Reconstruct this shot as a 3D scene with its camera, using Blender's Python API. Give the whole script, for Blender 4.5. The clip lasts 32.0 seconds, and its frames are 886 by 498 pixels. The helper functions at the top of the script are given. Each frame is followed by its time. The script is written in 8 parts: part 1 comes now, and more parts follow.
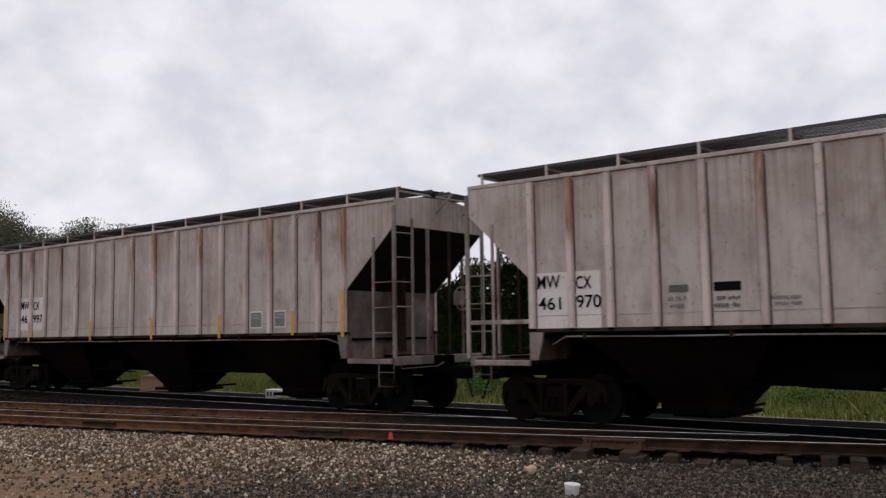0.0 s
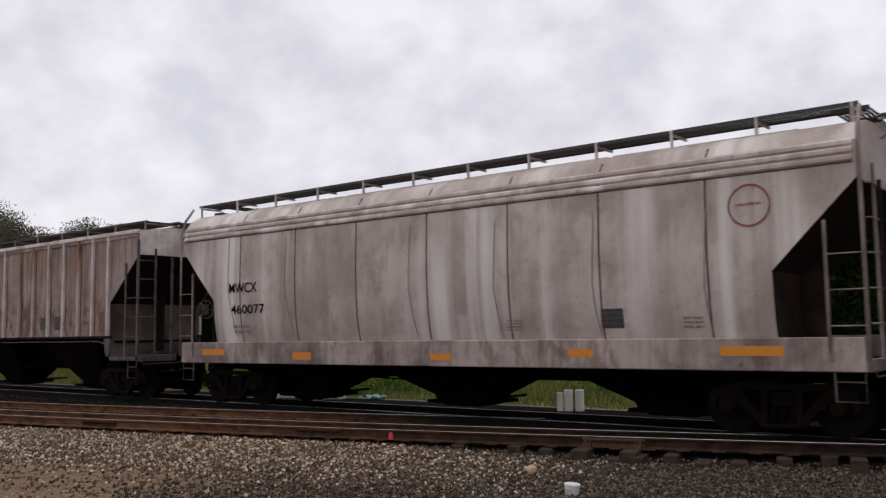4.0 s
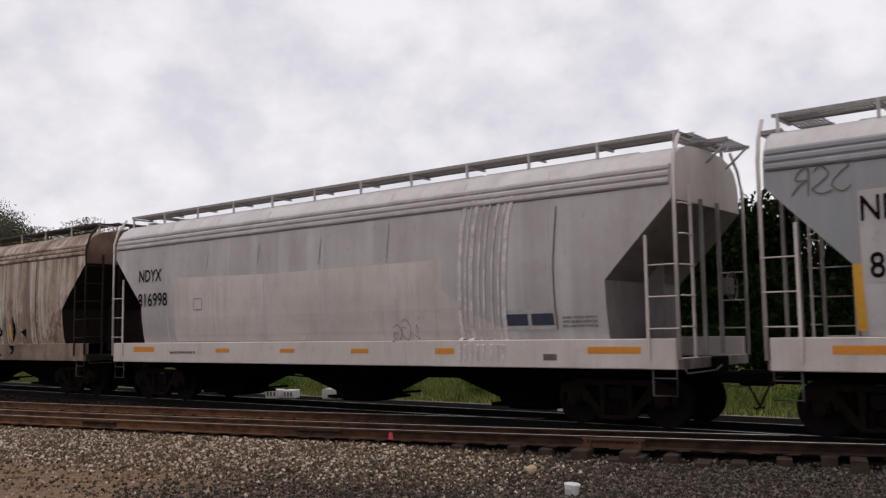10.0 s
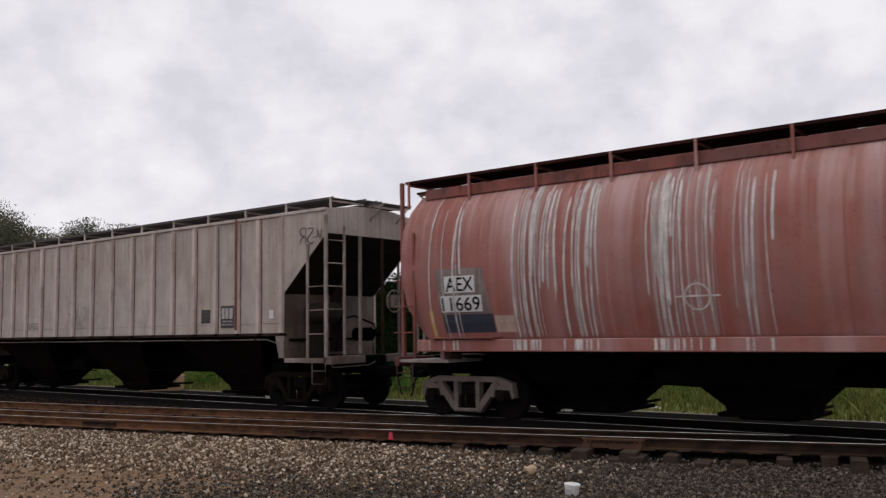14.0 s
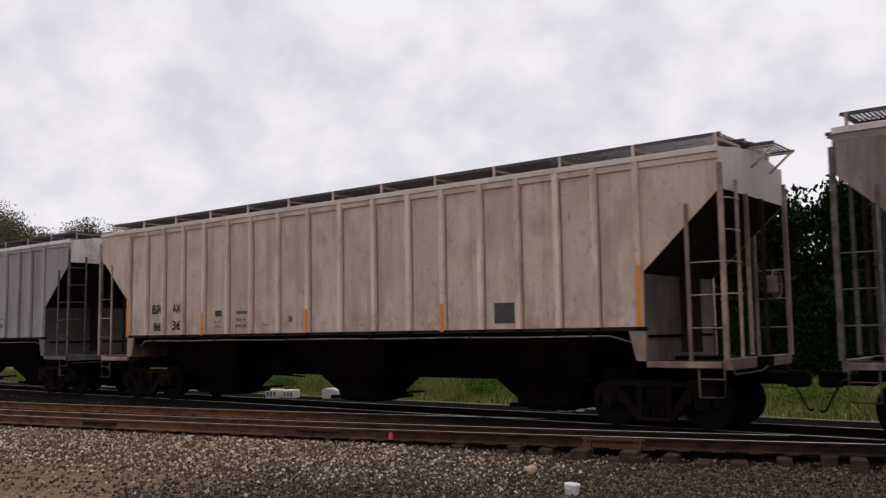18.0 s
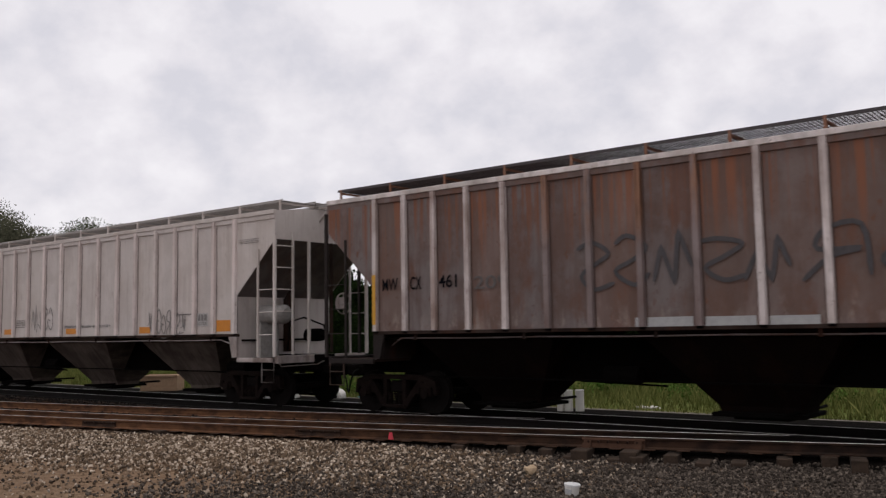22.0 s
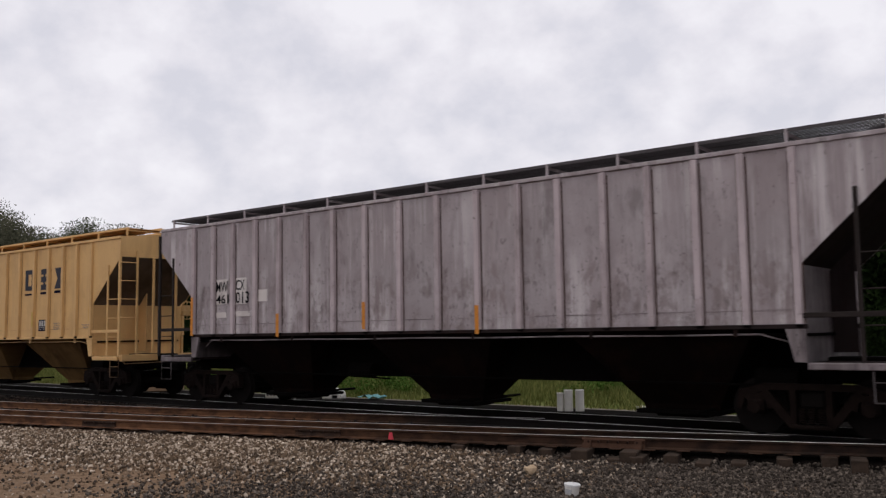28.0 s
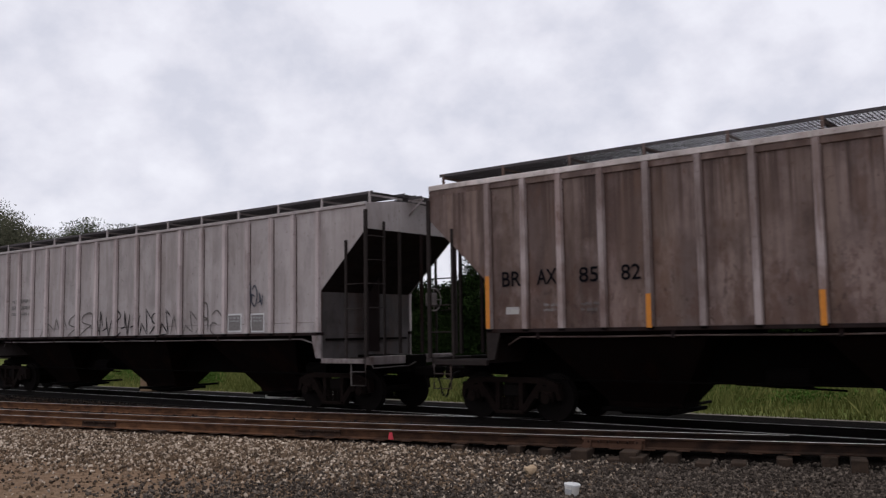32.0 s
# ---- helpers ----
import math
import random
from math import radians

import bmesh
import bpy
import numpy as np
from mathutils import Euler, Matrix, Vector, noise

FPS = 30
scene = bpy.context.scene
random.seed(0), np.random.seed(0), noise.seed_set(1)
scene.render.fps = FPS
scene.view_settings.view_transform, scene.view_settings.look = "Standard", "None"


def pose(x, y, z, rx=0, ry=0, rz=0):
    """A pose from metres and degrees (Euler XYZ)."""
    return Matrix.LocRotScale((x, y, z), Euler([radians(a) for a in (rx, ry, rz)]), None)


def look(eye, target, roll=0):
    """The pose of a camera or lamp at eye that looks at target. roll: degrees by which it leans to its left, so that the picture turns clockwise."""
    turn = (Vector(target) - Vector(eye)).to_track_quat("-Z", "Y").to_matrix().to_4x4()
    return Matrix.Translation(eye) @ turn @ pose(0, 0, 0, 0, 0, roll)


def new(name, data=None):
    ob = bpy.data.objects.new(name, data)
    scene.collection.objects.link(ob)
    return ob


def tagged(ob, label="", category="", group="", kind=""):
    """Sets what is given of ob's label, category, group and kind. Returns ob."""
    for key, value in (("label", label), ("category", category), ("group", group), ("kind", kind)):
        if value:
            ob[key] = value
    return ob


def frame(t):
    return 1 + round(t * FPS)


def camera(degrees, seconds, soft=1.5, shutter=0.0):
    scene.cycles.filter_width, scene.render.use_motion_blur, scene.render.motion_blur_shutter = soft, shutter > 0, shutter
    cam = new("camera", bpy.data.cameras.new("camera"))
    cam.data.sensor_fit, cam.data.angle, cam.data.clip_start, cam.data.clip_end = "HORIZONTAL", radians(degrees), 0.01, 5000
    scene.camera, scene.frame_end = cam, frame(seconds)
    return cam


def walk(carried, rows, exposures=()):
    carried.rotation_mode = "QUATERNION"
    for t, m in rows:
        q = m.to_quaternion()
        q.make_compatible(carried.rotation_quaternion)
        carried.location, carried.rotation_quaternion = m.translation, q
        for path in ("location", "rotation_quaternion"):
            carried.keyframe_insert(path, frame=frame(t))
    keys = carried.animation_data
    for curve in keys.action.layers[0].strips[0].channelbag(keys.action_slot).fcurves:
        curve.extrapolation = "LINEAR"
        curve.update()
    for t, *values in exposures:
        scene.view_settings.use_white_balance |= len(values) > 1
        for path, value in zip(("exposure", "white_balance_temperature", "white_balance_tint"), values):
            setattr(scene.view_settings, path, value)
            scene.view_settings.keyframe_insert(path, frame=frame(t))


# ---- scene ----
# ---- camera ----
cam = camera(52.21, 32.0, soft=1.3, shutter=0.1)
EYE = Vector((0, 0, 1.76))
AHEAD = pose(0, 0, 0, 90 + 5.2782, 0, 38.7032).to_3x3() @ Vector((0, 0, -1))
STAND = look(EYE, EYE + AHEAD, -0.8705)
walk(cam, [(0, STAND), (32.0, STAND)], exposures=[(0, 0.0, 6380, 10), (5, 0.0, 6480, 10), (9, 0.0, 6550, 10), (26, 0.0, 6550, 10), (29, 0.0, 6350, 10), (32, 0.0, 6230, 10)])

# ---- sky and sun: high thin overcast ----


def build_world():
    w = bpy.data.worlds.new("overcast_sky")
    scene.world = w
    w.use_nodes = True
    nt = w.node_tree
    nt.nodes.clear()
    N, L = nt.nodes.new, nt.links.new
    sky = N("ShaderNodeTexSky")
    sky.sky_type, sky.sun_disc = "NISHITA", False
    sky.sun_elevation, sky.sun_rotation = radians(58), radians(150)
    tc = N("ShaderNodeTexCoord")
    mp = N("ShaderNodeMapping")
    mp.inputs["Scale"].default_value = (1.0, 1.0, 1.35)
    mp.inputs["Location"].default_value = (0.35, 0.1, 0.0)
    big = N("ShaderNodeTexNoise")
    big.inputs["Scale"].default_value, big.inputs["Detail"].default_value, big.inputs["Roughness"].default_value = 4.6, 4.0, 0.5
    fine = N("ShaderNodeTexNoise")
    fine.inputs["Scale"].default_value, fine.inputs["Detail"].default_value, fine.inputs["Roughness"].default_value = 12.0, 7.0, 0.53
    fine.inputs["Distortion"].default_value = 0.0
    both = N("ShaderNodeMix")
    both.inputs[0].default_value = 0.6
    ramp = N("ShaderNodeValToRGB")
    ramp.color_ramp.elements[0].position, ramp.color_ramp.elements[0].color = 0.39, (0.71, 0.70, 0.765, 1)
    ramp.color_ramp.elements[1].position, ramp.color_ramp.elements[1].color = 0.60, (0.925, 0.90, 0.94, 1)
    e = ramp.color_ramp.elements.new(0.5)
    e.color = (0.83, 0.805, 0.855, 1)
    mul = N("ShaderNodeVectorMath")
    mul.operation = "SCALE"
    mul.inputs["Scale"].default_value = 0.1
    mix = N("ShaderNodeMix")
    mix.data_type = "RGBA"
    mix.inputs[0].default_value = 0.95
    bg = N("ShaderNodeBackground")
    out = N("ShaderNodeOutputWorld")
    L(tc.outputs["Generated"], mp.inputs["Vector"])
    L(mp.outputs["Vector"], big.inputs["Vector"])
    L(mp.outputs["Vector"], fine.inputs["Vector"])
    L(big.outputs["Fac"], both.inputs[2])
    L(fine.outputs["Fac"], both.inputs[3])
    L(both.outputs[0], ramp.inputs["Fac"])
    L(sky.outputs["Color"], mul.inputs[0])
    L(mul.outputs[0], mix.inputs[6])
    L(ramp.outputs["Color"], mix.inputs[7])
    L(mix.outputs[2], bg.inputs["Color"])
    bg.inputs["Strength"].default_value = 1.0
    L(bg.outputs[0], out.inputs["Surface"])
    sun = new("sun", bpy.data.lights.new("sun", "SUN"))
    sun.data.energy, sun.data.angle, sun.data.color = 1.0, radians(35), (1.0, 0.96, 0.9)
    sun.matrix_world = look((-8, -5, 22), (-8, 0, 0))


build_world()

# ---- materials ----
MATS = {}


def graph(name):
    m = bpy.data.materials.new(name)
    m.use_nodes = True
    nt = m.node_tree
    return m, nt, nt.nodes["Principled BSDF"]


def tex(nt, kind="Object", random_shift=True):
    """Coordinates of the object, shifted at random for each object."""
    tc = nt.nodes.new("ShaderNodeTexCoord")
    if not random_shift:
        return tc.outputs[kind]
    info = nt.nodes.new("ShaderNodeObjectInfo")
    k = nt.nodes.new("ShaderNodeMath")
    k.operation, k.inputs[1].default_value = "MULTIPLY", 61.0
    add = nt.nodes.new("ShaderNodeVectorMath")
    nt.links.new(info.outputs["Random"], k.inputs[0])
    nt.links.new(tc.outputs[kind], add.inputs[0])
    nt.links.new(k.outputs[0], add.inputs[1])
    return add.outputs[0]


def noise_fac(nt, co, scale=(1, 1, 1), detail=5.0, rough=0.55, lo=0.4, hi=0.6, distort=0.0):
    mp = nt.nodes.new("ShaderNodeMapping")
    mp.inputs["Scale"].default_value = scale
    n = nt.nodes.new("ShaderNodeTexNoise")
    n.inputs["Scale"].default_value, n.inputs["Detail"].default_value, n.inputs["Roughness"].default_value = 1.0, detail, rough
    n.inputs["Distortion"].default_value = distort
    r = nt.nodes.new("ShaderNodeMapRange")
    r.interpolation_type = "SMOOTHSTEP"
    r.inputs["From Min"].default_value, r.inputs["From Max"].default_value = lo, hi
    nt.links.new(co, mp.inputs["Vector"])
    nt.links.new(mp.outputs["Vector"], n.inputs["Vector"])
    nt.links.new(n.outputs["Fac"], r.inputs["Value"])
    return r.outputs["Result"]


def mixed(nt, fac, a, b, amount=1.0):
    if amount != 1.0:
        k = nt.nodes.new("ShaderNodeMath")
        k.operation, k.inputs[1].default_value = "MULTIPLY", amount
        nt.links.new(fac, k.inputs[0])
        fac = k.outputs[0]
    m = nt.nodes.new("ShaderNodeMix")
    m.data_type = "RGBA"
    nt.links.new(fac, m.inputs[0])
    for s, v in ((6, a), (7, b)):
        if isinstance(v, tuple):
            m.inputs[s].default_value = (*v, 1)
        else:
            nt.links.new(v, m.inputs[s])
    return m.outputs[2]


def varied(nt, col, lo, hi):
    """Brightness that differs a little from piece to piece."""
    info = nt.nodes.new("ShaderNodeObjectInfo")
    r = nt.nodes.new("ShaderNodeMapRange")
    r.inputs["To Min"].default_value, r.inputs["To Max"].default_value = lo, hi
    hs = nt.nodes.new("ShaderNodeHueSaturation")
    nt.links.new(info.outputs["Random"], r.inputs["Value"])
    nt.links.new(r.outputs["Result"], hs.inputs["Value"])
    nt.links.new(col, hs.inputs["Color"])
    return hs.outputs["Color"]


def relief(nt, bsdf, fac, strength, dist):
    b = nt.nodes.new("ShaderNodeBump")
    b.inputs["Strength"].default_value, b.inputs["Distance"].default_value = strength, dist
    nt.links.new(fac, b.inputs["Height"])
    nt.links.new(b.outputs[0], bsdf.inputs["Normal"])


PAINTS = {}


def times(nt, a, b):
    k = nt.nodes.new("ShaderNodeMath")
    k.operation = "MULTIPLY"
    nt.links.new(a, k.inputs[0])
    nt.links.new(b, k.inputs[1])
    return k.outputs[0]


def height_fac(nt, z0, z1, wobble=0.0, co=None):
    """0 at the object's height z0 and 1 at z1, its edge shifted by a noise."""
    sep = nt.nodes.new("ShaderNodeSeparateXYZ")
    nt.links.new(tex(nt, random_shift=False), sep.inputs[0])
    z = sep.outputs["Z"]
    if wobble:
        n = noise_fac(nt, co, (5.5, 5.5, 0.25), 4, 0.6, 0.3, 0.7)
        k = nt.nodes.new("ShaderNodeMath")
        k.operation, k.inputs[1].default_value = "MULTIPLY_ADD", wobble
        nt.links.new(n, k.inputs[0])
        nt.links.new(z, k.inputs[2])
        z = k.outputs[0]
    r = nt.nodes.new("ShaderNodeMapRange")
    r.interpolation_type = "SMOOTHSTEP"
    r.inputs["From Min"].default_value, r.inputs["From Max"].default_value = min(z0, z1), max(z0, z1)
    if z0 > z1:
        r.inputs["To Min"].default_value, r.inputs["To Max"].default_value = 1.0, 0.0
    nt.links.new(z, r.inputs["Value"])
    return r.outputs["Result"]


def paint(name, base, dirt=(0.2, 0.17, 0.14), rust=(0.11, 0.045, 0.025), dirt_amt=0.5, rust_amt=0.3, streak=(0.12, 0.08, 0.06),
          streak_amt=0.3, rust_lo=0.56, vary=0.06, rough=0.62, spill=None, spill_amt=0.0, spill_scale=3.4, alt=None, alt_amt=0.0, drip=None, drip_amt=0.0,
          bloom=None, bloom_amt=0.0, bloom_z=(1.8, 3.2), wide=None, wide_amt=0.0, zero=3.185, top_rust=None, spec=0.3, smudge=0.6, speck=0.55):
    """Weathered car paint: dirt in soft clouds, streaks that run down, rust in patches and blooms, drips from the top edge, fine grain.
    alt is a second shade that some panels have, wide a colour in broad upright bands, zero the height of the object's origin."""
    if name in MATS:
        return MATS[name]
    base, dirt, streak = (tuple(min(0.85, c * k) for c, k in zip(v, (1.035, 0.985, 0.985))) for v in (base, dirt, streak))
    m, nt, b = graph(name)
    co = tex(nt)
    across = 0.1 if zero == 0.0 else 1.0      # streaks run down over a curved shell without breaking up
    if alt:
        info = nt.nodes.new("ShaderNodeObjectInfo")
        r = nt.nodes.new("ShaderNodeMapRange")
        r.inputs["From Min"].default_value, r.inputs["From Max"].default_value = 0.35, 0.75
        nt.links.new(info.outputs["Random"], r.inputs["Value"])
        ground = mixed(nt, r.outputs["Result"], base, alt, alt_amt)
    else:
        ground = base
    col = mixed(nt, noise_fac(nt, co, (0.55, 0.55, 0.75), 6, 0.62, 0.40, 0.62), ground, dirt, dirt_amt)
    if wide:
        col = mixed(nt, noise_fac(nt, co, (1.5, 1.5 * across, 0.09), 4, 0.6, 0.44, 0.60, 0.1), col, wide, wide_amt)
    pale = tuple(min(0.85, c * 1.38) for c in base)
    col = mixed(nt, noise_fac(nt, co, (1.3, 1.3 * across, 0.45), 5, 0.6, 0.46, 0.66, 0.2), col, pale, 0.55 * smudge)
    col = mixed(nt, noise_fac(nt, co, (1.9, 1.9, 0.95), 8, 0.66, 0.47, 0.68, 0.3), col, tuple(c * 0.62 for c in dirt), 0.75 * smudge)
    if streak_amt:
        patchy = noise_fac(nt, co, (0.8, 0.8, 0.5), 3, 0.5, 0.36, 0.60)
        col = mixed(nt, times(nt, noise_fac(nt, co, (3.4, 3.4 * across, 0.20), 5, 0.66, 0.47, 0.64, 0.25), patchy), col, streak, streak_amt * 1.35)
        col = mixed(nt, times(nt, noise_fac(nt, co, (15, 15 * across, 0.45), 4, 0.65, 0.54, 0.68, 0.2), patchy), col, streak, streak_amt * 0.7)
    if speck:
        col = mixed(nt, noise_fac(nt, co, (17, 17, 11), 3, 0.55, 0.665, 0.71), col, tuple(c * 0.55 for c in rust), speck)
    if rust_amt:
        lo = rust_lo - 0.06
        col = mixed(nt, noise_fac(nt, co, (1.5, 1.5, 0.62), 9, 0.68, lo, lo + 0.13), col, rust, rust_amt)
        col = mixed(nt, noise_fac(nt, co, (8, 8, 3.2), 6, 0.7, 0.61, 0.68), col, rust, min(1.0, rust_amt * 1.3))
    if bloom:
        z0, z1 = bloom_z[0] - zero, bloom_z[1] - zero
        band = times(nt, height_fac(nt, z0 - 0.3, z0 + 0.2, 0.3, co), height_fac(nt, z1 + 0.5, z1 - 0.3, 0.5, co))
        spots = noise_fac(nt, co, (3.1, 3.1, 1.7), 8, 0.7, 0.47, 0.60, 0.2)
        col = mixed(nt, times(nt, spots, band), col, bloom, bloom_amt)
        core = noise_fac(nt, co, (7.5, 7.5, 4.5), 6, 0.7, 0.56, 0.66)
        col = mixed(nt, times(nt, core, band), col, tuple(v * 0.4 for v in bloom), bloom_amt)
    if drip:
        runs = noise_fac(nt, co, (9, 9 * across, 0.10), 4, 0.65, 0.47, 0.62)
        col = mixed(nt, times(nt, runs, height_fac(nt, 3.3 - zero, 4.7 - zero, 0.7, co)), col, drip, drip_amt)
    if top_rust:
        reach = height_fac(nt, 3.45 - zero, 4.45 - zero, 0.6, co)
        col = mixed(nt, times(nt, noise_fac(nt, co, (5, 5, 0.7), 5, 0.6, 0.34, 0.56), reach), col, top_rust, 0.9)
        col = mixed(nt, times(nt, noise_fac(nt, co, (9, 9, 0.8), 5, 0.6, 0.46, 0.6), reach), col, tuple(v * 0.35 for v in top_rust), 0.85)
    if spill:
        f1 = noise_fac(nt, co, (spill_scale, spill_scale * across, 0.12 if spill_scale == 3.4 else 0.035), 5, 0.7 if spill_scale > 2 else 0.5, 0.46, 0.66, 0.3 if spill_scale == 3.4 else 0.05)
        f2 = noise_fac(nt, co, (0.42, 0.42, 0.15), 2, 0.5, 0.38, 0.6)
        col = mixed(nt, times(nt, f1, f2), col, spill, spill_amt)
    grain = noise_fac(nt, co, (38, 38, 38), 4, 0.6, 0.2, 0.8)
    col = mixed(nt, grain, col, tuple(c * 0.6 for c in base), 0.22)
    if vary:
        col = varied(nt, col, 1 - vary, 1 + vary)
    nt.links.new(col, b.inputs["Base Color"])
    b.inputs["Roughness"].default_value = rough
    b.inputs["Specular IOR Level"].default_value = spec
    relief(nt, b, noise_fac(nt, co, (2.2, 2.2, 1.6), 4, 0.5, 0.2, 0.8), 0.25, 0.012)
    MATS[name] = m
    PAINTS[name] = (base, dirt, streak, rust)
    return m


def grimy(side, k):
    """A car's paint on ladders, beams and bulkheads, darkened for their shade and grime."""
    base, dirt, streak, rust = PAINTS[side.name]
    return paint("%s_grimed_shaded_%d" % (side.name, k * 100), tuple(c * k for c in base), dirt=tuple(c * k * 0.45 for c in dirt), dirt_amt=0.8, streak=tuple(c * 0.5 for c in streak), streak_amt=0.4,
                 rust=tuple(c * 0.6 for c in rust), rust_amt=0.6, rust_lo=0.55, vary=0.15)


def rib_paint(side, rusted=False):
    """The same paint on the ribs, paler and with less dirt than the panels, with rust along their edges."""
    base, dirt, streak, rust = PAINTS[side.name]
    up = tuple(min(0.75, c * 1.15 + 0.02) for c in base)
    return paint(side.name + ("_on_rusty_ribs" if rusted else "_on_ribs"), up, dirt=tuple((c + d) / 2 for c, d in zip(base, dirt)), dirt_amt=0.45, streak=streak, streak_amt=0.22, rust=rust, rust_amt=0.35, rust_lo=0.6,
                 vary=0.1, drip=rust, drip_amt=0.35, zero=3.185, top_rust=(0.26, 0.115, 0.055) if rusted else None)


def plain(name, base, rough=0.6, metal=0.0, mottle=0.3, scale=9.0, dark=0.5, spec=0.3):
    """A simple surface with grain at two sizes."""
    if name in MATS:
        return MATS[name]
    m, nt, b = graph(name)
    co = tex(nt)
    low = tuple(c * dark for c in base)
    col = mixed(nt, noise_fac(nt, co, (scale, scale, scale), 6, 0.6, 0.35, 0.68), base, low, mottle)
    col = mixed(nt, noise_fac(nt, co, (scale * 7,) * 3, 3, 0.6, 0.4, 0.7), col, low, mottle * 0.6)
    nt.links.new(col, b.inputs["Base Color"])
    b.inputs["Roughness"].default_value, b.inputs["Metallic"].default_value = rough, metal
    b.inputs["Specular IOR Level"].default_value = spec
    MATS[name] = m
    return m


# Underframe, truck and wheel colours sit near black to carry the shade below
STEEL_DARK = plain("sooty_shaded_underframe_steel", (0.0032, 0.0025, 0.0022), 0.95, mottle=0.5, spec=0.04)
# Seam rust, darkened so it also paints the shadow lines beside the ribs
SEAM_SHADE = plain("rusty_seam_and_edge_shade", (0.055, 0.034, 0.028), 0.85, mottle=0.6, scale=3, dark=1.8)
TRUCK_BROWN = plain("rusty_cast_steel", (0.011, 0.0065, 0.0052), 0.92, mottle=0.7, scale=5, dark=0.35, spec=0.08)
TRUCK_GREY = plain("dusty_cast_steel", (0.17, 0.135, 0.12), 0.82, mottle=0.6, scale=5)
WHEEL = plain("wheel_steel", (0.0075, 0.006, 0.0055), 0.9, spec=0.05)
HOSE = plain("black_rubber_hose", (0.008, 0.008, 0.008), 0.8, spec=0.1)
GRATE = plain("galvanised_grating", (0.06, 0.052, 0.054), 0.7, metal=0.0, mottle=0.4)
GRATE_DARK = plain("sooty_grating", (0.04, 0.034, 0.034), 0.7, mottle=0.4)
YELLOW = plain("yellow_reflective_tape", (0.58, 0.30, 0.035), 0.5, mottle=0.25, scale=14)
ORANGE = plain("orange_reflective_tape", (0.58, 0.215, 0.025), 0.5, mottle=0.25, scale=14)
BLACK = plain("black_stencil_paint", (0.006, 0.006, 0.008), 0.85, mottle=0.15, spec=0.03)
BLACK_WORN = plain("worn_black_stencil_paint", (0.075, 0.065, 0.062), 0.75, mottle=0.7, dark=1.9, scale=12)
GREY_WORN = plain("faded_grey_stencil_paint", (0.20, 0.185, 0.18), 0.75, mottle=0.4, scale=12)
WHITE_DECAL = plain("white_decal", (0.62, 0.62, 0.62), 0.6, mottle=0.2)
NAVY = plain("dark_blue_paint", (0.004, 0.005, 0.02), 0.8, mottle=0.2, spec=0.03)
BLUE = plain("bright_blue_spray_paint", (0.014, 0.075, 0.36), 0.6, mottle=0.3, scale=3)
GREEN_SPRAY = plain("green_spray_paint", (0.012, 0.16, 0.095), 0.6, mottle=0.25)
SILVER_SPRAY = plain("silver_grey_spray_paint", (0.25, 0.245, 0.26), 0.55, mottle=0.2, scale=4)
RED_SPRAY = plain("dull_red_spray_paint", (0.25, 0.06, 0.05), 0.7, mottle=0.4)
RED = plain("red_paint", (0.55, 0.05, 0.07), 0.6, mottle=0.2)
PALE = plain("pale_faded_sheet", (0.36, 0.36, 0.36), 0.7, mottle=0.25)
RAIL_WORN = plain("worn_rail_head", (0.46, 0.43, 0.41), 0.32, metal=0.75, mottle=0.35, scale=3)
TIE_WOOD = plain("old_creosoted_timber", (0.046, 0.029, 0.019), 0.95, mottle=0.7, scale=7, dark=0.3)
BARK = plain("tree_bark", (0.06, 0.045, 0.033), 0.9)
CONCRETE = plain("weathered_white_concrete", (0.62, 0.60, 0.56), 0.8, mottle=0.25, scale=5, dark=0.7)



def rail_rust():
    """Rail sides: red-brown rust, darkened towards the joint and under the train for its shade."""
    m, nt, b = graph("rusty_rail_side")
    tc = nt.nodes.new("ShaderNodeTexCoord")
    co = tc.outputs["Object"]
    sep = nt.nodes.new("ShaderNodeSeparateXYZ")
    nt.links.new(co, sep.inputs[0])
    toward_joint = nt.nodes.new("ShaderNodeMapRange")
    toward_joint.inputs["From Min"].default_value, toward_joint.inputs["From Max"].default_value = -17.0, -8.0
    nt.links.new(sep.outputs["X"], toward_joint.inputs["Value"])
    rust = mixed(nt, noise_fac(nt, co, (3, 3, 6), 6, 0.6, 0.35, 0.65), (0.135, 0.064, 0.031), (0.058, 0.027, 0.015))
    dark = mixed(nt, noise_fac(nt, co, (3, 3, 6), 6, 0.6, 0.35, 0.65), (0.040, 0.021, 0.013), (0.014, 0.008, 0.0055))
    main = nt.nodes.new("ShaderNodeMapRange")     # near-black main rails: the train's shade put into their colour
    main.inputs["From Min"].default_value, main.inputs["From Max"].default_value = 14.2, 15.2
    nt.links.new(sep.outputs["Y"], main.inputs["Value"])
    col = mixed(nt, main.outputs["Result"], mixed(nt, toward_joint.outputs["Result"], rust, dark), (0.006, 0.0045, 0.0038))
    nt.links.new(col, b.inputs["Base Color"])
    b.inputs["Roughness"].default_value = 0.9
    b.inputs["Specular IOR Level"].default_value = 0.15
    return m


RAIL_RUST = rail_rust()

# ---- building blocks ----
MESHES = {}


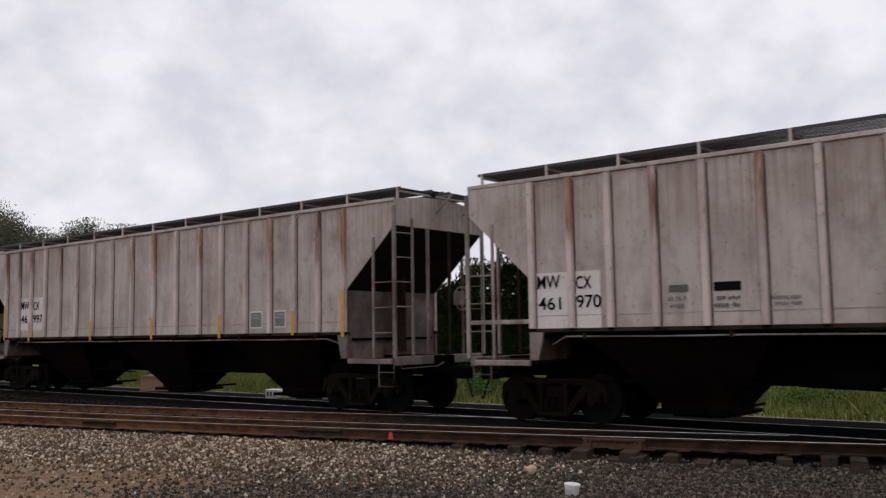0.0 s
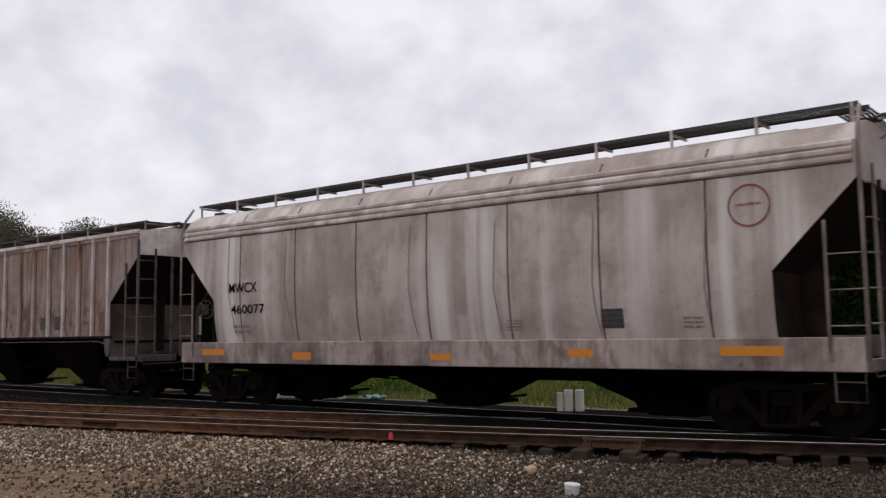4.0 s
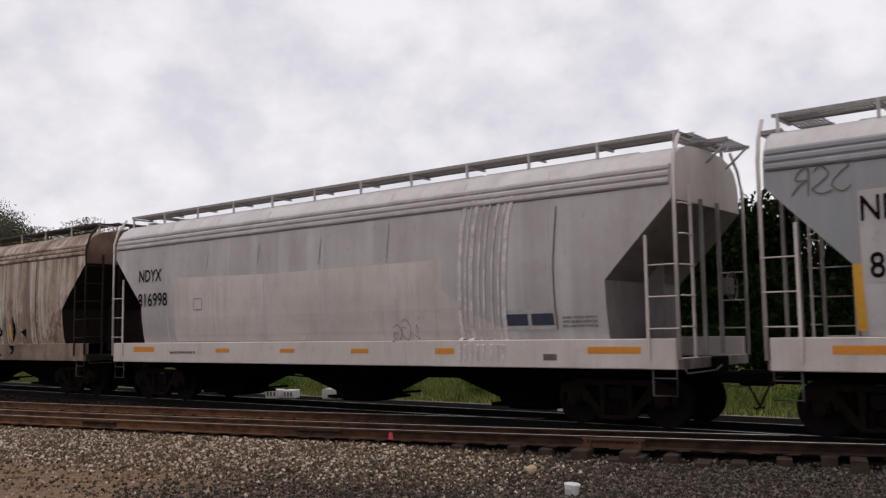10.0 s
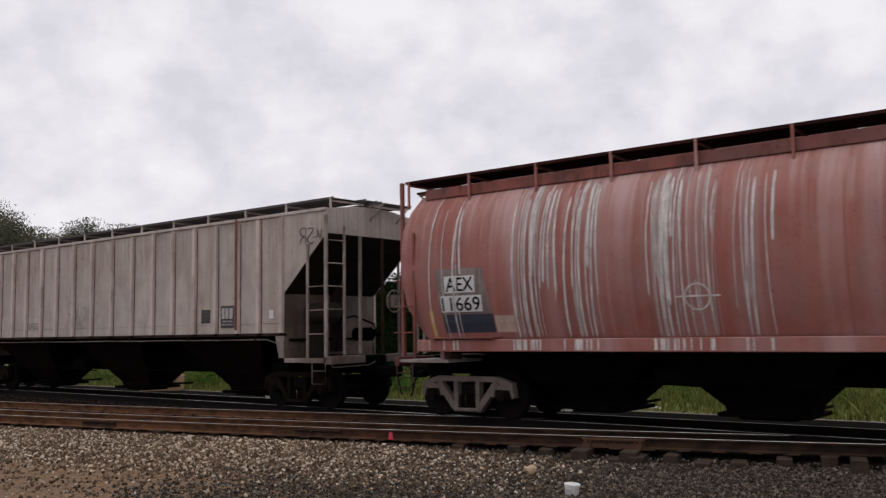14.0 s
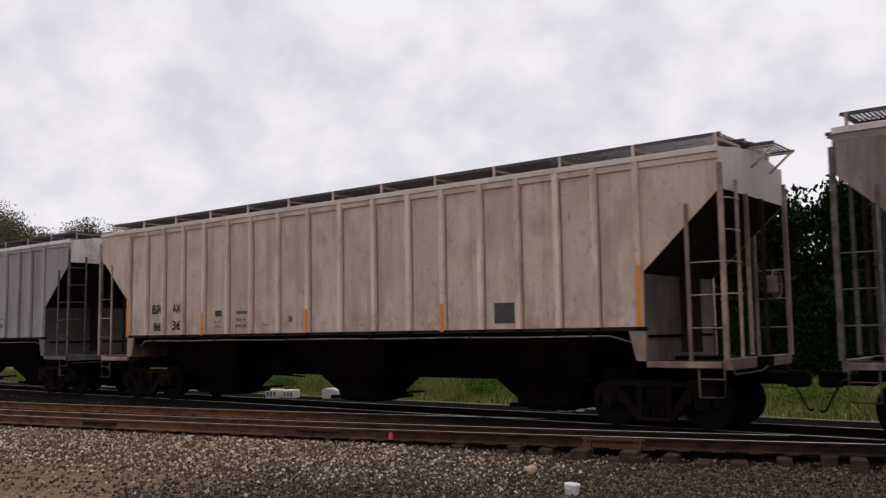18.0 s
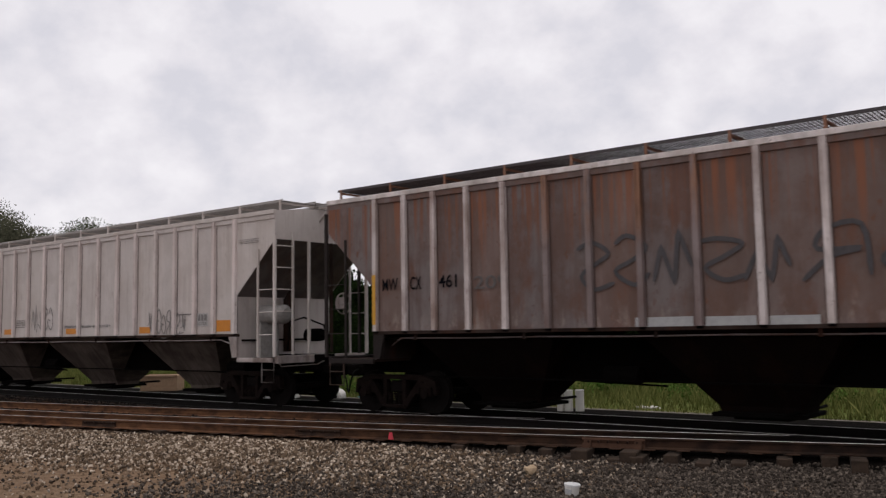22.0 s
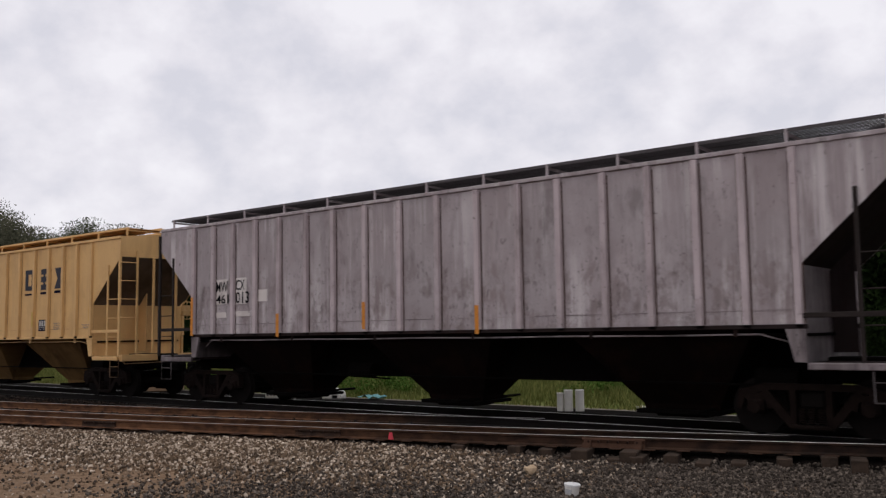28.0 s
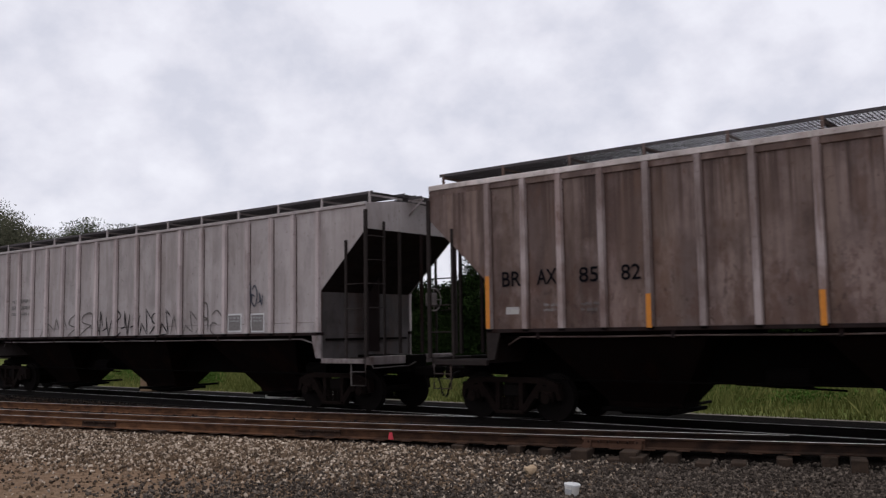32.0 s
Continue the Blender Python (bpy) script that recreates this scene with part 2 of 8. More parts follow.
def obj(name, mesh, mat, parent=None, at=(0, 0, 0), turn=(0, 0, 0), label="", kind=""):
    """One mesh object that takes its material on the object, so that alike pieces share a mesh."""
    ob = new(name, mesh)
    if not mesh.materials:
        mesh.materials.append(None)
    ob.material_slots[0].link = "OBJECT"
    ob.material_slots[0].material = mat
    ob.location, ob.rotation_euler = at, [radians(a) for a in turn]
    if parent is not None:
        ob.parent = parent
    return tagged(ob, label=label, kind=kind)


def mesh_of(key, fill):
    """The mesh under that key; fill(bm) makes it the first time."""
    if key not in MESHES:
        bm = bmesh.new()
        fill(bm)
        me = bpy.data.meshes.new(str(key[0]) if isinstance(key, tuple) else str(key))
        bm.normal_update()
        bm.to_mesh(me)
        bm.free()
        MESHES[key] = me
    return MESHES[key]


def part(name, bm, material, parent, label=""):
    me = bpy.data.meshes.new(name)
    bm.normal_update()
    bm.to_mesh(me)
    bm.free()
    return obj(name, me, material, parent, label=label)


def add_box(bm, x0, x1, y0, y1, z0, z1, bevel=0.0):
    v = [bm.verts.new((x, y, z)) for z in (z0, z1) for y in (y0, y1) for x in (x0, x1)]
    fs = [bm.faces.new([v[i] for i in f]) for f in ((0, 2, 3, 1), (4, 5, 7, 6), (0, 1, 5, 4), (2, 6, 7, 3), (0, 4, 6, 2), (1, 3, 7, 5))]
    if bevel:
        es = {e for f in fs for e in f.edges}
        bmesh.ops.bevel(bm, geom=list(es), offset=bevel, segments=1, affect="EDGES")


def add_prism(bm, outline, a0, a1, axis="y"):
    """An outline of (u, w) points drawn out along an axis: y takes u as x and w as z, x takes u as y and w as z, z takes u as x and w as y."""
    def at(u, w, a):
        return {"y": (u, a, w), "x": (a, u, w), "z": (u, w, a)}[axis]
    lo = [bm.verts.new(at(u, w, a0)) for u, w in outline]
    hi = [bm.verts.new(at(u, w, a1)) for u, w in outline]
    n = len(outline)
    bm.faces.new(lo)
    bm.faces.new(hi[::-1])
    for i in range(n):
        bm.faces.new((lo[i], hi[i], hi[(i + 1) % n], lo[(i + 1) % n]))
    bmesh.ops.recalc_face_normals(bm, faces=bm.faces)


def add_tube(bm, pts, r, sides=6):
    """A round bar along a line of points."""
    pts = [Vector(p) for p in pts]
    rings = []
    for i, p in enumerate(pts):
        d = (pts[min(i + 1, len(pts) - 1)] - pts[max(i - 1, 0)]).normalized()
        a = d.cross(Vector((0, 0, 1)) if abs(d.z) < 0.9 else Vector((1, 0, 0))).normalized()
        b = d.cross(a)
        rings.append([bm.verts.new(p + r * (math.cos(k * math.tau / sides) * a + math.sin(k * math.tau / sides) * b)) for k in range(sides)])
    for q, s in zip(rings, rings[1:]):
        for k in range(sides):
            f = bm.faces.new((q[k], q[(k + 1) % sides], s[(k + 1) % sides], s[k]))
            f.smooth = True
    bm.faces.new(rings[0][::-1])
    bm.faces.new(rings[-1])
    bmesh.ops.recalc_face_normals(bm, faces=bm.faces)


def add_disc(bm, c, r, h, axis="y", sides=24, r2=None):
    """A drum round c with its axis along x, y or z."""
    r2 = r if r2 is None else r2
    turn = {"x": pose(0, 0, 0, 0, 90, 0), "y": pose(0, 0, 0, 90, 0, 0), "z": pose(0, 0, 0)}[axis]
    bmesh.ops.create_cone(bm, cap_ends=True, segments=sides, radius1=r, radius2=r2, depth=h, matrix=Matrix.Translation(c) @ turn)


def box(name, mat, parent, x0, x1, y0, y1, z0, z1, bevel=0.0, label=""):
    """A block as a part, its origin at its middle; blocks of one size share a mesh."""
    s = tuple(round(v, 3) for v in (x1 - x0, y1 - y0, z1 - z0, bevel))
    me = mesh_of(("box",) + s, lambda bm: add_box(bm, -s[0] / 2, s[0] / 2, -s[1] / 2, s[1] / 2, -s[2] / 2, s[2] / 2, s[3]))
    return obj(name, me, mat, parent, ((x0 + x1) / 2, (y0 + y1) / 2, (z0 + z1) / 2), label=label)


# ---- letter shapes, one unit wide and high ----
GLYPHS = {}


def cut_letters(s):
    cu = bpy.data.curves.new("letters", "FONT")
    cu.body, cu.size, cu.resolution_u, cu.offset = s, 1.0, 4, 0.010
    tmp = bpy.data.objects.new("letters", cu)
    scene.collection.objects.link(tmp)
    me = bpy.data.meshes.new_from_object(tmp.evaluated_get(bpy.context.evaluated_depsgraph_get()))
    bpy.data.objects.remove(tmp)
    us, vs = [v.co.x for v in me.vertices], [v.co.y for v in me.vertices]
    for v in me.vertices:
        v.co = ((v.co.x - min(us)) / (max(us) - min(us)), (v.co.y - min(vs)) / (max(vs) - min(vs)), 0)
    GLYPHS[s] = me


for s in "60200 202800 LB LD LMT LT WT 013 11669 158 209 24 241338 270 36 38 46 460077 461 462 47 48 49 51 53 63 67 78 816964 816998 82 83 85 86 87 89 970 978 99 997 AEX AX BR CX FU GF HX MW MWCX NA NDYX RX SX PAST LPS HASE".split():
    cut_letters(s)
# ---- ground ----
TRACK_Y = 16.10      # middle of the track that the train runs on
SPEED = 12.704


def spur_rail(x, side):
    """The curved spur's rails: side 0 its near rail, 1 its far rail, -1 the loose rail that lies along the timber ends."""
    near = 16.81 + 0.3377 * x + 0.00371 * x * x
    return near + {0: 0.0, 1: 1.91 + 0.003 * x, -1: -0.884 + 0.0087 * x}[side]


def ground_height(x, y):
    """Ballast bed under the tracks, a low shoulder to the fore and a flat verge behind."""
    foot = spur_rail(max(-30.0, min(x, -3.5)), -1) - 0.3
    d = foot - y
    low = -0.36 + 0.12 * max(0.0, min(1.0, (-7.3 - x) / 4.4))
    if d > 0:
        z = low - 0.05 * min(d, 4.0) - 0.012 * max(0.0, min(d - 4.0, 8.0))
    else:
        z = low + (-0.19 - low) * min(1.0, -d / 0.5)
    if y > 18.2:
        z = -0.19 - 0.24 * min(1.0, (y - 18.2) / 1.8)
    return z


def ground_material():
    m, nt, b = graph("ballast_and_earth")
    tc = nt.nodes.new("ShaderNodeTexCoord")
    co = tc.outputs["Object"]
    vor = nt.nodes.new("ShaderNodeTexVoronoi")
    vor.inputs["Scale"].default_value = 24.0
    nt.links.new(co, vor.inputs["Vector"])
    bw = nt.nodes.new("ShaderNodeRGBToBW")
    nt.links.new(vor.outputs["Color"], bw.inputs[0])
    col = mixed(nt, bw.outputs[0], (0.040, 0.032, 0.026), (0.14, 0.115, 0.094))
    earth = mixed(nt, noise_fac(nt, co, (9, 9, 9), 6, 0.6, 0.3, 0.7), (0.13, 0.082, 0.051), (0.23, 0.155, 0.102))
    sep = nt.nodes.new("ShaderNodeSeparateXYZ")
    nt.links.new(co, sep.inputs[0])
    col = mixed(nt, noise_fac(nt, co, (0.35, 0.35, 0.35), 5, 0.55, 0.42, 0.55), col, earth, 0.85)
    sandy = nt.nodes.new("ShaderNodeMapRange")    # trodden sandy earth on one side, clean ballast on the other
    sandy.inputs["From Min"].default_value, sandy.inputs["From Max"].default_value = -5.6, -9.2
    nt.links.new(sep.outputs["X"], sandy.inputs["Value"])
    col = mixed(nt, sandy.outputs["Result"], col, earth, 0.85)
    bed = nt.nodes.new("ShaderNodeMath")          # darker bed beyond the foot of the shoulder
    bed.operation, bed.inputs[1].default_value, bed.inputs[2].default_value = "MULTIPLY_ADD", -0.272, -15.28
    nt.links.new(sep.outputs["X"], bed.inputs[0])
    reach = nt.nodes.new("ShaderNodeMath")
    reach.operation = "ADD"
    nt.links.new(bed.outputs[0], reach.inputs[0])
    nt.links.new(sep.outputs["Y"], reach.inputs[1])
    bed_mask = nt.nodes.new("ShaderNodeMapRange")
    bed_mask.inputs["From Min"].default_value, bed_mask.inputs["From Max"].default_value = -0.35, -0.05
    nt.links.new(reach.outputs[0], bed_mask.inputs["Value"])
    joint_shade = nt.nodes.new("ShaderNodeMapRange")     # the train's shade, painted into the soil more strongly towards the joint in the rail
    joint_shade.inputs["From Min"].default_value, joint_shade.inputs["From Max"].default_value = -17.0, -8.5
    nt.links.new(sep.outputs["X"], joint_shade.inputs["Value"])
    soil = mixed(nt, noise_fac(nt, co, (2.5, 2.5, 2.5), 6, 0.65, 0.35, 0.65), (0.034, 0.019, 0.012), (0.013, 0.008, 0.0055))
    soil = mixed(nt, joint_shade.outputs["Result"], soil, (0.0050, 0.0040, 0.0034))
    train_shade = nt.nodes.new("ShaderNodeMapRange")     # near-black soil paints the shade along the main track and beyond it
    train_shade.inputs["From Min"].default_value, train_shade.inputs["From Max"].default_value = 14.6, 16.4
    nt.links.new(sep.outputs["Y"], train_shade.inputs["Value"])
    soil = mixed(nt, train_shade.outputs["Result"], soil, (0.0045, 0.0036, 0.003))
    col = mixed(nt, bed_mask.outputs["Result"], col, soil)
    far = nt.nodes.new("ShaderNodeMapRange")
    far.inputs["From Min"].default_value, far.inputs["From Max"].default_value = 22.62, 22.9
    nt.links.new(sep.outputs["Y"], far.inputs["Value"])
    grass = mixed(nt, noise_fac(nt, co, (1.2, 1.2, 1.2), 6, 0.6, 0.35, 0.65), (0.085, 0.115, 0.028), (0.16, 0.17, 0.06))
    col = mixed(nt, far.outputs["Result"], col, grass)
    road = nt.nodes.new("ShaderNodeMapRange")
    road.inputs["From Min"].default_value, road.inputs["From Max"].default_value = 22.35, 22.5
    nt.links.new(sep.outputs["Y"], road.inputs["Value"])
    inv = nt.nodes.new("ShaderNodeMath")
    inv.operation, inv.inputs[0].default_value = "SUBTRACT", 1.0
    nt.links.new(far.outputs["Result"], inv.inputs[1])
    both = nt.nodes.new("ShaderNodeMath")
    both.operation = "MULTIPLY"
    nt.links.new(inv.outputs[0], both.inputs[0])
    nt.links.new(road.outputs["Result"], both.inputs[1])
    col = mixed(nt, both.outputs[0], col, mixed(nt, noise_fac(nt, co, (3, 3, 3), 6, 0.6, 0.3, 0.7), (0.16, 0.14, 0.115), (0.26, 0.235, 0.20)), 0.9)
    nt.links.new(col, b.inputs["Base Color"])
    b.inputs["Roughness"].default_value = 0.95
    b.inputs["Specular IOR Level"].default_value = 0.03
    relief(nt, b, vor.outputs["Distance"], 0.8, 0.03)
    return m


def build_ground():
    xs = [-2500, -600, -200, -120, -80] + [-54 + 0.9 * i for i in range(68)] + [10, 20, 40, 100, 300, 800, 2500]
    ys = [-2500, -500, -100, -30, -10, 0] + [3 + 0.3 * i for i in range(72)] + [26, 32, 60, 120, 400, 1000, 2500]
    verts = [(x, y, ground_height(x, y)) for y in ys for x in xs]
    n = len(xs)
    faces = [(j * n + i, j * n + i + 1, (j + 1) * n + i + 1, (j + 1) * n + i) for j in range(len(ys) - 1) for i in range(n - 1)]
    me = bpy.data.meshes.new("ground")
    me.from_pydata(verts, [], faces)
    ob = new("ground", me)
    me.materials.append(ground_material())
    tagged(ob, "grey brown ballast shoulder with earth, gravel verge and grass", "ground", kind="structure")


build_ground()

# ---- tracks ----
RAIL = [(-0.075, -0.18), (0.075, -0.18), (0.075, -0.165), (0.012, -0.145), (0.012, -0.045), (0.036, -0.032), (0.036, -0.004), (0.03, 0.0),
        (-0.03, 0.0), (-0.036, -0.004), (-0.036, -0.032), (-0.012, -0.045), (-0.012, -0.145), (-0.075, -0.165)]


def rail(name, line, label, parent=None):
    """A flat-bottomed rail along a line of (x, y); its worn running surface is a strip of its own."""
    bm = bmesh.new()
    rings = []
    for i, (x, y) in enumerate(line):
        a, c = line[max(i - 1, 0)], line[min(i + 1, len(line) - 1)]
        d = Vector((c[0] - a[0], c[1] - a[1])).normalized()
        rings.append([bm.verts.new((x - d.y * u, y + d.x * u, w)) for u, w in RAIL])
    n = len(RAIL)
    for p, q in zip(rings, rings[1:]):
        for k in range(n):
            bm.faces.new((p[k], q[k], q[(k + 1) % n], p[(k + 1) % n]))
    bm.faces.new(rings[0])
    bm.faces.new(rings[-1][::-1])
    bmesh.ops.recalc_face_normals(bm, faces=bm.faces)
    ob = part(name, bm, RAIL_RUST, parent)
    if parent is None:
        tagged(ob, label, "rail", kind="structure")
    else:
        tagged(ob, label)
    bm = bmesh.new()
    rows = []
    for i, (x, y) in enumerate(line):
        a, c = line[max(i - 1, 0)], line[min(i + 1, len(line) - 1)]
        d = Vector((c[0] - a[0], c[1] - a[1])).normalized()
        rows.append([bm.verts.new((x - d.y * u, y + d.x * u, w)) for u, w in ((-0.026, 0.001), (-0.024, 0.004), (0.024, 0.004), (0.026, 0.001))])
    for p, q in zip(rows, rows[1:]):
        for k in range(3):
            bm.faces.new((p[k], p[k + 1], q[k + 1], q[k]))
    part("running_surface", bm, RAIL_WORN, ob, "bright worn steel strip")
    return ob


MAIN_X = [-200 + 4 * i for i in range(80)]
SPUR_X = [-44 + 1.0 * i for i in range(47)]
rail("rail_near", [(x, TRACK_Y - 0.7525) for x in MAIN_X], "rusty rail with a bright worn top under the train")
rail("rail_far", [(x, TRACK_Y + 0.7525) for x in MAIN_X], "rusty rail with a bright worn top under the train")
rail("spur_rail_near", [(x, spur_rail(x, 0)) for x in SPUR_X if x < -4.4], "rusty curved rail of the spur in the ballast")
rail("spur_rail_far", [(x, spur_rail(x, 1)) for x in SPUR_X if x < -9.4], "rusty curved rail of the spur in the ballast")
rail("loose_rail", [(x, spur_rail(x, -1)) for x in SPUR_X if x < 1], "brown rusty rail lying along the timber ends")

# ---- hopper cars ----


class Car:
    """The empty of one car, its paints and its measures: half its length, its rows of height."""

    def __init__(self, name, label, kind, middle, half, side, **kw):
        self.root = tagged(new(name), label, "freight car", "freight cars of the train")
        self.kind, self.middle, self.half, self.side = kind, middle, half, side
        self.end = kw.get("end", STEEL_DARK)
        self.low = kw.get("low", STEEL_DARK)
        self.rib = kw.get("rib") or (rib_paint(side) if kind == "ribbed" else side)
        self.tank = kw.get("tank", POST_DARK)
        self.chord = kw.get("chord", None)
        self.lift = 0.12 if self.chord else 0.0
        self.wall = kw.get("wall") or kw.get("frame") or self.chord or side
        self.grate = kw.get("grate", GRATE)
        self.frame = kw.get("frame", side)
        self.truck = kw.get("truck", TRUCK_BROWN)
        self.bare_ends = kw.get("bare_ends", False)
        self.rails = kw.get("rails") or grimy(self.frame, 0.7)
        self.gear = kw.get("gear") or grimy(self.frame, 0.6)
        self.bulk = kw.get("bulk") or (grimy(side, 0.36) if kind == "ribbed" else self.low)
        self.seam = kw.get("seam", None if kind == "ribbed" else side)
        self.rust_ribs = kw.get("rust_ribs", 0.0)
        self.fat = kw.get("fat", 0.022 if self.chord else 0.027)
        self.shift = kw.get("shift", 0.0)
        self.roof_paint = kw.get("roof_paint", side)
        self.axles = []
        self.root.location = (middle, TRACK_Y, 0)


CARS = []


BARREL_END = {1: [(1.62, 1.05), (1.95, 1.36), (2.3, 1.42), (2.75, 1.36), (3.15, 0.97), (4.0, 0.90), (4.36, 0.82), (4.96, 0.70)],
              -1: [(1.62, 0.80), (2.3, 0.40), (3.15, 0.28), (4.0, 0.28), (4.65, 0.42), (4.96, 0.50)]}


def end_reach(car, z, s=1):
    """How far the shell reaches towards the car's end s at height z."""
    h = car.half
    if car.kind == "barrel":
        rows = BARREL_END[s]
        for (z0, d0), (z1, d1) in zip(rows, rows[1:]):
            if z <= z1:
                return h - d0 - (d1 - d0) * max(0.0, z - z0) / (z1 - z0)
        return h - rows[-1][1]
    lo, hi, z0, z1 = {"ribbed": (h - 1.50, h - 0.03, 2.74, 4.10), "round": (h - 1.39, h - 0.06, 2.66, 4.02)}[car.kind]
    return lo if z <= z0 else hi if z >= z1 else lo + (hi - lo) * (z - z0) / (z1 - z0)


PROFILE = {
    "ribbed": [(1.56, 1.80), (1.56, 2.2), (1.56, 2.74), (1.56, 3.2), (1.56, 3.7), (1.56, 4.10), (1.56, 4.62), (1.50, 4.67), (0.75, 4.79), (0, 4.83)],
    "round": [(1.44, 1.58), (1.50, 1.8), (1.56, 2.2), (1.59, 2.66), (1.60, 3.1), (1.59, 3.6), (1.575, 4.02), (1.56, 4.40), (1.50, 4.62), (1.36, 4.82), (1.1, 4.97), (0.75, 5.05), (0, 5.09)],
    "barrel": [(1.34, 1.62), (1.47, 1.95), (1.56, 2.3), (1.61, 2.75), (1.62, 3.15), (1.59, 3.6), (1.50, 4.0), (1.33, 4.36), (1.08, 4.65), (0.75, 4.85), (0.38, 4.94), (0, 4.96)],
}


def side_y(car, z):
    """Half the shell's width at height z."""
    p = PROFILE[car.kind]
    if car.kind != "ribbed" and z < p[0][1]:
        return 1.605
    for (w0, z0), (w1, z1) in zip(p, p[1:]):
        if z <= z1:
            return w0 + (w1 - w0) * max(0.0, (z - z0)) / (z1 - z0)
    return 0.0


def shell(car):
    """Round cars: the two sides and the roof, cut back along the slope at the ends; the roof may be painted paler for
    the sky light on it.
    """
    prof = PROFILE[car.kind]
    split = next((i for i, (w, z) in enumerate(prof) if z > 4.6), len(prof) - 1) if car.kind == "round" else len(prof) - 1
    left, right = [(-w, z) for w, z in prof], [(w, z) for w, z in prof]
    skins = [("shell", left[:split + 1], car.side), ("shell_far", right[:split + 1], car.side), ("roof", left[split:] + right[split:-1][::-1], car.roof_paint)] if split < len(prof) - 1 else [("shell", left + right[-2::-1], car.side)]
    for name, ring, mat in skins:
        def fill(bm, ring=ring):
            cols = 29
            rows = []
            for w, z in ring:
                e0, e1 = -end_reach(car, z, -1), end_reach(car, z, 1)
                rows.append([bm.verts.new((e0 + (e1 - e0) * k / (cols - 1), w, z)) for k in range(cols)])
            for p, q in zip(rows, rows[1:]):
                for k in range(cols - 1):
                    f = bm.faces.new((p[k], p[k + 1], q[k + 1], q[k]))
                    f.smooth = True
            bmesh.ops.recalc_face_normals(bm, faces=bm.faces)
        obj(name.split("_")[0], mesh_of((name, car.kind, car.half), fill), mat, car.root)


def weld_seams(car):
    """Upright weld beads round the shell, from sill to roof."""
    prof = [p for p in PROFILE[car.kind] if p[1] < 4.95]

    def bead(bm):
        for sy in (-1,):
            rows = [[bm.verts.new((u, sy * (w + o), z)) for u, o in ((-0.022, -0.003), (-0.01, 0.007), (0.01, 0.007), (0.022, -0.003))] for w, z in prof]
            for p, q in zip(rows, rows[1:]):
                for k in range(3):
                    bm.faces.new((p[k], p[k + 1], q[k + 1], q[k]))
        bmesh.ops.recalc_face_normals(bm, faces=bm.faces)
    for x in (-6.1, -4.07, -2.06, 0.0, 2.06, 4.07, 6.1):
        for turn in (0, 180):
            obj("weld_seam", mesh_of(("bead", car.kind), bead), car.seam, car.root, (x, 0, 0), (0, 0, turn))


def end_sheets(car, s):
    """At one end (s = -1 or 1): the low bulkhead, the sloping sheet and the upright end wall."""
    prof = [(w, z + car.lift if z > 4.5 else z) for w, z in PROFILE[car.kind]]
    cut = {"ribbed": (2, 5), "round": (3, 6), "barrel": (2, 4)}[car.kind]
    foot = [(1.50, 1.20)] if car.kind == "ribbed" else []
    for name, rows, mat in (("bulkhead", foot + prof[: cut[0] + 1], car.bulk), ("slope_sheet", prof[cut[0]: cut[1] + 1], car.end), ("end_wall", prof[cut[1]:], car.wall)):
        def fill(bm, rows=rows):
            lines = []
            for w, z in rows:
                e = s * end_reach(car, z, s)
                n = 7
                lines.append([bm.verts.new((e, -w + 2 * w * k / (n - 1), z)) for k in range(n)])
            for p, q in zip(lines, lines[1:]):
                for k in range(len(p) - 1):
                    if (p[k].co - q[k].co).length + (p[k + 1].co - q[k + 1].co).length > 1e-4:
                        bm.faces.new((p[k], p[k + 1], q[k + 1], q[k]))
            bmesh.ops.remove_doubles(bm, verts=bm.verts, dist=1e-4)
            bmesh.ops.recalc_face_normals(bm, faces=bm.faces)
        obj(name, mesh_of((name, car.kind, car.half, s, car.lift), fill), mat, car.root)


RIB_AT = [-7.28, -6.5, -5.76, -4.95, -4.12, -3.23, -2.38, -1.45, -0.49, 0.49, 1.45, 2.38, 3.23, 4.12, 4.95, 5.76, 6.5, 7.28]


def centre_web(car, s):
    """The upright plate on the middle line under the sloping sheet of one end."""
    def fill_web(bm):
        a = end_reach(car, 2.0)
        b = a + 0.4
        top = [(x, 2.70 + (4.15 - 2.70) * max(0.0, min(1.0, (x - a) / (car.half - 0.05 - a)))) for x in (a, b)]
        add_prism(bm, [(s * a, 1.33), (s * b, 1.33), (s * top[1][0], top[1][1]), (s * top[0][0], top[0][1])], -0.02, 0.02, "y")
    obj("centre_web", mesh_of(("web", car.kind, car.half, s, car.bare_ends), fill_web), car.low, car.root)


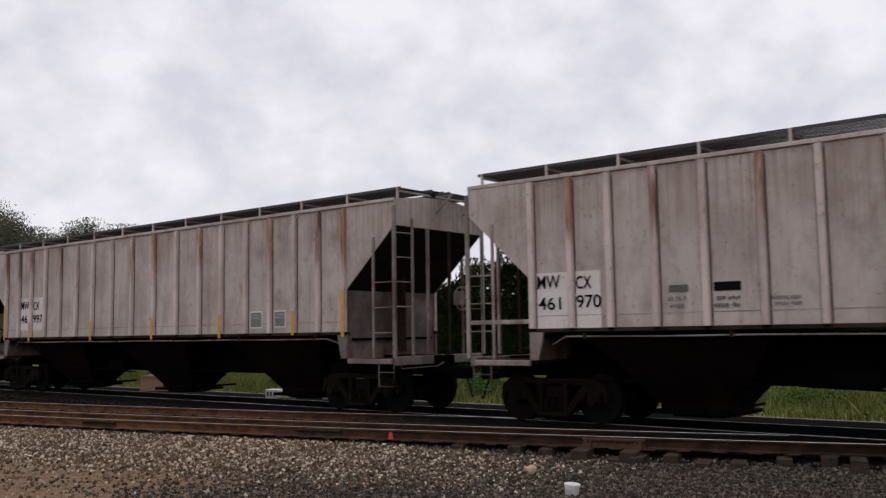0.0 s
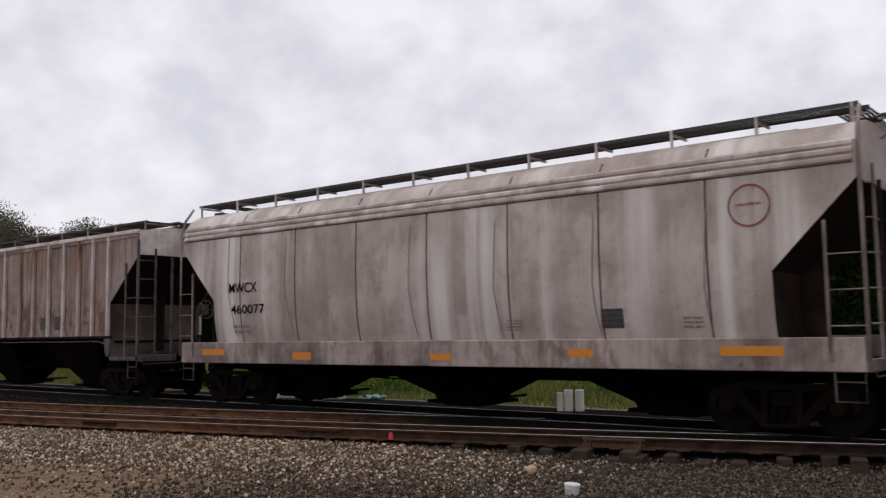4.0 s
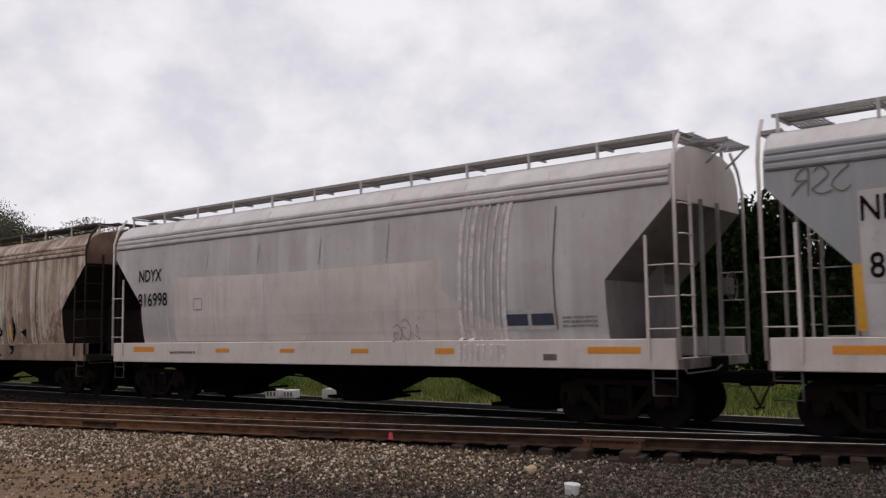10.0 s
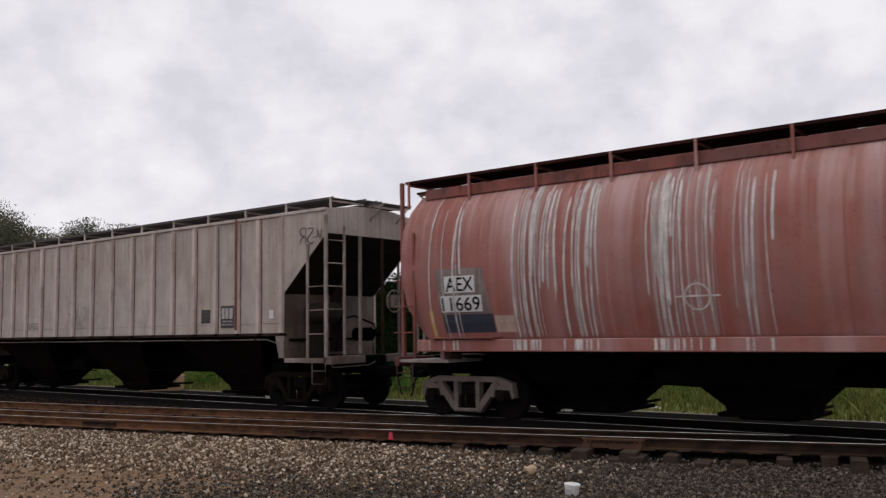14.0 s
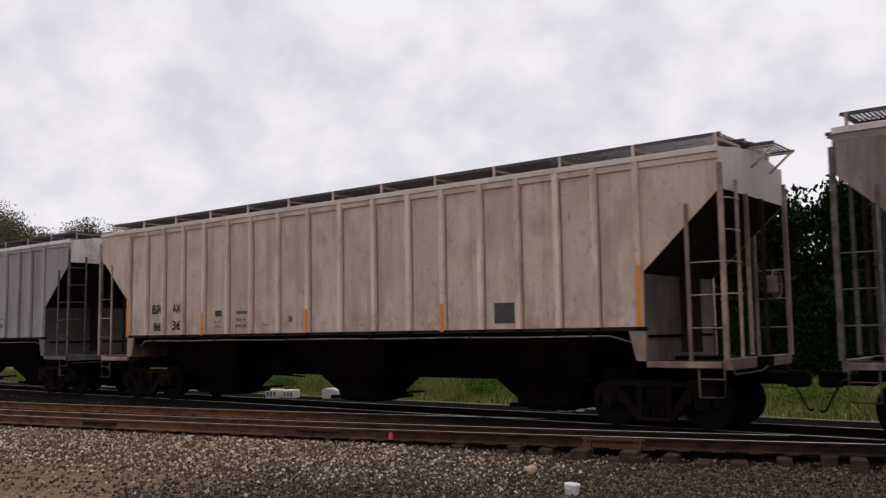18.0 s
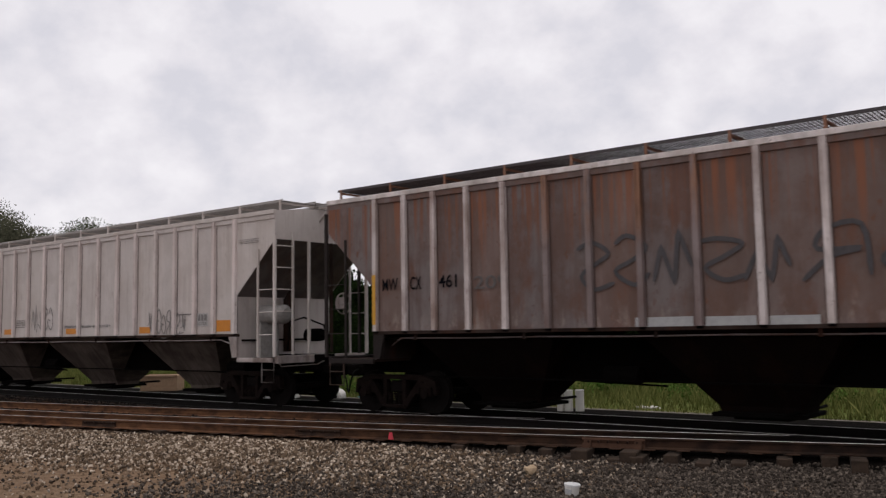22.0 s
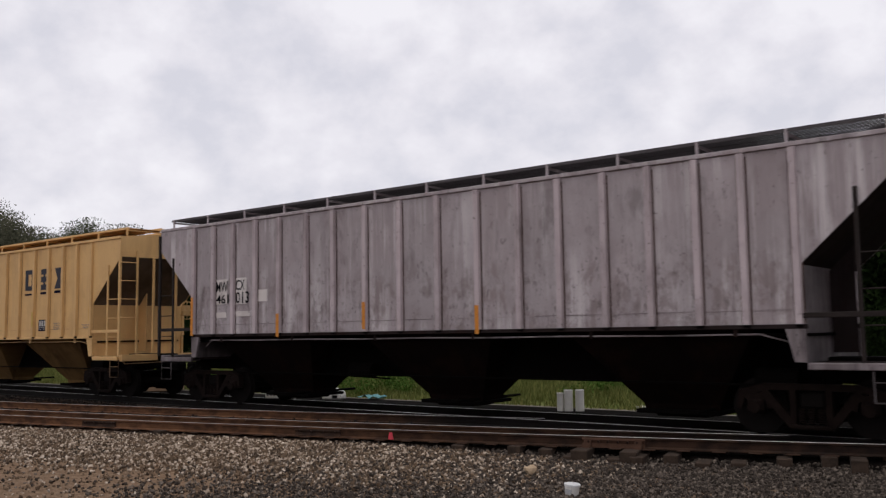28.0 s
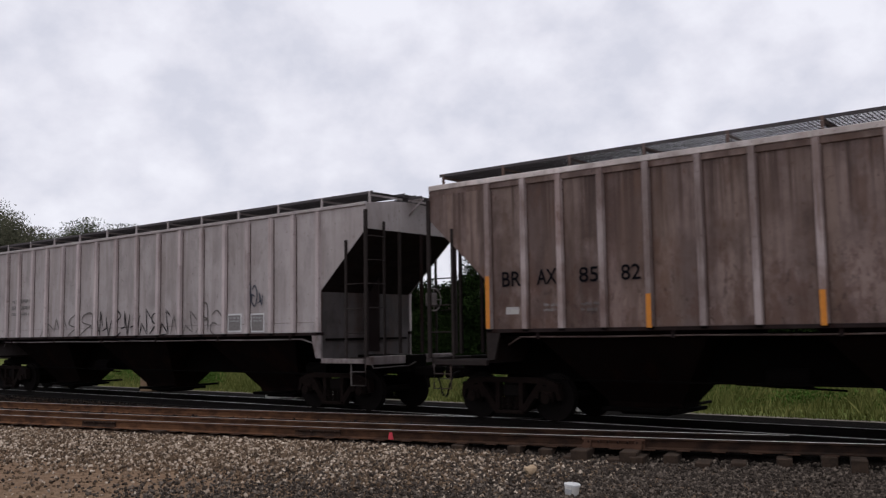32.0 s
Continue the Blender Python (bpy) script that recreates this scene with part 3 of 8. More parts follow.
def ribbed_sides(car):
    """Side panels between upright ribs, with a top chord and a sill, on both sides."""
    last = car.half - 1.54
    car.rib_x = [last * v / 7.28 for v in RIB_AT]

    def panel_of(pw):
        def panel(bm):
            n = 5
            cols = []
            for k in range(n):
                x = -pw / 2 + pw * k / (n - 1)
                bow = 0.014 * (1 - (2 * k / (n - 1) - 1) ** 2)
                cols.append([bm.verts.new((x, bow * math.sin(math.pi * j / 4), -1.375 + 2.80 * j / 4)) for j in range(5)])
            for p, q in zip(cols, cols[1:]):
                for j in range(4):
                    f = bm.faces.new((p[j], q[j], q[j + 1], p[j + 1]))
                    f.smooth = True
            add_box(bm, -pw / 2, pw / 2, 0.015, 0.03, -1.375, 1.425)
        return mesh_of(("panel", pw), panel)

    def rib_shape(bm):
        add_prism(bm, [(-0.066, 0.012), (-0.053, -0.088), (0.053, -0.088), (0.066, 0.012)], -1.375, 1.425 if car.chord is None else 1.525, "z")

    # Thin dark strip that paints the shadow line along a rib edge
    def rib_edge_strip(bm):
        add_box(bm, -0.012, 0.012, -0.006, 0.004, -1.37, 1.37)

    pick = random.Random(int(-car.middle * 10))
    me_rib, me_rib_edge = mesh_of(("rib", car.chord is None), rib_shape), mesh_of(("seam",), rib_edge_strip)
    for sy in (-1, 1):
        turn = (0, 0, 0) if sy < 0 else (0, 0, 180)
        for x0, x1 in zip(car.rib_x, car.rib_x[1:]):
            obj("panel", panel_of(round(x1 - x0 - 0.002, 3)), car.side, car.root, ((x0 + x1) / 2, sy * 1.562, 3.185), turn)
        for x in car.rib_x:
            rusted = car.rust_ribs and pick.random() < car.rust_ribs
            rib = obj("rib", me_rib, rib_paint(car.side, True) if rusted else car.rib, car.root, (x, sy * 1.557, 3.185), turn)
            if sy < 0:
                obj("seam", me_rib_edge, car.seam or SEAM_SHADE, rib, (0.078, -0.006, 0))
                obj("seam", me_rib_edge, car.seam or SEAM_SHADE, rib, (-0.076, -0.004, 0))
                obj("rib_foot", mesh_of("rib_foot", lambda bm: add_box(bm, -0.05, 0.05, -0.066, 0.0, -0.045, 0.0)), STEEL_DARK, rib, (0, 0, -1.376))
        for sx in (-1, 1):
            def gusset(bm):
                e = car.half - 0.03
                add_prism(bm, [(x, z - 3.185) for x, z in ((last + 0.001, 1.81), (car.half - 1.50, 1.81), (car.half - 1.50, 2.74), (e, 4.10), (e, 4.62), (last + 0.001, 4.62))], 0.0, 0.02, "y")
            obj("end_panel", mesh_of(("end_panel", car.half, round(last, 3)), gusset), car.side, car.root, (0, sy * 1.575, 3.185), (0, 0, 180 if (sx < 0) else 0))
        if car.chord is None:
            box("panel_joint", grimy(car.side, 0.85), car.root, -last, last, *sorted((sy * 1.560, sy * 1.5665)), 2.035, 2.047)
        lip = 1.60 if car.chord else 1.585
        box("top_chord", car.chord or car.side, car.root, -car.half + 0.03, car.half - 0.03, *sorted((sy * 1.54, sy * (lip + 0.02))), 4.715 if car.chord else 4.625, 4.70 + car.lift, 0.008)
        if car.chord:
            box("chord_web", car.side, car.root, -car.half + 0.03, car.half - 0.03, *sorted((sy * 1.54, sy * 1.598)), 4.60, 4.712, 0.004)
        box("side_sill", car.low, car.root, -last - 0.1, last + 0.1, *sorted((sy * 1.50, sy * 1.585)), 1.735, 1.806, 0.01)


def conduit(car):
    """The air line that runs under the sill on short hangers."""
    a = car.half - 2.2

    def pipe(bm):
        add_tube(bm, [(-a - 0.35, -1.40, 1.50), (-a, -1.50, 1.655)] + [(-a + 2 * a * k / 8, -1.50, 1.655 - 0.012 * (k % 2)) for k in range(1, 8)] + [(a, -1.50, 1.655), (a + 0.6, -1.42, 1.48)], 0.017, 6)
    line = obj("air_line", mesh_of(("air_line", car.half), pipe), grimy(car.side, 0.75), car.root)
    for k in range(6):
        x = -a + 0.4 + k * (2 * a - 0.8) / 5
        obj("hanger", mesh_of("hanger", lambda bm: add_box(bm, -0.035, 0.035, -0.022, 0.022, -0.03, 0.10)), car.low, line, (x, -1.50, 1.64))


def grab_rails(car):
    """A flat rail across the open ends at hip height."""
    for sx in (-1, 1):
        box("grab_rail", car.rails, car.root, *sorted((sx * (car.half - 1.5), sx * (car.half - 0.06))), -1.615, -1.575, 1.90, 1.985, 0.008)


def roof(car):
    def fill(bm):
        e = car.half - 0.06
        d = car.lift
        add_prism(bm, [(-1.53, 4.60), (1.53, 4.60), (1.53, 4.69 + d), (0.6, 4.80 + d), (-0.6, 4.80 + d), (-1.53, 4.69 + d)], -e, e, "x")
    obj("roof", mesh_of(("roof", car.half, car.lift), fill), car.frame, car.root)


def hatches(car, top):
    n = 4
    w = (2 * car.half - 2.4) / n
    for i in range(n):
        x = -car.half + 1.2 + i * w
        box("roof_hatch", car.frame, car.root, x + 0.04, x + w - 0.04, -0.32, 0.32, top, top + 0.09, 0.03)


def walkway(car, z, y_in, y_out, posts, base):
    """Open grating along both edges of the roof, cross walks at the ends, an overhanging end step and their posts."""
    h = car.half
    length = round(2 * h - 0.16, 3)
    width = round(y_out - y_in, 3)

    def grating(bm, lx, ly, step):
        fat = car.fat
        add_box(bm, -lx / 2, lx / 2, -ly / 2, -ly / 2 + 0.012, -0.03, 0.03)
        add_box(bm, -lx / 2, lx / 2, ly / 2 - 0.012, ly / 2, -0.03, 0.03)
        n = int(lx / step)
        for i in range(n):
            x = -lx / 2 + (i + 0.5) * lx / n
            add_box(bm, x - fat, x + fat, -ly / 2 + 0.012, ly / 2 - 0.012, -0.004, 0.005)
        m = max(2, int(ly / 0.36))
        for k in range(1, m):
            y = -ly / 2 + ly * k / m
            add_box(bm, -lx / 2, lx / 2, y - 0.004, y + 0.004, -0.009, -0.004)

    for sy in (-1, 1):
        obj("running_board", mesh_of(("grate", length, width, car.fat), lambda bm: grating(bm, length, width, 0.07)), car.grate, car.root, (0, sy * (y_in + y_out) / 2, z), kind="stuff")
        for i in range(posts):
            x = -length / 2 + 0.1 + i * (length - 0.2) / (posts - 1)
            box("board_bracket", car.frame, car.root, x - 0.025, x + 0.025, *sorted((sy * (y_out - 0.03), sy * (y_out + 0.012))), base, z + 0.03, 0.004)
            box("board_bearer", car.frame, car.root, x - 0.02, x + 0.02, *sorted((sy * (y_in - 0.05), sy * (y_out - 0.031))), z - 0.075, z - 0.032)
    for sx in (-1, 1):
        obj("cross_walk", mesh_of(("cross", y_in, car.fat), lambda bm: grating(bm, 0.6, 2 * y_in - 0.02, 0.07)), car.grate, car.root, (sx * (h - 0.36), 0.0, z + 0.05), kind="stuff")
        obj("end_step", mesh_of(("end_step", car.fat), lambda bm: grating(bm, 0.42, 1.1, 0.07)), car.grate, car.root, (sx * (h + 0.24), 0.35, z - 0.06), kind="stuff")
        for y in (-0.12, 0.82):
            obj("step_brace", mesh_of("brace", lambda bm: add_tube(bm, [(0, 0, 0), (-0.42, 0, -0.36)], 0.022)), car.frame, car.root, (sx * (h + 0.42), y, z - 0.09), (0, 0, 0 if sx > 0 else 180))
            obj("step_arm", mesh_of("arm", lambda bm: add_tube(bm, [(0.2, 0, -0.04), (-0.26, 0, -0.04)], 0.022)), car.frame, car.root, (sx * (h + 0.24), y, z - 0.06), (0, 0, 0 if sx > 0 else 180))


def ladders(car, rail_mat):
    """Corner posts, side ladders and end ladders at all four corners."""
    h = car.half
    for sx in (-1, 1):
        for sy in (-1, 1):
            top = 4.55 if car.kind == "ribbed" else 5.02
            if car.kind == "barrel":
                box("corner_post", rail_mat, car.root, *sorted((sx * (h - 0.05), sx * (h + 0.03))), *sorted((sy * 1.20, sy * 1.28)), 1.24, 5.05, 0.006)
            elif car.kind == "ribbed":
                box("corner_post", rail_mat, car.root, *sorted((sx * (h - 0.055), sx * (h + 0.03))), *sorted((sy * 1.57, sy * 1.63)), 1.24, 4.52, 0.006)
            else:
                def bent(bm):
                    add_tube(bm, [(0, 0, 1.24), (0, 0, 4.45), (-0.02, 0.14, 4.85), (-0.05, 0.42, 5.20)], 0.034, 6)
                obj("corner_post", mesh_of("bent_post", bent) if sy < 0 else mesh_of("bent_post_far", lambda bm: add_tube(bm, [(0, 0, 1.24), (0, 0, 4.45), (-0.02, -0.14, 4.85), (-0.05, -0.42, 5.20)], 0.034, 6)), rail_mat, car.root, (sx * h, sy * 1.61, 0))
            if car.kind == "round":
                ladder = obj("side_ladder", mesh_of(("stile", 2.15), lambda bm: add_box(bm, -0.024, 0.024, -0.016, 0.016, -1.325, 0.85)), rail_mat, car.root, (sx * (h - 0.55), sy * 1.635, 2.55))
            else:
                ladder = obj("side_ladder", mesh_of(("stile", 2.65), lambda bm: add_box(bm, -0.03, 0.03, -0.018, 0.018, -1.325, 1.325)), rail_mat, car.root, (sx * (h - 0.63), sy * 1.60, 2.55))
            for i in range(3):
                obj("rung", mesh_of("side_rung", lambda bm: add_tube(bm, [(-0.29, 0, 0), (0.29, 0, 0)], 0.014)), rail_mat, ladder, (sx * 0.28, 0, -0.78 + 0.55 * i))
            if sx * sy > 0:
                continue
            end = obj("end_ladder", mesh_of(("stile", 3.0), lambda bm: add_box(bm, -0.02, 0.02, -0.028, 0.028, -1.5, 1.5)), rail_mat, car.root, (sx * (h + 0.06), sy * 1.08, 2.78))
            for i in range(-2 if car.kind == "round" else 0, 4):
                obj("rung", mesh_of("end_rung", lambda bm: add_tube(bm, [(0, -0.26, 0), (0.06, -0.22, 0), (0.06, 0.22, 0), (0, 0.26, 0)], 0.014)) if sx > 0 else mesh_of("end_rung_back", lambda bm: add_tube(bm, [(0, -0.26, 0), (-0.06, -0.22, 0), (-0.06, 0.22, 0), (0, 0.26, 0)], 0.014)), rail_mat, end, (0, sy * 0.27, -0.45 + 0.53 * i))
        for y in (-0.5, 0.28):
            box("end_stanchion", rail_mat if car.kind == "ribbed" and y < 0 else car.low, car.root, *sorted((sx * (h - 0.02), sx * (h + 0.04))), y - 0.03, y + 0.03, 1.3, 4.1)


def underframe(car):
    h = car.half
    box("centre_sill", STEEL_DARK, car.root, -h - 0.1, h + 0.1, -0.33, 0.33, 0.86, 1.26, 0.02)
    for sx in (-1, 1):
        box("end_sill", car.gear, car.root, *sorted((sx * (h - 0.12), sx * (h + 0.02))), -1.52, 1.52, 1.07, 1.26, 0.012)
        for sy in (-1, 1):
            if car.kind == "ribbed":
                box("end_beam", car.gear, car.root, *sorted((sx * (h - 1.45), sx * (h - 0.121))), *sorted((sy * 1.53, sy * 1.60)), 1.10, 1.21, 0.01)

                def jack(bm):
                    add_prism(bm, [(-0.25, 1.735), (0.06, 1.735), (0.06, 1.215), (-0.12, 1.215)], -0.03, 0.03, "y")
                    add_disc(bm, (-0.03, -0.028, 1.5), 0.075, 0.02, "y", 14)
                obj("jacking_bracket", mesh_of("jack", jack), car.gear, car.root, (sx * (h - 1.52), sy * 1.565, 0), (0, 0, 0 if sx > 0 else 180))
        box("platform", car.low, car.root, *sorted((sx * (h - 1.45), sx * (h - 0.121))), -1.5, 1.5, 1.14, 1.20)

        def knuckle(bm):
            add_box(bm, -0.1, 0.46, -0.09, 0.09, 0.78, 0.98, 0.02)
            add_box(bm, 0.42, 0.80, -0.17, 0.15, 0.74, 1.02, 0.05)
        obj("coupler", mesh_of("coupler", knuckle), STEEL_DARK, car.root, (sx * h, 0, 0), (0, 0, 0 if sx > 0 else 180))

        def hose(bm):
            add_tube(bm, [(0.2, 0.34, 0.92), (0.36, 0.34, 0.86), (0.52, 0.3, 0.6), (0.66, 0.2, 0.38), (0.74, 0.14, 0.33), (0.80, 0.08, 0.36)], 0.021, 7)
        obj("air_hose", mesh_of("hose", hose), HOSE, car.root, (sx * h, 0, 0), (0, 0, 0 if sx > 0 else 180))

        def lever(bm):
            add_tube(bm, [(0.04, -1.5, 1.1), (0.06, -1.45, 1.0), (0.1, -0.3, 1.02), (0.12, -0.1, 1.1)], 0.016)
        obj("uncoupling_lever", mesh_of("lever", lever), grimy(car.frame, 0.2), car.root, (sx * h, 0, 0), (0, 0, 0 if sx > 0 else 180))
        for sy in (-1, 1):
            def step(bm):
                add_tube(bm, [(-0.02, 0, 1.12), (-0.02, 0, 0.62), (-0.46, 0, 0.62), (-0.46, 0, 1.12)], 0.018)
                add_tube(bm, [(-0.02, 0, 0.92), (-0.46, 0, 0.92)], 0.014)
            obj("sill_step", mesh_of("sill_step", step), grimy(car.frame, 0.2), car.root, (sx * (h - 0.06), sy * 1.56, 0), (0, 0, 0 if sx > 0 else 180))


def bays(car, centres, top, z_top, mat):
    """Tapered discharge bays under the body, each with its gate, and the floor between them."""
    for x in centres:
        def fill_bay(bm):
            lv = ((top, 1.46, z_top), (0.74, 0.40, 0.40), (0.72, 0.38, 0.30))
            rings = [[bm.verts.new((sx * a, sy * b, z)) for sx, sy in ((-1, -1), (1, -1), (1, 1), (-1, 1))] for a, b, z in lv]
            for p, q in zip(rings, rings[1:]):
                for k in range(4):
                    bm.faces.new((p[k], q[k], q[(k + 1) % 4], p[(k + 1) % 4]))
            bm.faces.new(rings[0])
            bm.faces.new(rings[-1][::-1])
            bmesh.ops.recalc_face_normals(bm, faces=bm.faces)
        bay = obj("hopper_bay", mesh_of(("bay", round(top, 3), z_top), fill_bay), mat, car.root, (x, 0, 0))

        def gate(bm):
            add_box(bm, -0.80, 0.80, -0.62, 0.62, 0.23, 0.30, 0.01)
            add_box(bm, -0.5, 0.5, -0.4, 0.4, 0.17, 0.23, 0.02)
            add_tube(bm, [(0.62, -1.2, 0.33), (0.62, 1.2, 0.33)], 0.03, 8)
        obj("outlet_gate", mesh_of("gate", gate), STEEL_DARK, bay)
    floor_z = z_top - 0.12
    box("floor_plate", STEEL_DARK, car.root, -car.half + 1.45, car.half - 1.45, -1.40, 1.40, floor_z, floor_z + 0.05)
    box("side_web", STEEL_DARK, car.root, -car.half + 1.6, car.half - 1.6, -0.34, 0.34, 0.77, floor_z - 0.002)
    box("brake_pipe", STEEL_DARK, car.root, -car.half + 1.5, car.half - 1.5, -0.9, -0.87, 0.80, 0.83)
    for x in (centres[0] + (centres[1] - centres[0]) / 2 + 0.2, centres[-1] + 1.9):
        obj("brake_rigging", mesh_of("rigging", lambda bm: (add_disc(bm, (0, -0.75, 0.92), 0.17, 0.7, "x", 14), add_tube(bm, [(-0.9, -0.8, 0.8), (0.9, -0.8, 0.74)], 0.02))), STEEL_DARK, car.root, (x, 0, 0))


def truck(car, sx, at):
    root = obj("truck", mesh_of("bolster", lambda bm: (add_box(bm, -0.2, 0.2, -1.0, 1.0, 0.46, 0.72, 0.03), add_disc(bm, (0, 0, 0.78), 0.2, 0.14, "z", 16), add_box(bm, -0.3, 0.3, -0.7, 0.7, 0.2, 0.46))), WHEEL, car.root, (sx * at, 0, 0))

    def frame_side(bm):
        def bar(a, b, w0, w1):
            a, b = Vector((a[0], 0, a[1])), Vector((b[0], 0, b[1]))
            d = (b - a).normalized()
            n = Vector((-d.z, 0, d.x))
            add_prism(bm, [((a + n * w0).x, (a + n * w0).z), ((a - n * w0).x, (a - n * w0).z), ((b - n * w1).x, (b - n * w1).z), ((b + n * w1).x, (b + n * w1).z)], -0.075, 0.075, "y")
        for s in (-1, 1):
            bar((0, 0.80), (s * 0.76, 0.795), 0.05, 0.055)
            bar((s * 0.74, 0.795), (s * 1.08, 0.70), 0.055, 0.055)
            bar((s * 1.09, 0.73), (s * 1.16, 0.43), 0.06, 0.035)
            bar((s * 0.76, 0.73), (s * 0.27, 0.15), 0.075, 0.06)
            bar((s * 0.28, 0.79), (s * 0.28, 0.15), 0.05, 0.045)
            bar((s * 0.70, 0.70), (s * 0.66, 0.44), 0.045, 0.03)
            bar((s * 0.72, 0.645), (s * 1.06, 0.635), 0.05, 0.05)
        add_box(bm, -0.33, 0.33, -0.12, 0.12, 0.125, 0.20, 0.02)

    def spring(bm):
        for x in (-0.15, 0.0, 0.15):
            add_tube(bm, [(x + 0.055 * math.cos(a * 1.2), -0.02 + 0.055 * math.sin(a * 1.2), 0.205 + 0.0068 * a) for a in range(38)], 0.014, 5)

    def axle_box(bm):
        add_box(bm, -0.14, 0.14, -0.09, 0.09, 0.38, 0.60, 0.03)
        add_disc(bm, (0, -0.11, 0.457), 0.10, 0.07, "y", 14)

    for sy in (-1, 1):
        f = obj("side_frame", mesh_of("side_frame", frame_side), car.truck, root, (0, sy * 1.0, 0))
        obj("spring_nest", mesh_of("spring", spring), TRUCK_BROWN, f)
        for a in (-1, 1):
            obj("axle_box", mesh_of("axle_box", axle_box), TRUCK_BROWN, f, (a * 0.89, 0, 0), (0, 0, 0 if sy < 0 else 180))

    def wheelset(bm):
        add_disc(bm, (0, 0, 0), 0.08, 2.0, "y", 12)
        for sy in (-1, 1):
            add_disc(bm, (0, sy * 0.775, 0), 0.457, 0.10, "y", 36)
            add_disc(bm, (0, sy * 0.715, 0), 0.482, 0.03, "y", 36)
            add_disc(bm, (0, sy * 0.85, 0), 0.15, 0.05, "y", 16)
            for k in range(6):
                q = k * math.tau / 6
                add_disc(bm, (0.27 * math.cos(q), sy * 0.822, 0.27 * math.sin(q)), 0.04, 0.012, "y", 8)
    for a in (-1, 1):
        w = obj("wheelset", mesh_of("wheelset", wheelset), WHEEL, root, (a * 0.89, 0, 0.457))
        car.axles.append((w, a * 0.89))


def end_gear(car, sx):
    """Brake reservoir, cylinder and piping on the platform of one end."""
    h = car.half

    def tank(bm):
        add_disc(bm, (0, 0, 0), 0.24, 0.8, "x", 20)
        add_disc(bm, (0.44, 0, 0), 0.24, 0.08, "x", 20, 0.14)
        add_disc(bm, (-0.44, 0, 0), 0.14, 0.08, "x", 20, 0.24)
    obj("air_reservoir", mesh_of("reservoir", tank), car.tank, car.root, (sx * (h - 0.85), -0.9, 2.28), label="round air tank on the end platform")
    box("tank_bracket", car.tank, car.root, *sorted((sx * (h - 1.1), sx * (h - 1.0))), -1.2, -0.6, 1.20, 2.08)
    obj("brake_cylinder", mesh_of("cylinder", lambda bm: (add_disc(bm, (0, 0, 0), 0.17, 0.5, "x", 18), add_disc(bm, (0.4, 0, 0), 0.05, 0.4, "x", 10))), STEEL_DARK, car.root, (sx * (h - 0.75), 0.4, 1.75))
    obj("brake_pipe", mesh_of("endpipe", lambda bm: add_tube(bm, [(-0.5, -0.4, 1.35), (-0.5, -0.3, 2.1), (-0.1, -0.2, 2.2), (0.1, 0.3, 2.0), (0.1, 0.5, 1.4)], 0.025)), STEEL_DARK, car.root, (sx * (h - 0.4), 0, 0), (0, 0, 0 if sx > 0 else 180))


def brake_wheel(car, sx):
    def fill(bm):
        n = 20
        add_tube(bm, [(0, 0.27 * math.cos(k * math.tau / n), 0.27 * math.sin(k * math.tau / n)) for k in range(n + 1)], 0.016, 6)
        for k in range(4):
            q = k * math.tau / 4
            add_tube(bm, [(0, 0, 0), (0, 0.27 * math.cos(q), 0.27 * math.sin(q))], 0.012, 5)
        add_box(bm, -0.16, 0.0, -0.13, 0.13, -0.16, 0.16, 0.02)
    obj("brake_wheel", mesh_of("brake_wheel", fill), car.gear, car.root, (sx * (car.half + 0.10), 0.62, 2.55), (0, 0, 0 if sx > 0 else 180))


def eave_bands(car, sy):
    """Three rolled bands along the eave of a round car, with a painted shade line below."""
    e = car.half - 0.10
    for z in (4.275, 4.40, 4.525):
        y = side_y(car, z + 0.05)

        def fill(bm):
            add_prism(bm, [(y - 0.03, z), (y + 0.022, z + 0.008), (y + 0.036, z + 0.035), (y + 0.030, z + 0.085), (y - 0.012, z + 0.122), (y - 0.04, z + 0.122)], -e, e, "x")
        obj("eave_band", mesh_of(("eave_band", car.half, z), fill), car.side, car.root, (0, 0, 0), (0, 0, 180 if sy < 0 else 0))
    # Thin darker strip that paints the shade under the lowest band
    y = side_y(car, 4.26)
    box("eave_crease", car.seam if car.seam is not car.side else grimy(car.side, 0.4), car.root, -e, e, *sorted((sy * (y - 0.02), sy * (y + 0.010))), 4.254, 4.272, 0.003)


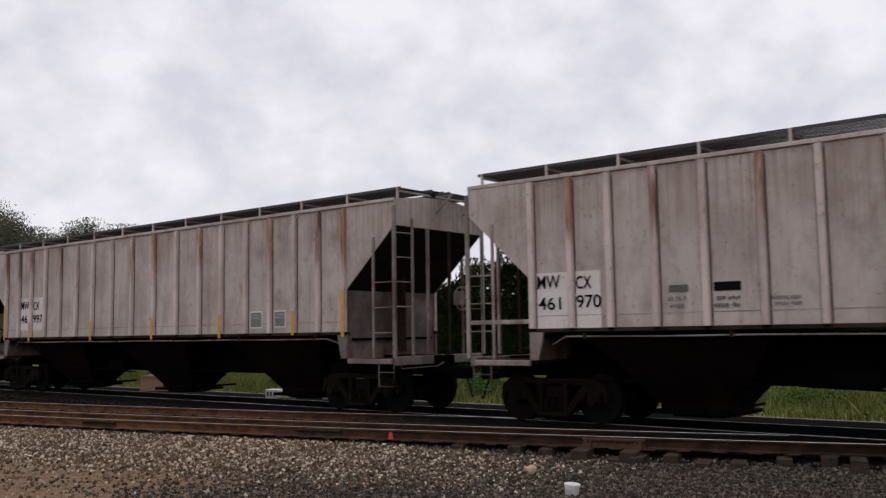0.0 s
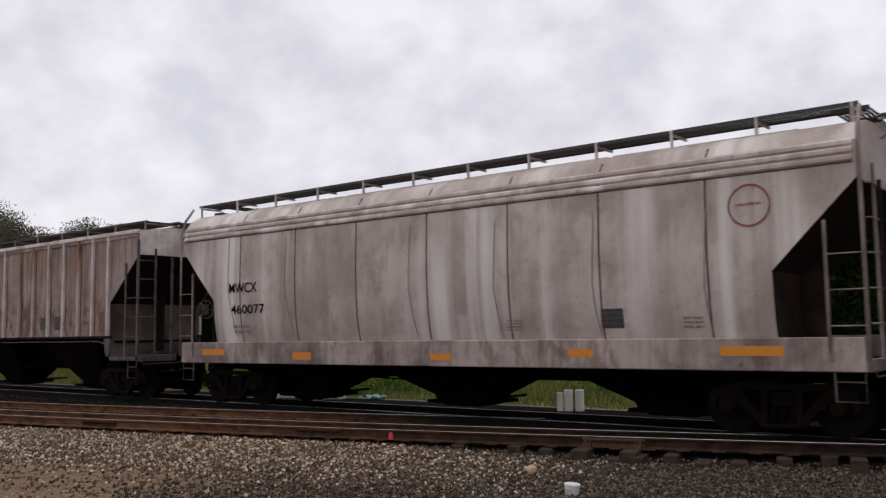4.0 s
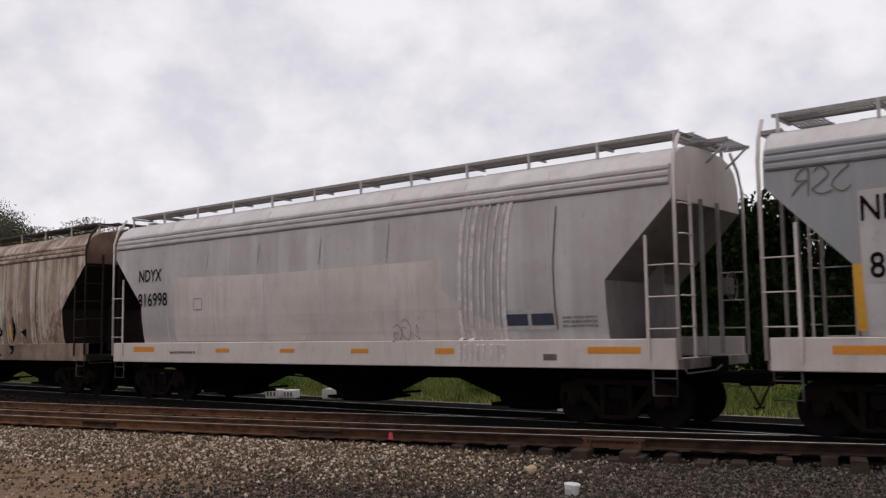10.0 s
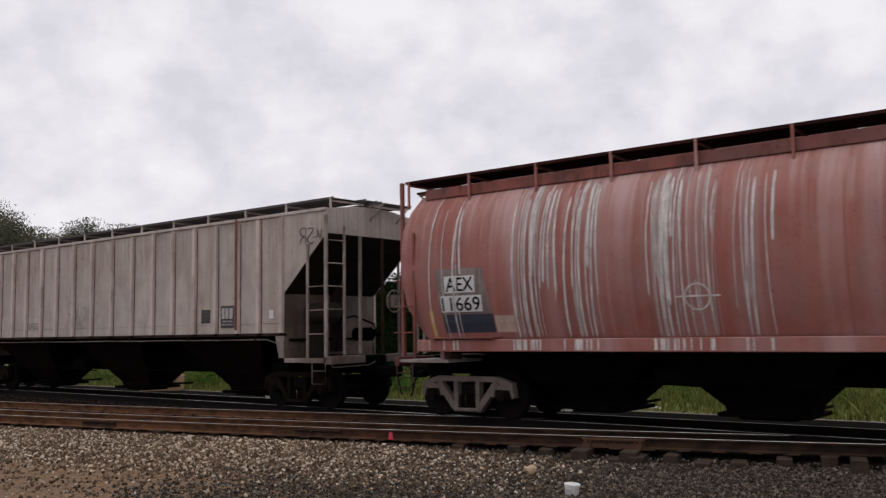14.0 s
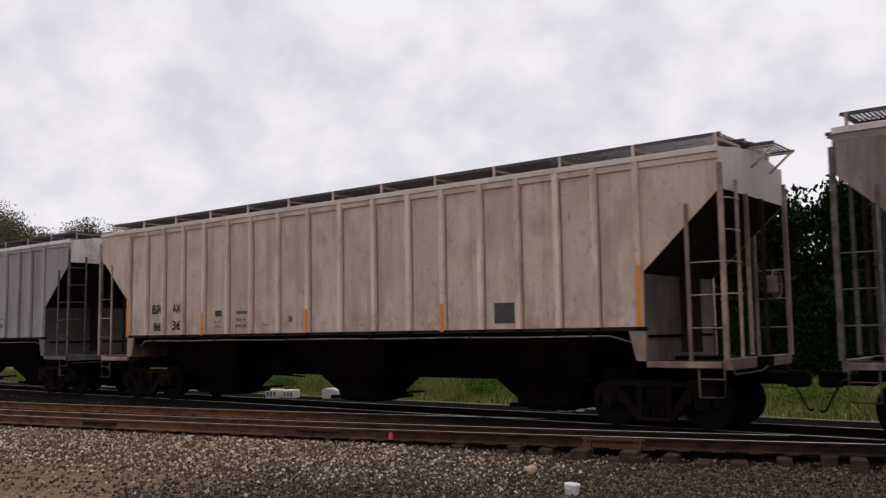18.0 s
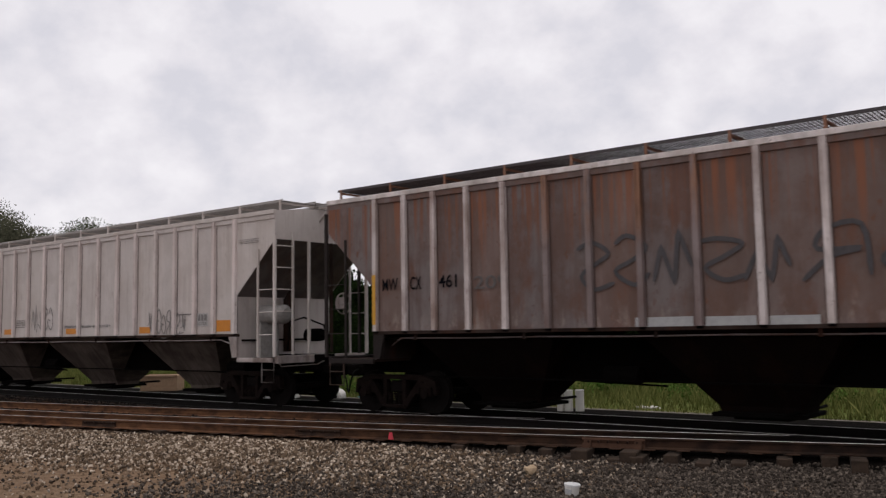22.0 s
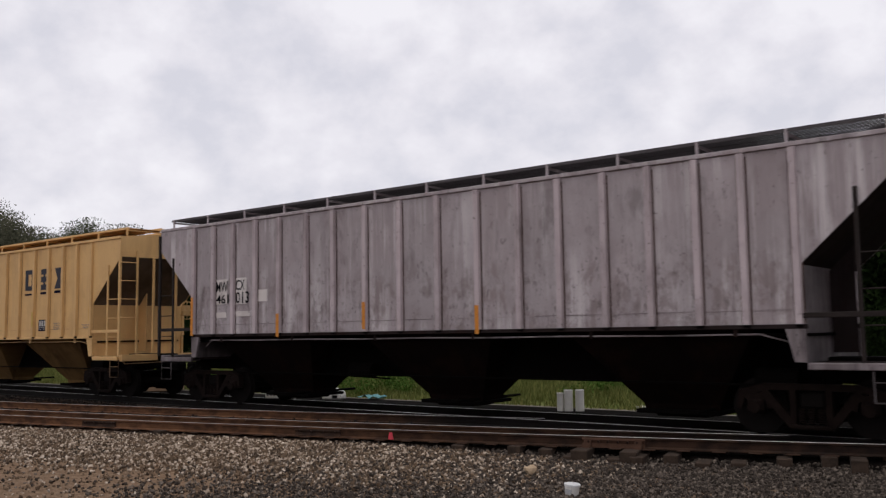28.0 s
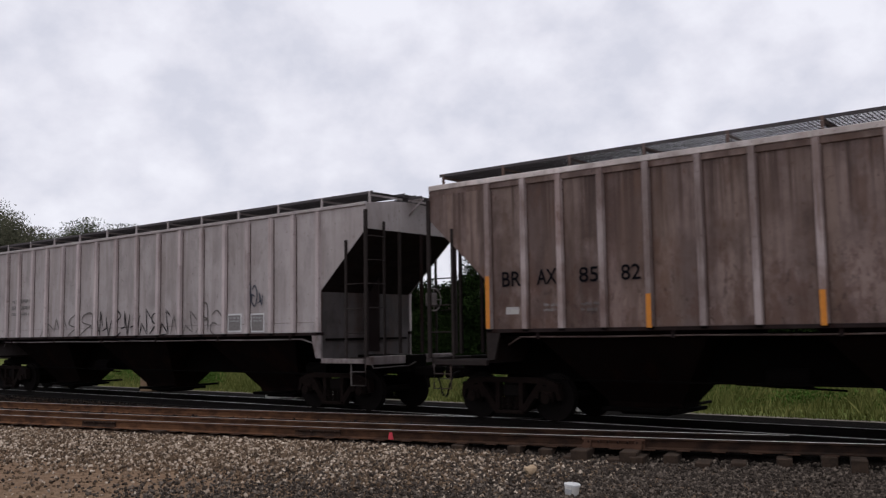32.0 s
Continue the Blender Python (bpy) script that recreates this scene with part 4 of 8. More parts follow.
def make_car(name, label, kind, middle, half, side, **kw):
    car = Car(name, label, kind, middle, half, side, **kw)
    if kind == "ribbed":
        ribbed_sides(car)
        roof(car)
        hatches(car, 4.80 + car.lift)
        walkway(car, 4.955 + car.lift, 0.22, 1.29, 13, 4.67 + car.lift)
        conduit(car)
        if kw.get("grab"):
            grab_rails(car)
        bays(car, (-5.23, 0, 5.23), 1.76, 1.735, kw.get("bay") or SHADED_BAY)
        tc = half - 1.60
    else:
        shell(car)
        weld_seams(car)
        if kind == "round":
            hatches(car, 5.08)
            walkway(car, 5.27, 0.50, 1.10, 12, 4.93)
            for sy in (-1, 1):
                box("side_sill", kw.get("sill", car.side), car.root, -half + 0.05, half - 0.05, *sorted((sy * 1.43, sy * 1.61)), 1.07, 1.60, 0.015)
                eave_bands(car, sy)
            bays(car, (-4.94, -0.05, 4.83), 2.06, 1.2, STEEL_DARK)
            tc = half - 1.52
        else:
            hatches(car, 4.95)
            walkway(car, 5.04, 0.35, 1.22, 12, 4.45)
            for sy in (-1, 1):
                box("side_sill", kw.get("sill", car.side), car.root, -half + 0.7, half - 0.62, *sorted((sy * 1.40, sy * 1.60)), 1.37, 1.615, 0.012)
                box("roof_fascia", grimy(car.side, 0.9), car.root, -half + 0.6, half - 0.8, *sorted((sy * 1.10, sy * 1.15)), 4.62, 4.84, 0.006)
                for sx in (-1, 1):
                    box("side_ledge", grimy(car.side, 0.8), car.root, *sorted((sx * (half - 2.72), sx * (half - 1.08))), *sorted((sy * 1.30, sy * 1.68)), 1.625, 1.66, 0.006)
            bays(car, (-5.1, -1.74, 1.74, 5.1), 1.68, 1.45, STEEL_DARK)
            tc = half - 1.57
    for s in (-1, 1):
        end_sheets(car, s)
        if kind != "barrel":
            centre_web(car, s)
        truck(car, s, tc)
        if kind == "barrel" or (car.bare_ends and s > 0):
            end_gear(car, s)
    ladders(car, car.rails)
    underframe(car)
    brake_wheel(car, 1)
    CARS.append(car)
    return car


def ends(name, c):
    """The paint of an end: the car's colour, cut to 0.30 for its shade."""
    return paint(name, tuple(v * 0.30 for v in c), dirt_amt=0.4, rust_amt=0.2, streak_amt=0.2, vary=0)

# ---- the train, from its head to its tail ----
P_A = paint("worn_white_paint_rust_seams", (0.45, 0.412, 0.382), dirt=(0.29, 0.245, 0.215), dirt_amt=0.6, streak=(0.22, 0.15, 0.11), streak_amt=0.26, rust=(0.16, 0.065, 0.035), rust_amt=0.5, rust_lo=0.64, vary=0.1, drip=(0.20, 0.11, 0.07), drip_amt=0.42, alt=(0.40, 0.355, 0.32), alt_amt=0.6)
P_FUR = paint("worn_cream_paint", (0.66, 0.60, 0.53), dirt=(0.42, 0.36, 0.31), dirt_amt=0.45, streak=(0.30, 0.21, 0.145), streak_amt=0.22, rust=(0.17, 0.08, 0.05), rust_amt=0.4, rust_lo=0.66, alt=(0.52, 0.455, 0.395), alt_amt=0.4, drip=(0.30, 0.19, 0.12), drip_amt=0.25)
P_ROUND = paint("dusty_white_paint", (0.45, 0.41, 0.38), dirt=(0.26, 0.215, 0.19), dirt_amt=0.75, streak=(0.19, 0.14, 0.12), streak_amt=0.16, rust_amt=0.25, rust_lo=0.64, vary=0, spill=(0.70, 0.67, 0.65), spill_amt=0.85, spill_scale=1.6, wide=(0.30, 0.25, 0.22), wide_amt=0.5, zero=0.0)
P_RUSTY = paint("rust_stained_grey_paint", (0.36, 0.305, 0.28), dirt=(0.22, 0.145, 0.11), dirt_amt=0.75, streak=(0.12, 0.06, 0.04), streak_amt=0.5, rust=(0.10, 0.045, 0.028), rust_amt=0.6, rust_lo=0.60, vary=0.18, alt=(0.185, 0.11, 0.078), alt_amt=0.9, bloom=(0.10, 0.043, 0.027), bloom_amt=0.9, bloom_z=(1.9, 3.1), drip=(0.12, 0.05, 0.03), drip_amt=0.6)
P_GREY_A = paint("grey_paint_with_dust", (0.315, 0.29, 0.30), dirt=(0.185, 0.16, 0.162), dirt_amt=0.7, streak=(0.14, 0.10, 0.09), streak_amt=0.42, rust=(0.11, 0.05, 0.03), rust_amt=0.4, rust_lo=0.63, vary=0.14, alt=(0.22, 0.20, 0.205), alt_amt=0.7, drip=(0.14, 0.09, 0.075), drip_amt=0.35, bloom=(0.15, 0.10, 0.085), bloom_amt=0.4, bloom_z=(1.8, 2.5))
P_BARE = paint("light_grey_top_paint", (0.68, 0.64, 0.62), streak=(0.25, 0.15, 0.1), streak_amt=0.3, rust_amt=0.3, rust_lo=0.6, vary=0)
P_ND1 = paint("two_tone_grey_paint", (0.235, 0.255, 0.266), dirt=(0.27, 0.285, 0.293), dirt_amt=0.4, smudge=0.12, speck=0.0, streak=(0.3, 0.3, 0.3), streak_amt=0.04, rust_amt=0.0, vary=0, spill=(0.6, 0.6, 0.6), spill_amt=0.14, zero=0.0)
P_ND2 = paint("pale_grey_paint", (0.41, 0.40, 0.40), smudge=0.2, speck=0.0, dirt=(0.31, 0.29, 0.285), streak=(0.25, 0.225, 0.21), streak_amt=0.13, rust_amt=0.15, rust_lo=0.67, vary=0, spill=(0.72, 0.70, 0.70), spill_amt=0.3, spill_scale=1.8, zero=0.0, wide=(0.32, 0.305, 0.295), wide_amt=0.18)
P_AEX = paint("brown_stained_cream_paint", (0.46, 0.395, 0.315), dirt=(0.20, 0.135, 0.09), dirt_amt=0.7, streak=(0.10, 0.052, 0.030), streak_amt=0.6, rust=(0.07, 0.031, 0.018), rust_amt=0.85, rust_lo=0.585, vary=0, smudge=0.55, spill=(0.66, 0.62, 0.59), spill_amt=0.5, wide=(0.15, 0.088, 0.054), wide_amt=0.9, bloom=(0.11, 0.055, 0.034), bloom_amt=0.95, bloom_z=(1.4, 3.2), zero=0.0, drip=(0.085, 0.038, 0.023), drip_amt=0.75)
P_RED = paint("faded_red_paint", (0.25, 0.082, 0.066), dirt=(0.33, 0.19, 0.175), dirt_amt=0.45, streak=(0.13, 0.045, 0.038), streak_amt=0.12, rust_amt=0.2, rust_lo=0.66, vary=0, spill=(0.60, 0.50, 0.485), spill_amt=0.45, spill_scale=1.3, zero=0.0, wide=(0.36, 0.21, 0.195), wide_amt=0.25, drip=(0.50, 0.40, 0.39), drip_amt=0.25)
# Roof white: the brightness of the sky on the curve, put into the paint
P_ROOF_LIT = paint("sky_lit_roof_paint", (0.52, 0.515, 0.515), smudge=0.3, speck=0.1, dirt=(0.40, 0.38, 0.375), dirt_amt=0.5, streak=(0.3, 0.28, 0.27), streak_amt=0.2, rust_amt=0.1, rust_lo=0.7, vary=0, zero=0.0)
P_978 = paint("worn_off_white_paint", (0.43, 0.392, 0.358), dirt=(0.29, 0.255, 0.225), streak=(0.25, 0.19, 0.155), streak_amt=0.3, rust=(0.14, 0.06, 0.035), rust_amt=0.3, rust_lo=0.64, alt=(0.38, 0.34, 0.31), alt_amt=0.6, drip=(0.22, 0.12, 0.075), drip_amt=0.35)
P_NAHX = paint("sooty_grey_paint", (0.30, 0.265, 0.255), dirt=(0.13, 0.105, 0.1), dirt_amt=0.9, streak=(0.08, 0.06, 0.055), streak_amt=0.5, rust=(0.09, 0.045, 0.03), rust_amt=0.4, rust_lo=0.62, vary=0.16, alt=(0.16, 0.13, 0.125), alt_amt=0.7, drip=(0.09, 0.055, 0.045), drip_amt=0.5, bloom=(0.10, 0.06, 0.05), bloom_amt=0.5)
P_TAN = paint("pale_tan_paint", (0.50, 0.41, 0.35), dirt=(0.36, 0.275, 0.23), dirt_amt=0.6, streak=(0.25, 0.165, 0.125), streak_amt=0.32, rust=(0.11, 0.06, 0.045), rust_amt=0.35, rust_lo=0.67, alt=(0.39, 0.32, 0.275), alt_amt=0.6, bloom=(0.24, 0.17, 0.135), bloom_amt=0.45, bloom_z=(1.8, 2.5))
P_STEEL = paint("blue_grey_paint", (0.265, 0.26, 0.275), dirt=(0.195, 0.19, 0.20), streak=(0.17, 0.16, 0.165), streak_amt=0.3, rust=(0.13, 0.07, 0.05), rust_amt=0.2, rust_lo=0.66, vary=0.07, bloom=(0.42, 0.38, 0.37), bloom_amt=0.45, bloom_z=(1.8, 2.5), drip=(0.15, 0.11, 0.10), drip_amt=0.35)
P_ORANGE = paint("rust_brown_stained_paint", (0.165, 0.142, 0.138), dirt=(0.105, 0.055, 0.038), dirt_amt=0.8, streak=(0.10, 0.066, 0.055), streak_amt=0.5, rust=(0.13, 0.046, 0.022), rust_amt=0.65, rust_lo=0.59, vary=0.14, alt=(0.11, 0.068, 0.052), alt_amt=0.8, drip=(0.20, 0.068, 0.028), drip_amt=0.9, bloom=(0.36, 0.31, 0.28), bloom_amt=0.5, bloom_z=(1.75, 2.05))
P_GF = paint("clean_white_paint", (0.54, 0.51, 0.485), smudge=0.3, speck=0.12, dirt=(0.41, 0.37, 0.335), streak=(0.32, 0.265, 0.23), streak_amt=0.28, rust=(0.18, 0.11, 0.08), rust_amt=0.2, rust_lo=0.69, alt=(0.44, 0.395, 0.36), alt_amt=0.5)
P_467 = paint("worn_lilac_grey_paint", (0.34, 0.32, 0.33), dirt=(0.36, 0.31, 0.27), dirt_amt=0.6, streak=(0.18, 0.145, 0.13), streak_amt=0.36, rust=(0.09, 0.05, 0.04), rust_amt=0.4, rust_lo=0.66, vary=0.12, alt=(0.25, 0.225, 0.23), alt_amt=0.8, bloom=(0.17, 0.125, 0.115), bloom_amt=0.5, bloom_z=(1.8, 2.6), drip=(0.2, 0.15, 0.13), drip_amt=0.4)
P_PINK = paint("faded_pink_paint", (0.64, 0.43, 0.405), smudge=0.85, dirt=(0.38, 0.195, 0.175), dirt_amt=0.75, streak=(0.24, 0.125, 0.115), streak_amt=0.42, rust=(0.17, 0.07, 0.055), rust_amt=0.5, rust_lo=0.62, vary=0.12, alt=(0.34, 0.19, 0.175), alt_amt=0.8, bloom=(0.2, 0.10, 0.09), bloom_amt=0.6, bloom_z=(1.8, 2.5), drip=(0.26, 0.12, 0.10), drip_amt=0.6, spill=(0.66, 0.5, 0.47), spill_amt=0.6)
P_013 = paint("worn_purple_grey_paint", (0.36, 0.33, 0.34), dirt=(0.26, 0.22, 0.225), streak=(0.56, 0.54, 0.545), streak_amt=0.5, rust=(0.06, 0.045, 0.045), rust_amt=0.4, rust_lo=0.63, vary=0.12, alt=(0.24, 0.205, 0.21), alt_amt=0.7, bloom=(0.13, 0.09, 0.085), bloom_amt=0.5)
P_CSX = paint("tan_yellow_paint", (0.62, 0.40, 0.165), dirt=(0.50, 0.315, 0.125), dirt_amt=0.4, streak=(0.36, 0.235, 0.11), streak_amt=0.2, rust_amt=0.0, vary=0.03, smudge=0.3, speck=0.15)
P_BROWN = paint("brown_grimy_grey_paint", (0.215, 0.165, 0.148), dirt=(0.062, 0.037, 0.03), dirt_amt=0.9, streak=(0.06, 0.036, 0.028), streak_amt=0.5, rust=(0.085, 0.04, 0.022), rust_amt=0.6, rust_lo=0.57, vary=0.18, alt=(0.095, 0.066, 0.058), alt_amt=1.0, drip=(0.05, 0.027, 0.02), drip_amt=0.9, bloom=(0.07, 0.031, 0.02), bloom_amt=0.6, wide=(0.19, 0.13, 0.095), wide_amt=0.4, smudge=0.75)
P_LAST = paint("dull_grey_paint", (0.40, 0.38, 0.375), dirt=(0.28, 0.255, 0.245), streak=(0.2, 0.17, 0.155), streak_amt=0.35, rust=(0.1, 0.05, 0.035), rust_amt=0.25, rust_lo=0.64, vary=0.1, alt=(0.28, 0.25, 0.245), alt_amt=0.6)
RIB_PALE = paint("pale_grey_rib_paint", (0.60, 0.56, 0.545), dirt=(0.33, 0.28, 0.255), dirt_amt=0.7, streak=(0.16, 0.09, 0.06), streak_amt=0.4, rust=(0.11, 0.048, 0.03), rust_amt=0.55, rust_lo=0.58, vary=0.12, drip=(0.13, 0.06, 0.035), drip_amt=0.5)
RIB_DULL = paint("dull_brown_grey_rib_paint", (0.38, 0.335, 0.325), dirt=(0.17, 0.125, 0.11), dirt_amt=0.7, streak=(0.09, 0.05, 0.035), streak_amt=0.5, rust=(0.10, 0.042, 0.026), rust_amt=0.6, rust_lo=0.57, vary=0.2, drip=(0.1, 0.045, 0.03), drip_amt=0.5)
# End colours carry the shade under the slopes as well as dark paint
BLACK_END = paint("shade_dark_end_paint", (0.024, 0.019, 0.019), dirt=(0.020, 0.014, 0.012), rust=(0.022, 0.009, 0.006), rust_amt=0.4, streak=(0.008, 0.006, 0.006), streak_amt=0.3, vary=0, zero=0.0, rough=0.95, spec=0.03)
RED_END = paint("shade_dark_red_end_paint", (0.013, 0.006, 0.0055), dirt=(0.02, 0.010, 0.0085), rust=(0.03, 0.012, 0.008), rust_amt=0.4, streak=(0.008, 0.005, 0.005), streak_amt=0.3, vary=0, zero=0.0, rough=0.95, spec=0.03)
GREY_LOW = paint("shaded_dusty_bulkhead", (0.042, 0.031, 0.027), dirt=(0.012, 0.008, 0.007), dirt_amt=0.7, rust=(0.05, 0.02, 0.012), rust_amt=0.5, streak=(0.015, 0.01, 0.009), streak_amt=0.4, vary=0, zero=0.0, rough=0.95, spec=0.03)
TAN_LOW = paint("dusty_tan_bays", (0.14, 0.086, 0.034), dirt=(0.04, 0.024, 0.012), rust_amt=0.2, streak=(0.04, 0.03, 0.02), streak_amt=0.3, vary=0, zero=0.0, rough=0.95, spec=0.03)
GREY_BAY = paint("dusty_grey_bays", (0.115, 0.095, 0.080), dirt=(0.03, 0.022, 0.018), dirt_amt=0.7, rust=(0.03, 0.018, 0.013), rust_amt=0.4, streak=(0.03, 0.022, 0.018), streak_amt=0.45, vary=0, zero=0.0, rough=0.9, spec=0.1)
RED_BAY = paint("dusty_red_bays", (0.035, 0.014, 0.012), dirt=(0.02, 0.010, 0.008), rust_amt=0.2, streak=(0.01, 0.006, 0.005), streak_amt=0.4, vary=0, zero=0.0, rough=0.95, spec=0.03)
# Bays darkened past soot to paint in the shade under the body
SHADED_BAY = paint("sooty_shaded_brown_bays", (0.006, 0.0036, 0.003), dirt=(0.003, 0.0022, 0.002), rust=(0.016, 0.007, 0.0045), rust_amt=0.5, streak=(0.006, 0.004, 0.004), streak_amt=0.4, vary=0, zero=0.0, rough=0.95, spec=0.03)

POST_GREY = plain("grimy_grey_steel", (0.12, 0.10, 0.095), 0.75, mottle=0.8, scale=4, dark=0.2)
POST_DARK = plain("sooty_brown_steel", (0.020, 0.0135, 0.012), 0.9, mottle=0.6, scale=4)
POST_RED = plain("sooty_red_steel", (0.10, 0.05, 0.044), 0.85, mottle=0.6, scale=4)
RUST_END = paint("orange_rust_end_paint", (0.27, 0.16, 0.11), dirt=(0.16, 0.07, 0.036), dirt_amt=0.8, rust=(0.2, 0.07, 0.03), rust_amt=0.7, vary=0, zero=0.0)
SILL_AEX = paint("brown_stained_sill_paint", (0.21, 0.155, 0.115), dirt=(0.10, 0.062, 0.042), dirt_amt=0.85, streak=(0.36, 0.31, 0.26), streak_amt=0.35, rust=(0.06, 0.027, 0.018), rust_amt=0.7, rust_lo=0.58, vary=0)
GRATE_PALE = plain("pale_painted_grating", (0.30, 0.28, 0.265), 0.6, mottle=0.5)
PATCH_WHITE = paint("fresh_white_patch_paint", (0.64, 0.615, 0.59), dirt=(0.5, 0.46, 0.43), dirt_amt=0.4, streak_amt=0.08, rust_amt=0.0, vary=0)
CREAM_WALL = paint("cream_end_wall_paint", (0.52, 0.46, 0.40), dirt=(0.30, 0.22, 0.17), dirt_amt=0.6, streak=(0.15, 0.08, 0.05), streak_amt=0.6, rust=(0.13, 0.055, 0.03), rust_amt=0.5, rust_lo=0.6, vary=0, zero=0.0)
GREY_END = paint("mid_grey_end_paint", (0.20, 0.19, 0.188), dirt=(0.11, 0.095, 0.09), dirt_amt=0.5, streak=(0.08, 0.065, 0.06), streak_amt=0.4, rust_amt=0.15, vary=0, zero=0.0)
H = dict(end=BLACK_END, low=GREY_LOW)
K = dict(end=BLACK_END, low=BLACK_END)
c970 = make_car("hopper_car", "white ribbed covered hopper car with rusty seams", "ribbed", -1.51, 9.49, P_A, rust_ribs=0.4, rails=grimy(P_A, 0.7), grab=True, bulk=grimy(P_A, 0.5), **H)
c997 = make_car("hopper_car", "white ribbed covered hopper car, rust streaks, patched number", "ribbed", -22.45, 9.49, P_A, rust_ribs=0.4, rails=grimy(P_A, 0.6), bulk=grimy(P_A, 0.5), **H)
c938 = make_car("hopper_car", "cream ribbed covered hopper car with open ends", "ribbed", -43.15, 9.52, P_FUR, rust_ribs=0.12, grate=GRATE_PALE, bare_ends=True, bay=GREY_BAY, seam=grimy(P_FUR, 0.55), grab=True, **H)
c077 = make_car("hopper_car", "dusty white round-sided covered hopper car", "round", -62.89, 8.55, P_ROUND, seam=SEAM_SHADE, sill=grimy(P_ROUND, 0.8), rails=grimy(P_ROUND, 0.6), **H)
c538 = make_car("hopper_car", "grey covered hopper car heavily stained with rust", "ribbed", -82.92, 9.45, P_RUSTY, rust_ribs=0.3, chord=P_BARE, rib=RIB_PALE, grate=GRATE_DARK, rails=POST_GREY, gear=POST_GREY, **K)
c484 = make_car("hopper_car", "grey ribbed covered hopper car with light top rail", "ribbed", -103.58, 9.45, P_GREY_A, chord=P_BARE, rib=RIB_PALE, grate=GRATE_DARK, rails=POST_GREY, **K)
# Pale grating on the next two cars stands in for light bounced up underneath
c964 = make_car("hopper_car", "two-tone grey round-sided hopper car with large spray-painted letters", "round", -123.37, 8.72, P_ND1, grate=GRATE_PALE, sill=P_GF, frame=P_ND2, roof_paint=P_ROOF_LIT, rails=P_GF, end=GREY_END, low=GREY_END)
c998 = make_car("hopper_car", "pale grey round-sided hopper car with white patch", "round", -142.25, 8.69, P_ND2, grate=GRATE_PALE, sill=P_GF, rails=P_GF, wall=P_GF, roof_paint=P_ROOF_LIT, end=GREY_END, low=GREY_END)
c241 = make_car("hopper_car", "cream round-sided hopper car stained brown with outlined letters", "round", -161.61, 9.14, P_AEX, seam=SEAM_SHADE, grate=GRATE_DARK, sill=SILL_AEX, wall=paint("brown_rusty_end_wall", (0.19, 0.125, 0.09), dirt=(0.08, 0.045, 0.03), dirt_amt=0.8, rust=(0.16, 0.06, 0.03), rust_amt=0.6, vary=0, zero=0.0), rails=POST_DARK, gear=POST_DARK, **K)
WALL_RED = paint("dusty_red_end_paint", (0.26, 0.115, 0.10), dirt=(0.36, 0.31, 0.30), dirt_amt=0.9, streak=(0.44, 0.39, 0.38), streak_amt=0.5, rust=(0.10, 0.05, 0.04), rust_amt=0.4, rust_lo=0.62, vary=0, zero=0.0)
PLATE_GREY = paint("pale_grey_bulkhead", (0.34, 0.31, 0.30), dirt=(0.16, 0.12, 0.11), dirt_amt=0.7, streak=(0.10, 0.06, 0.05), streak_amt=0.4, rust=(0.10, 0.05, 0.04), rust_amt=0.4, rust_lo=0.6, vary=0, zero=0.0)
c116 = make_car("hopper_car", "faded red barrel-sided hopper car with white grain streaks", "barrel", -181.63, 9.27, P_RED, end=PLATE_GREY, low=PLATE_GREY, wall=WALL_RED, tank=grimy(P_PINK, 0.7), rails=grimy(P_RED, 0.9), truck=TRUCK_GREY, grate=RED_BAY, fat=0.032, shift=0.2)
c978 = make_car("hopper_car", "off-white ribbed covered hopper car with one red rib", "ribbed", -202.41, 9.49, P_978, rust_ribs=0.15, bare_ends=True, **H)
cNAH = make_car("hopper_car", "sooty grey ribbed hopper car with red scrawl", "ribbed", -223.15, 9.45, P_NAHX, rust_ribs=0.2, chord=P_BARE, rib=RIB_PALE, rails=POST_GREY, **H)
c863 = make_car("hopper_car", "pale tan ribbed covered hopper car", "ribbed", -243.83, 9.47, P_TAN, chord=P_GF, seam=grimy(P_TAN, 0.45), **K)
c270 = make_car("hopper_car", "blue grey ribbed covered hopper car with light top rail", "ribbed", -264.55, 9.48, P_STEEL, chord=P_BARE, rails=POST_GREY, **K)
c209 = make_car("hopper_car", "rust brown ribbed hopper car with faded scrawl", "ribbed", -285.10, 9.46, P_ORANGE, rust_ribs=0.3, chord=P_BARE, rib=RIB_PALE, frame=RUST_END, rails=POST_DARK, gear=POST_DARK, **H)
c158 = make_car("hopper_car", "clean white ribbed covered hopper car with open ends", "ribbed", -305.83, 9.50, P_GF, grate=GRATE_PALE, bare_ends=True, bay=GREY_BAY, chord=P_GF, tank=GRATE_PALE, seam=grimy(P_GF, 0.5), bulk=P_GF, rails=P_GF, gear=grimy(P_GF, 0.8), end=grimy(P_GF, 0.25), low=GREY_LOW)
# Its end wall is whiter to put the sky light there into the paint
c467 = make_car("hopper_car", "lilac grey ribbed covered hopper car with orange panels", "ribbed", -326.59, 9.62, P_467, rust_ribs=0.1, chord=P_TAN, wall=P_GF, grate=GRATE_DARK, **K)
cPNK = make_car("hopper_car", "faded pink ribbed covered hopper car with patched panels", "ribbed", -347.50, 9.46, P_PINK, end=RED_END, low=RED_END, bay=RED_BAY, bare_ends=True, rails=grimy(P_PINK, 0.45), gear=POST_RED, bulk=RED_END)
c013 = make_car("hopper_car", "purple grey ribbed covered hopper car with white number patches", "ribbed", -368.01, 9.32, P_013, rails=POST_DARK, grab=True, **K)
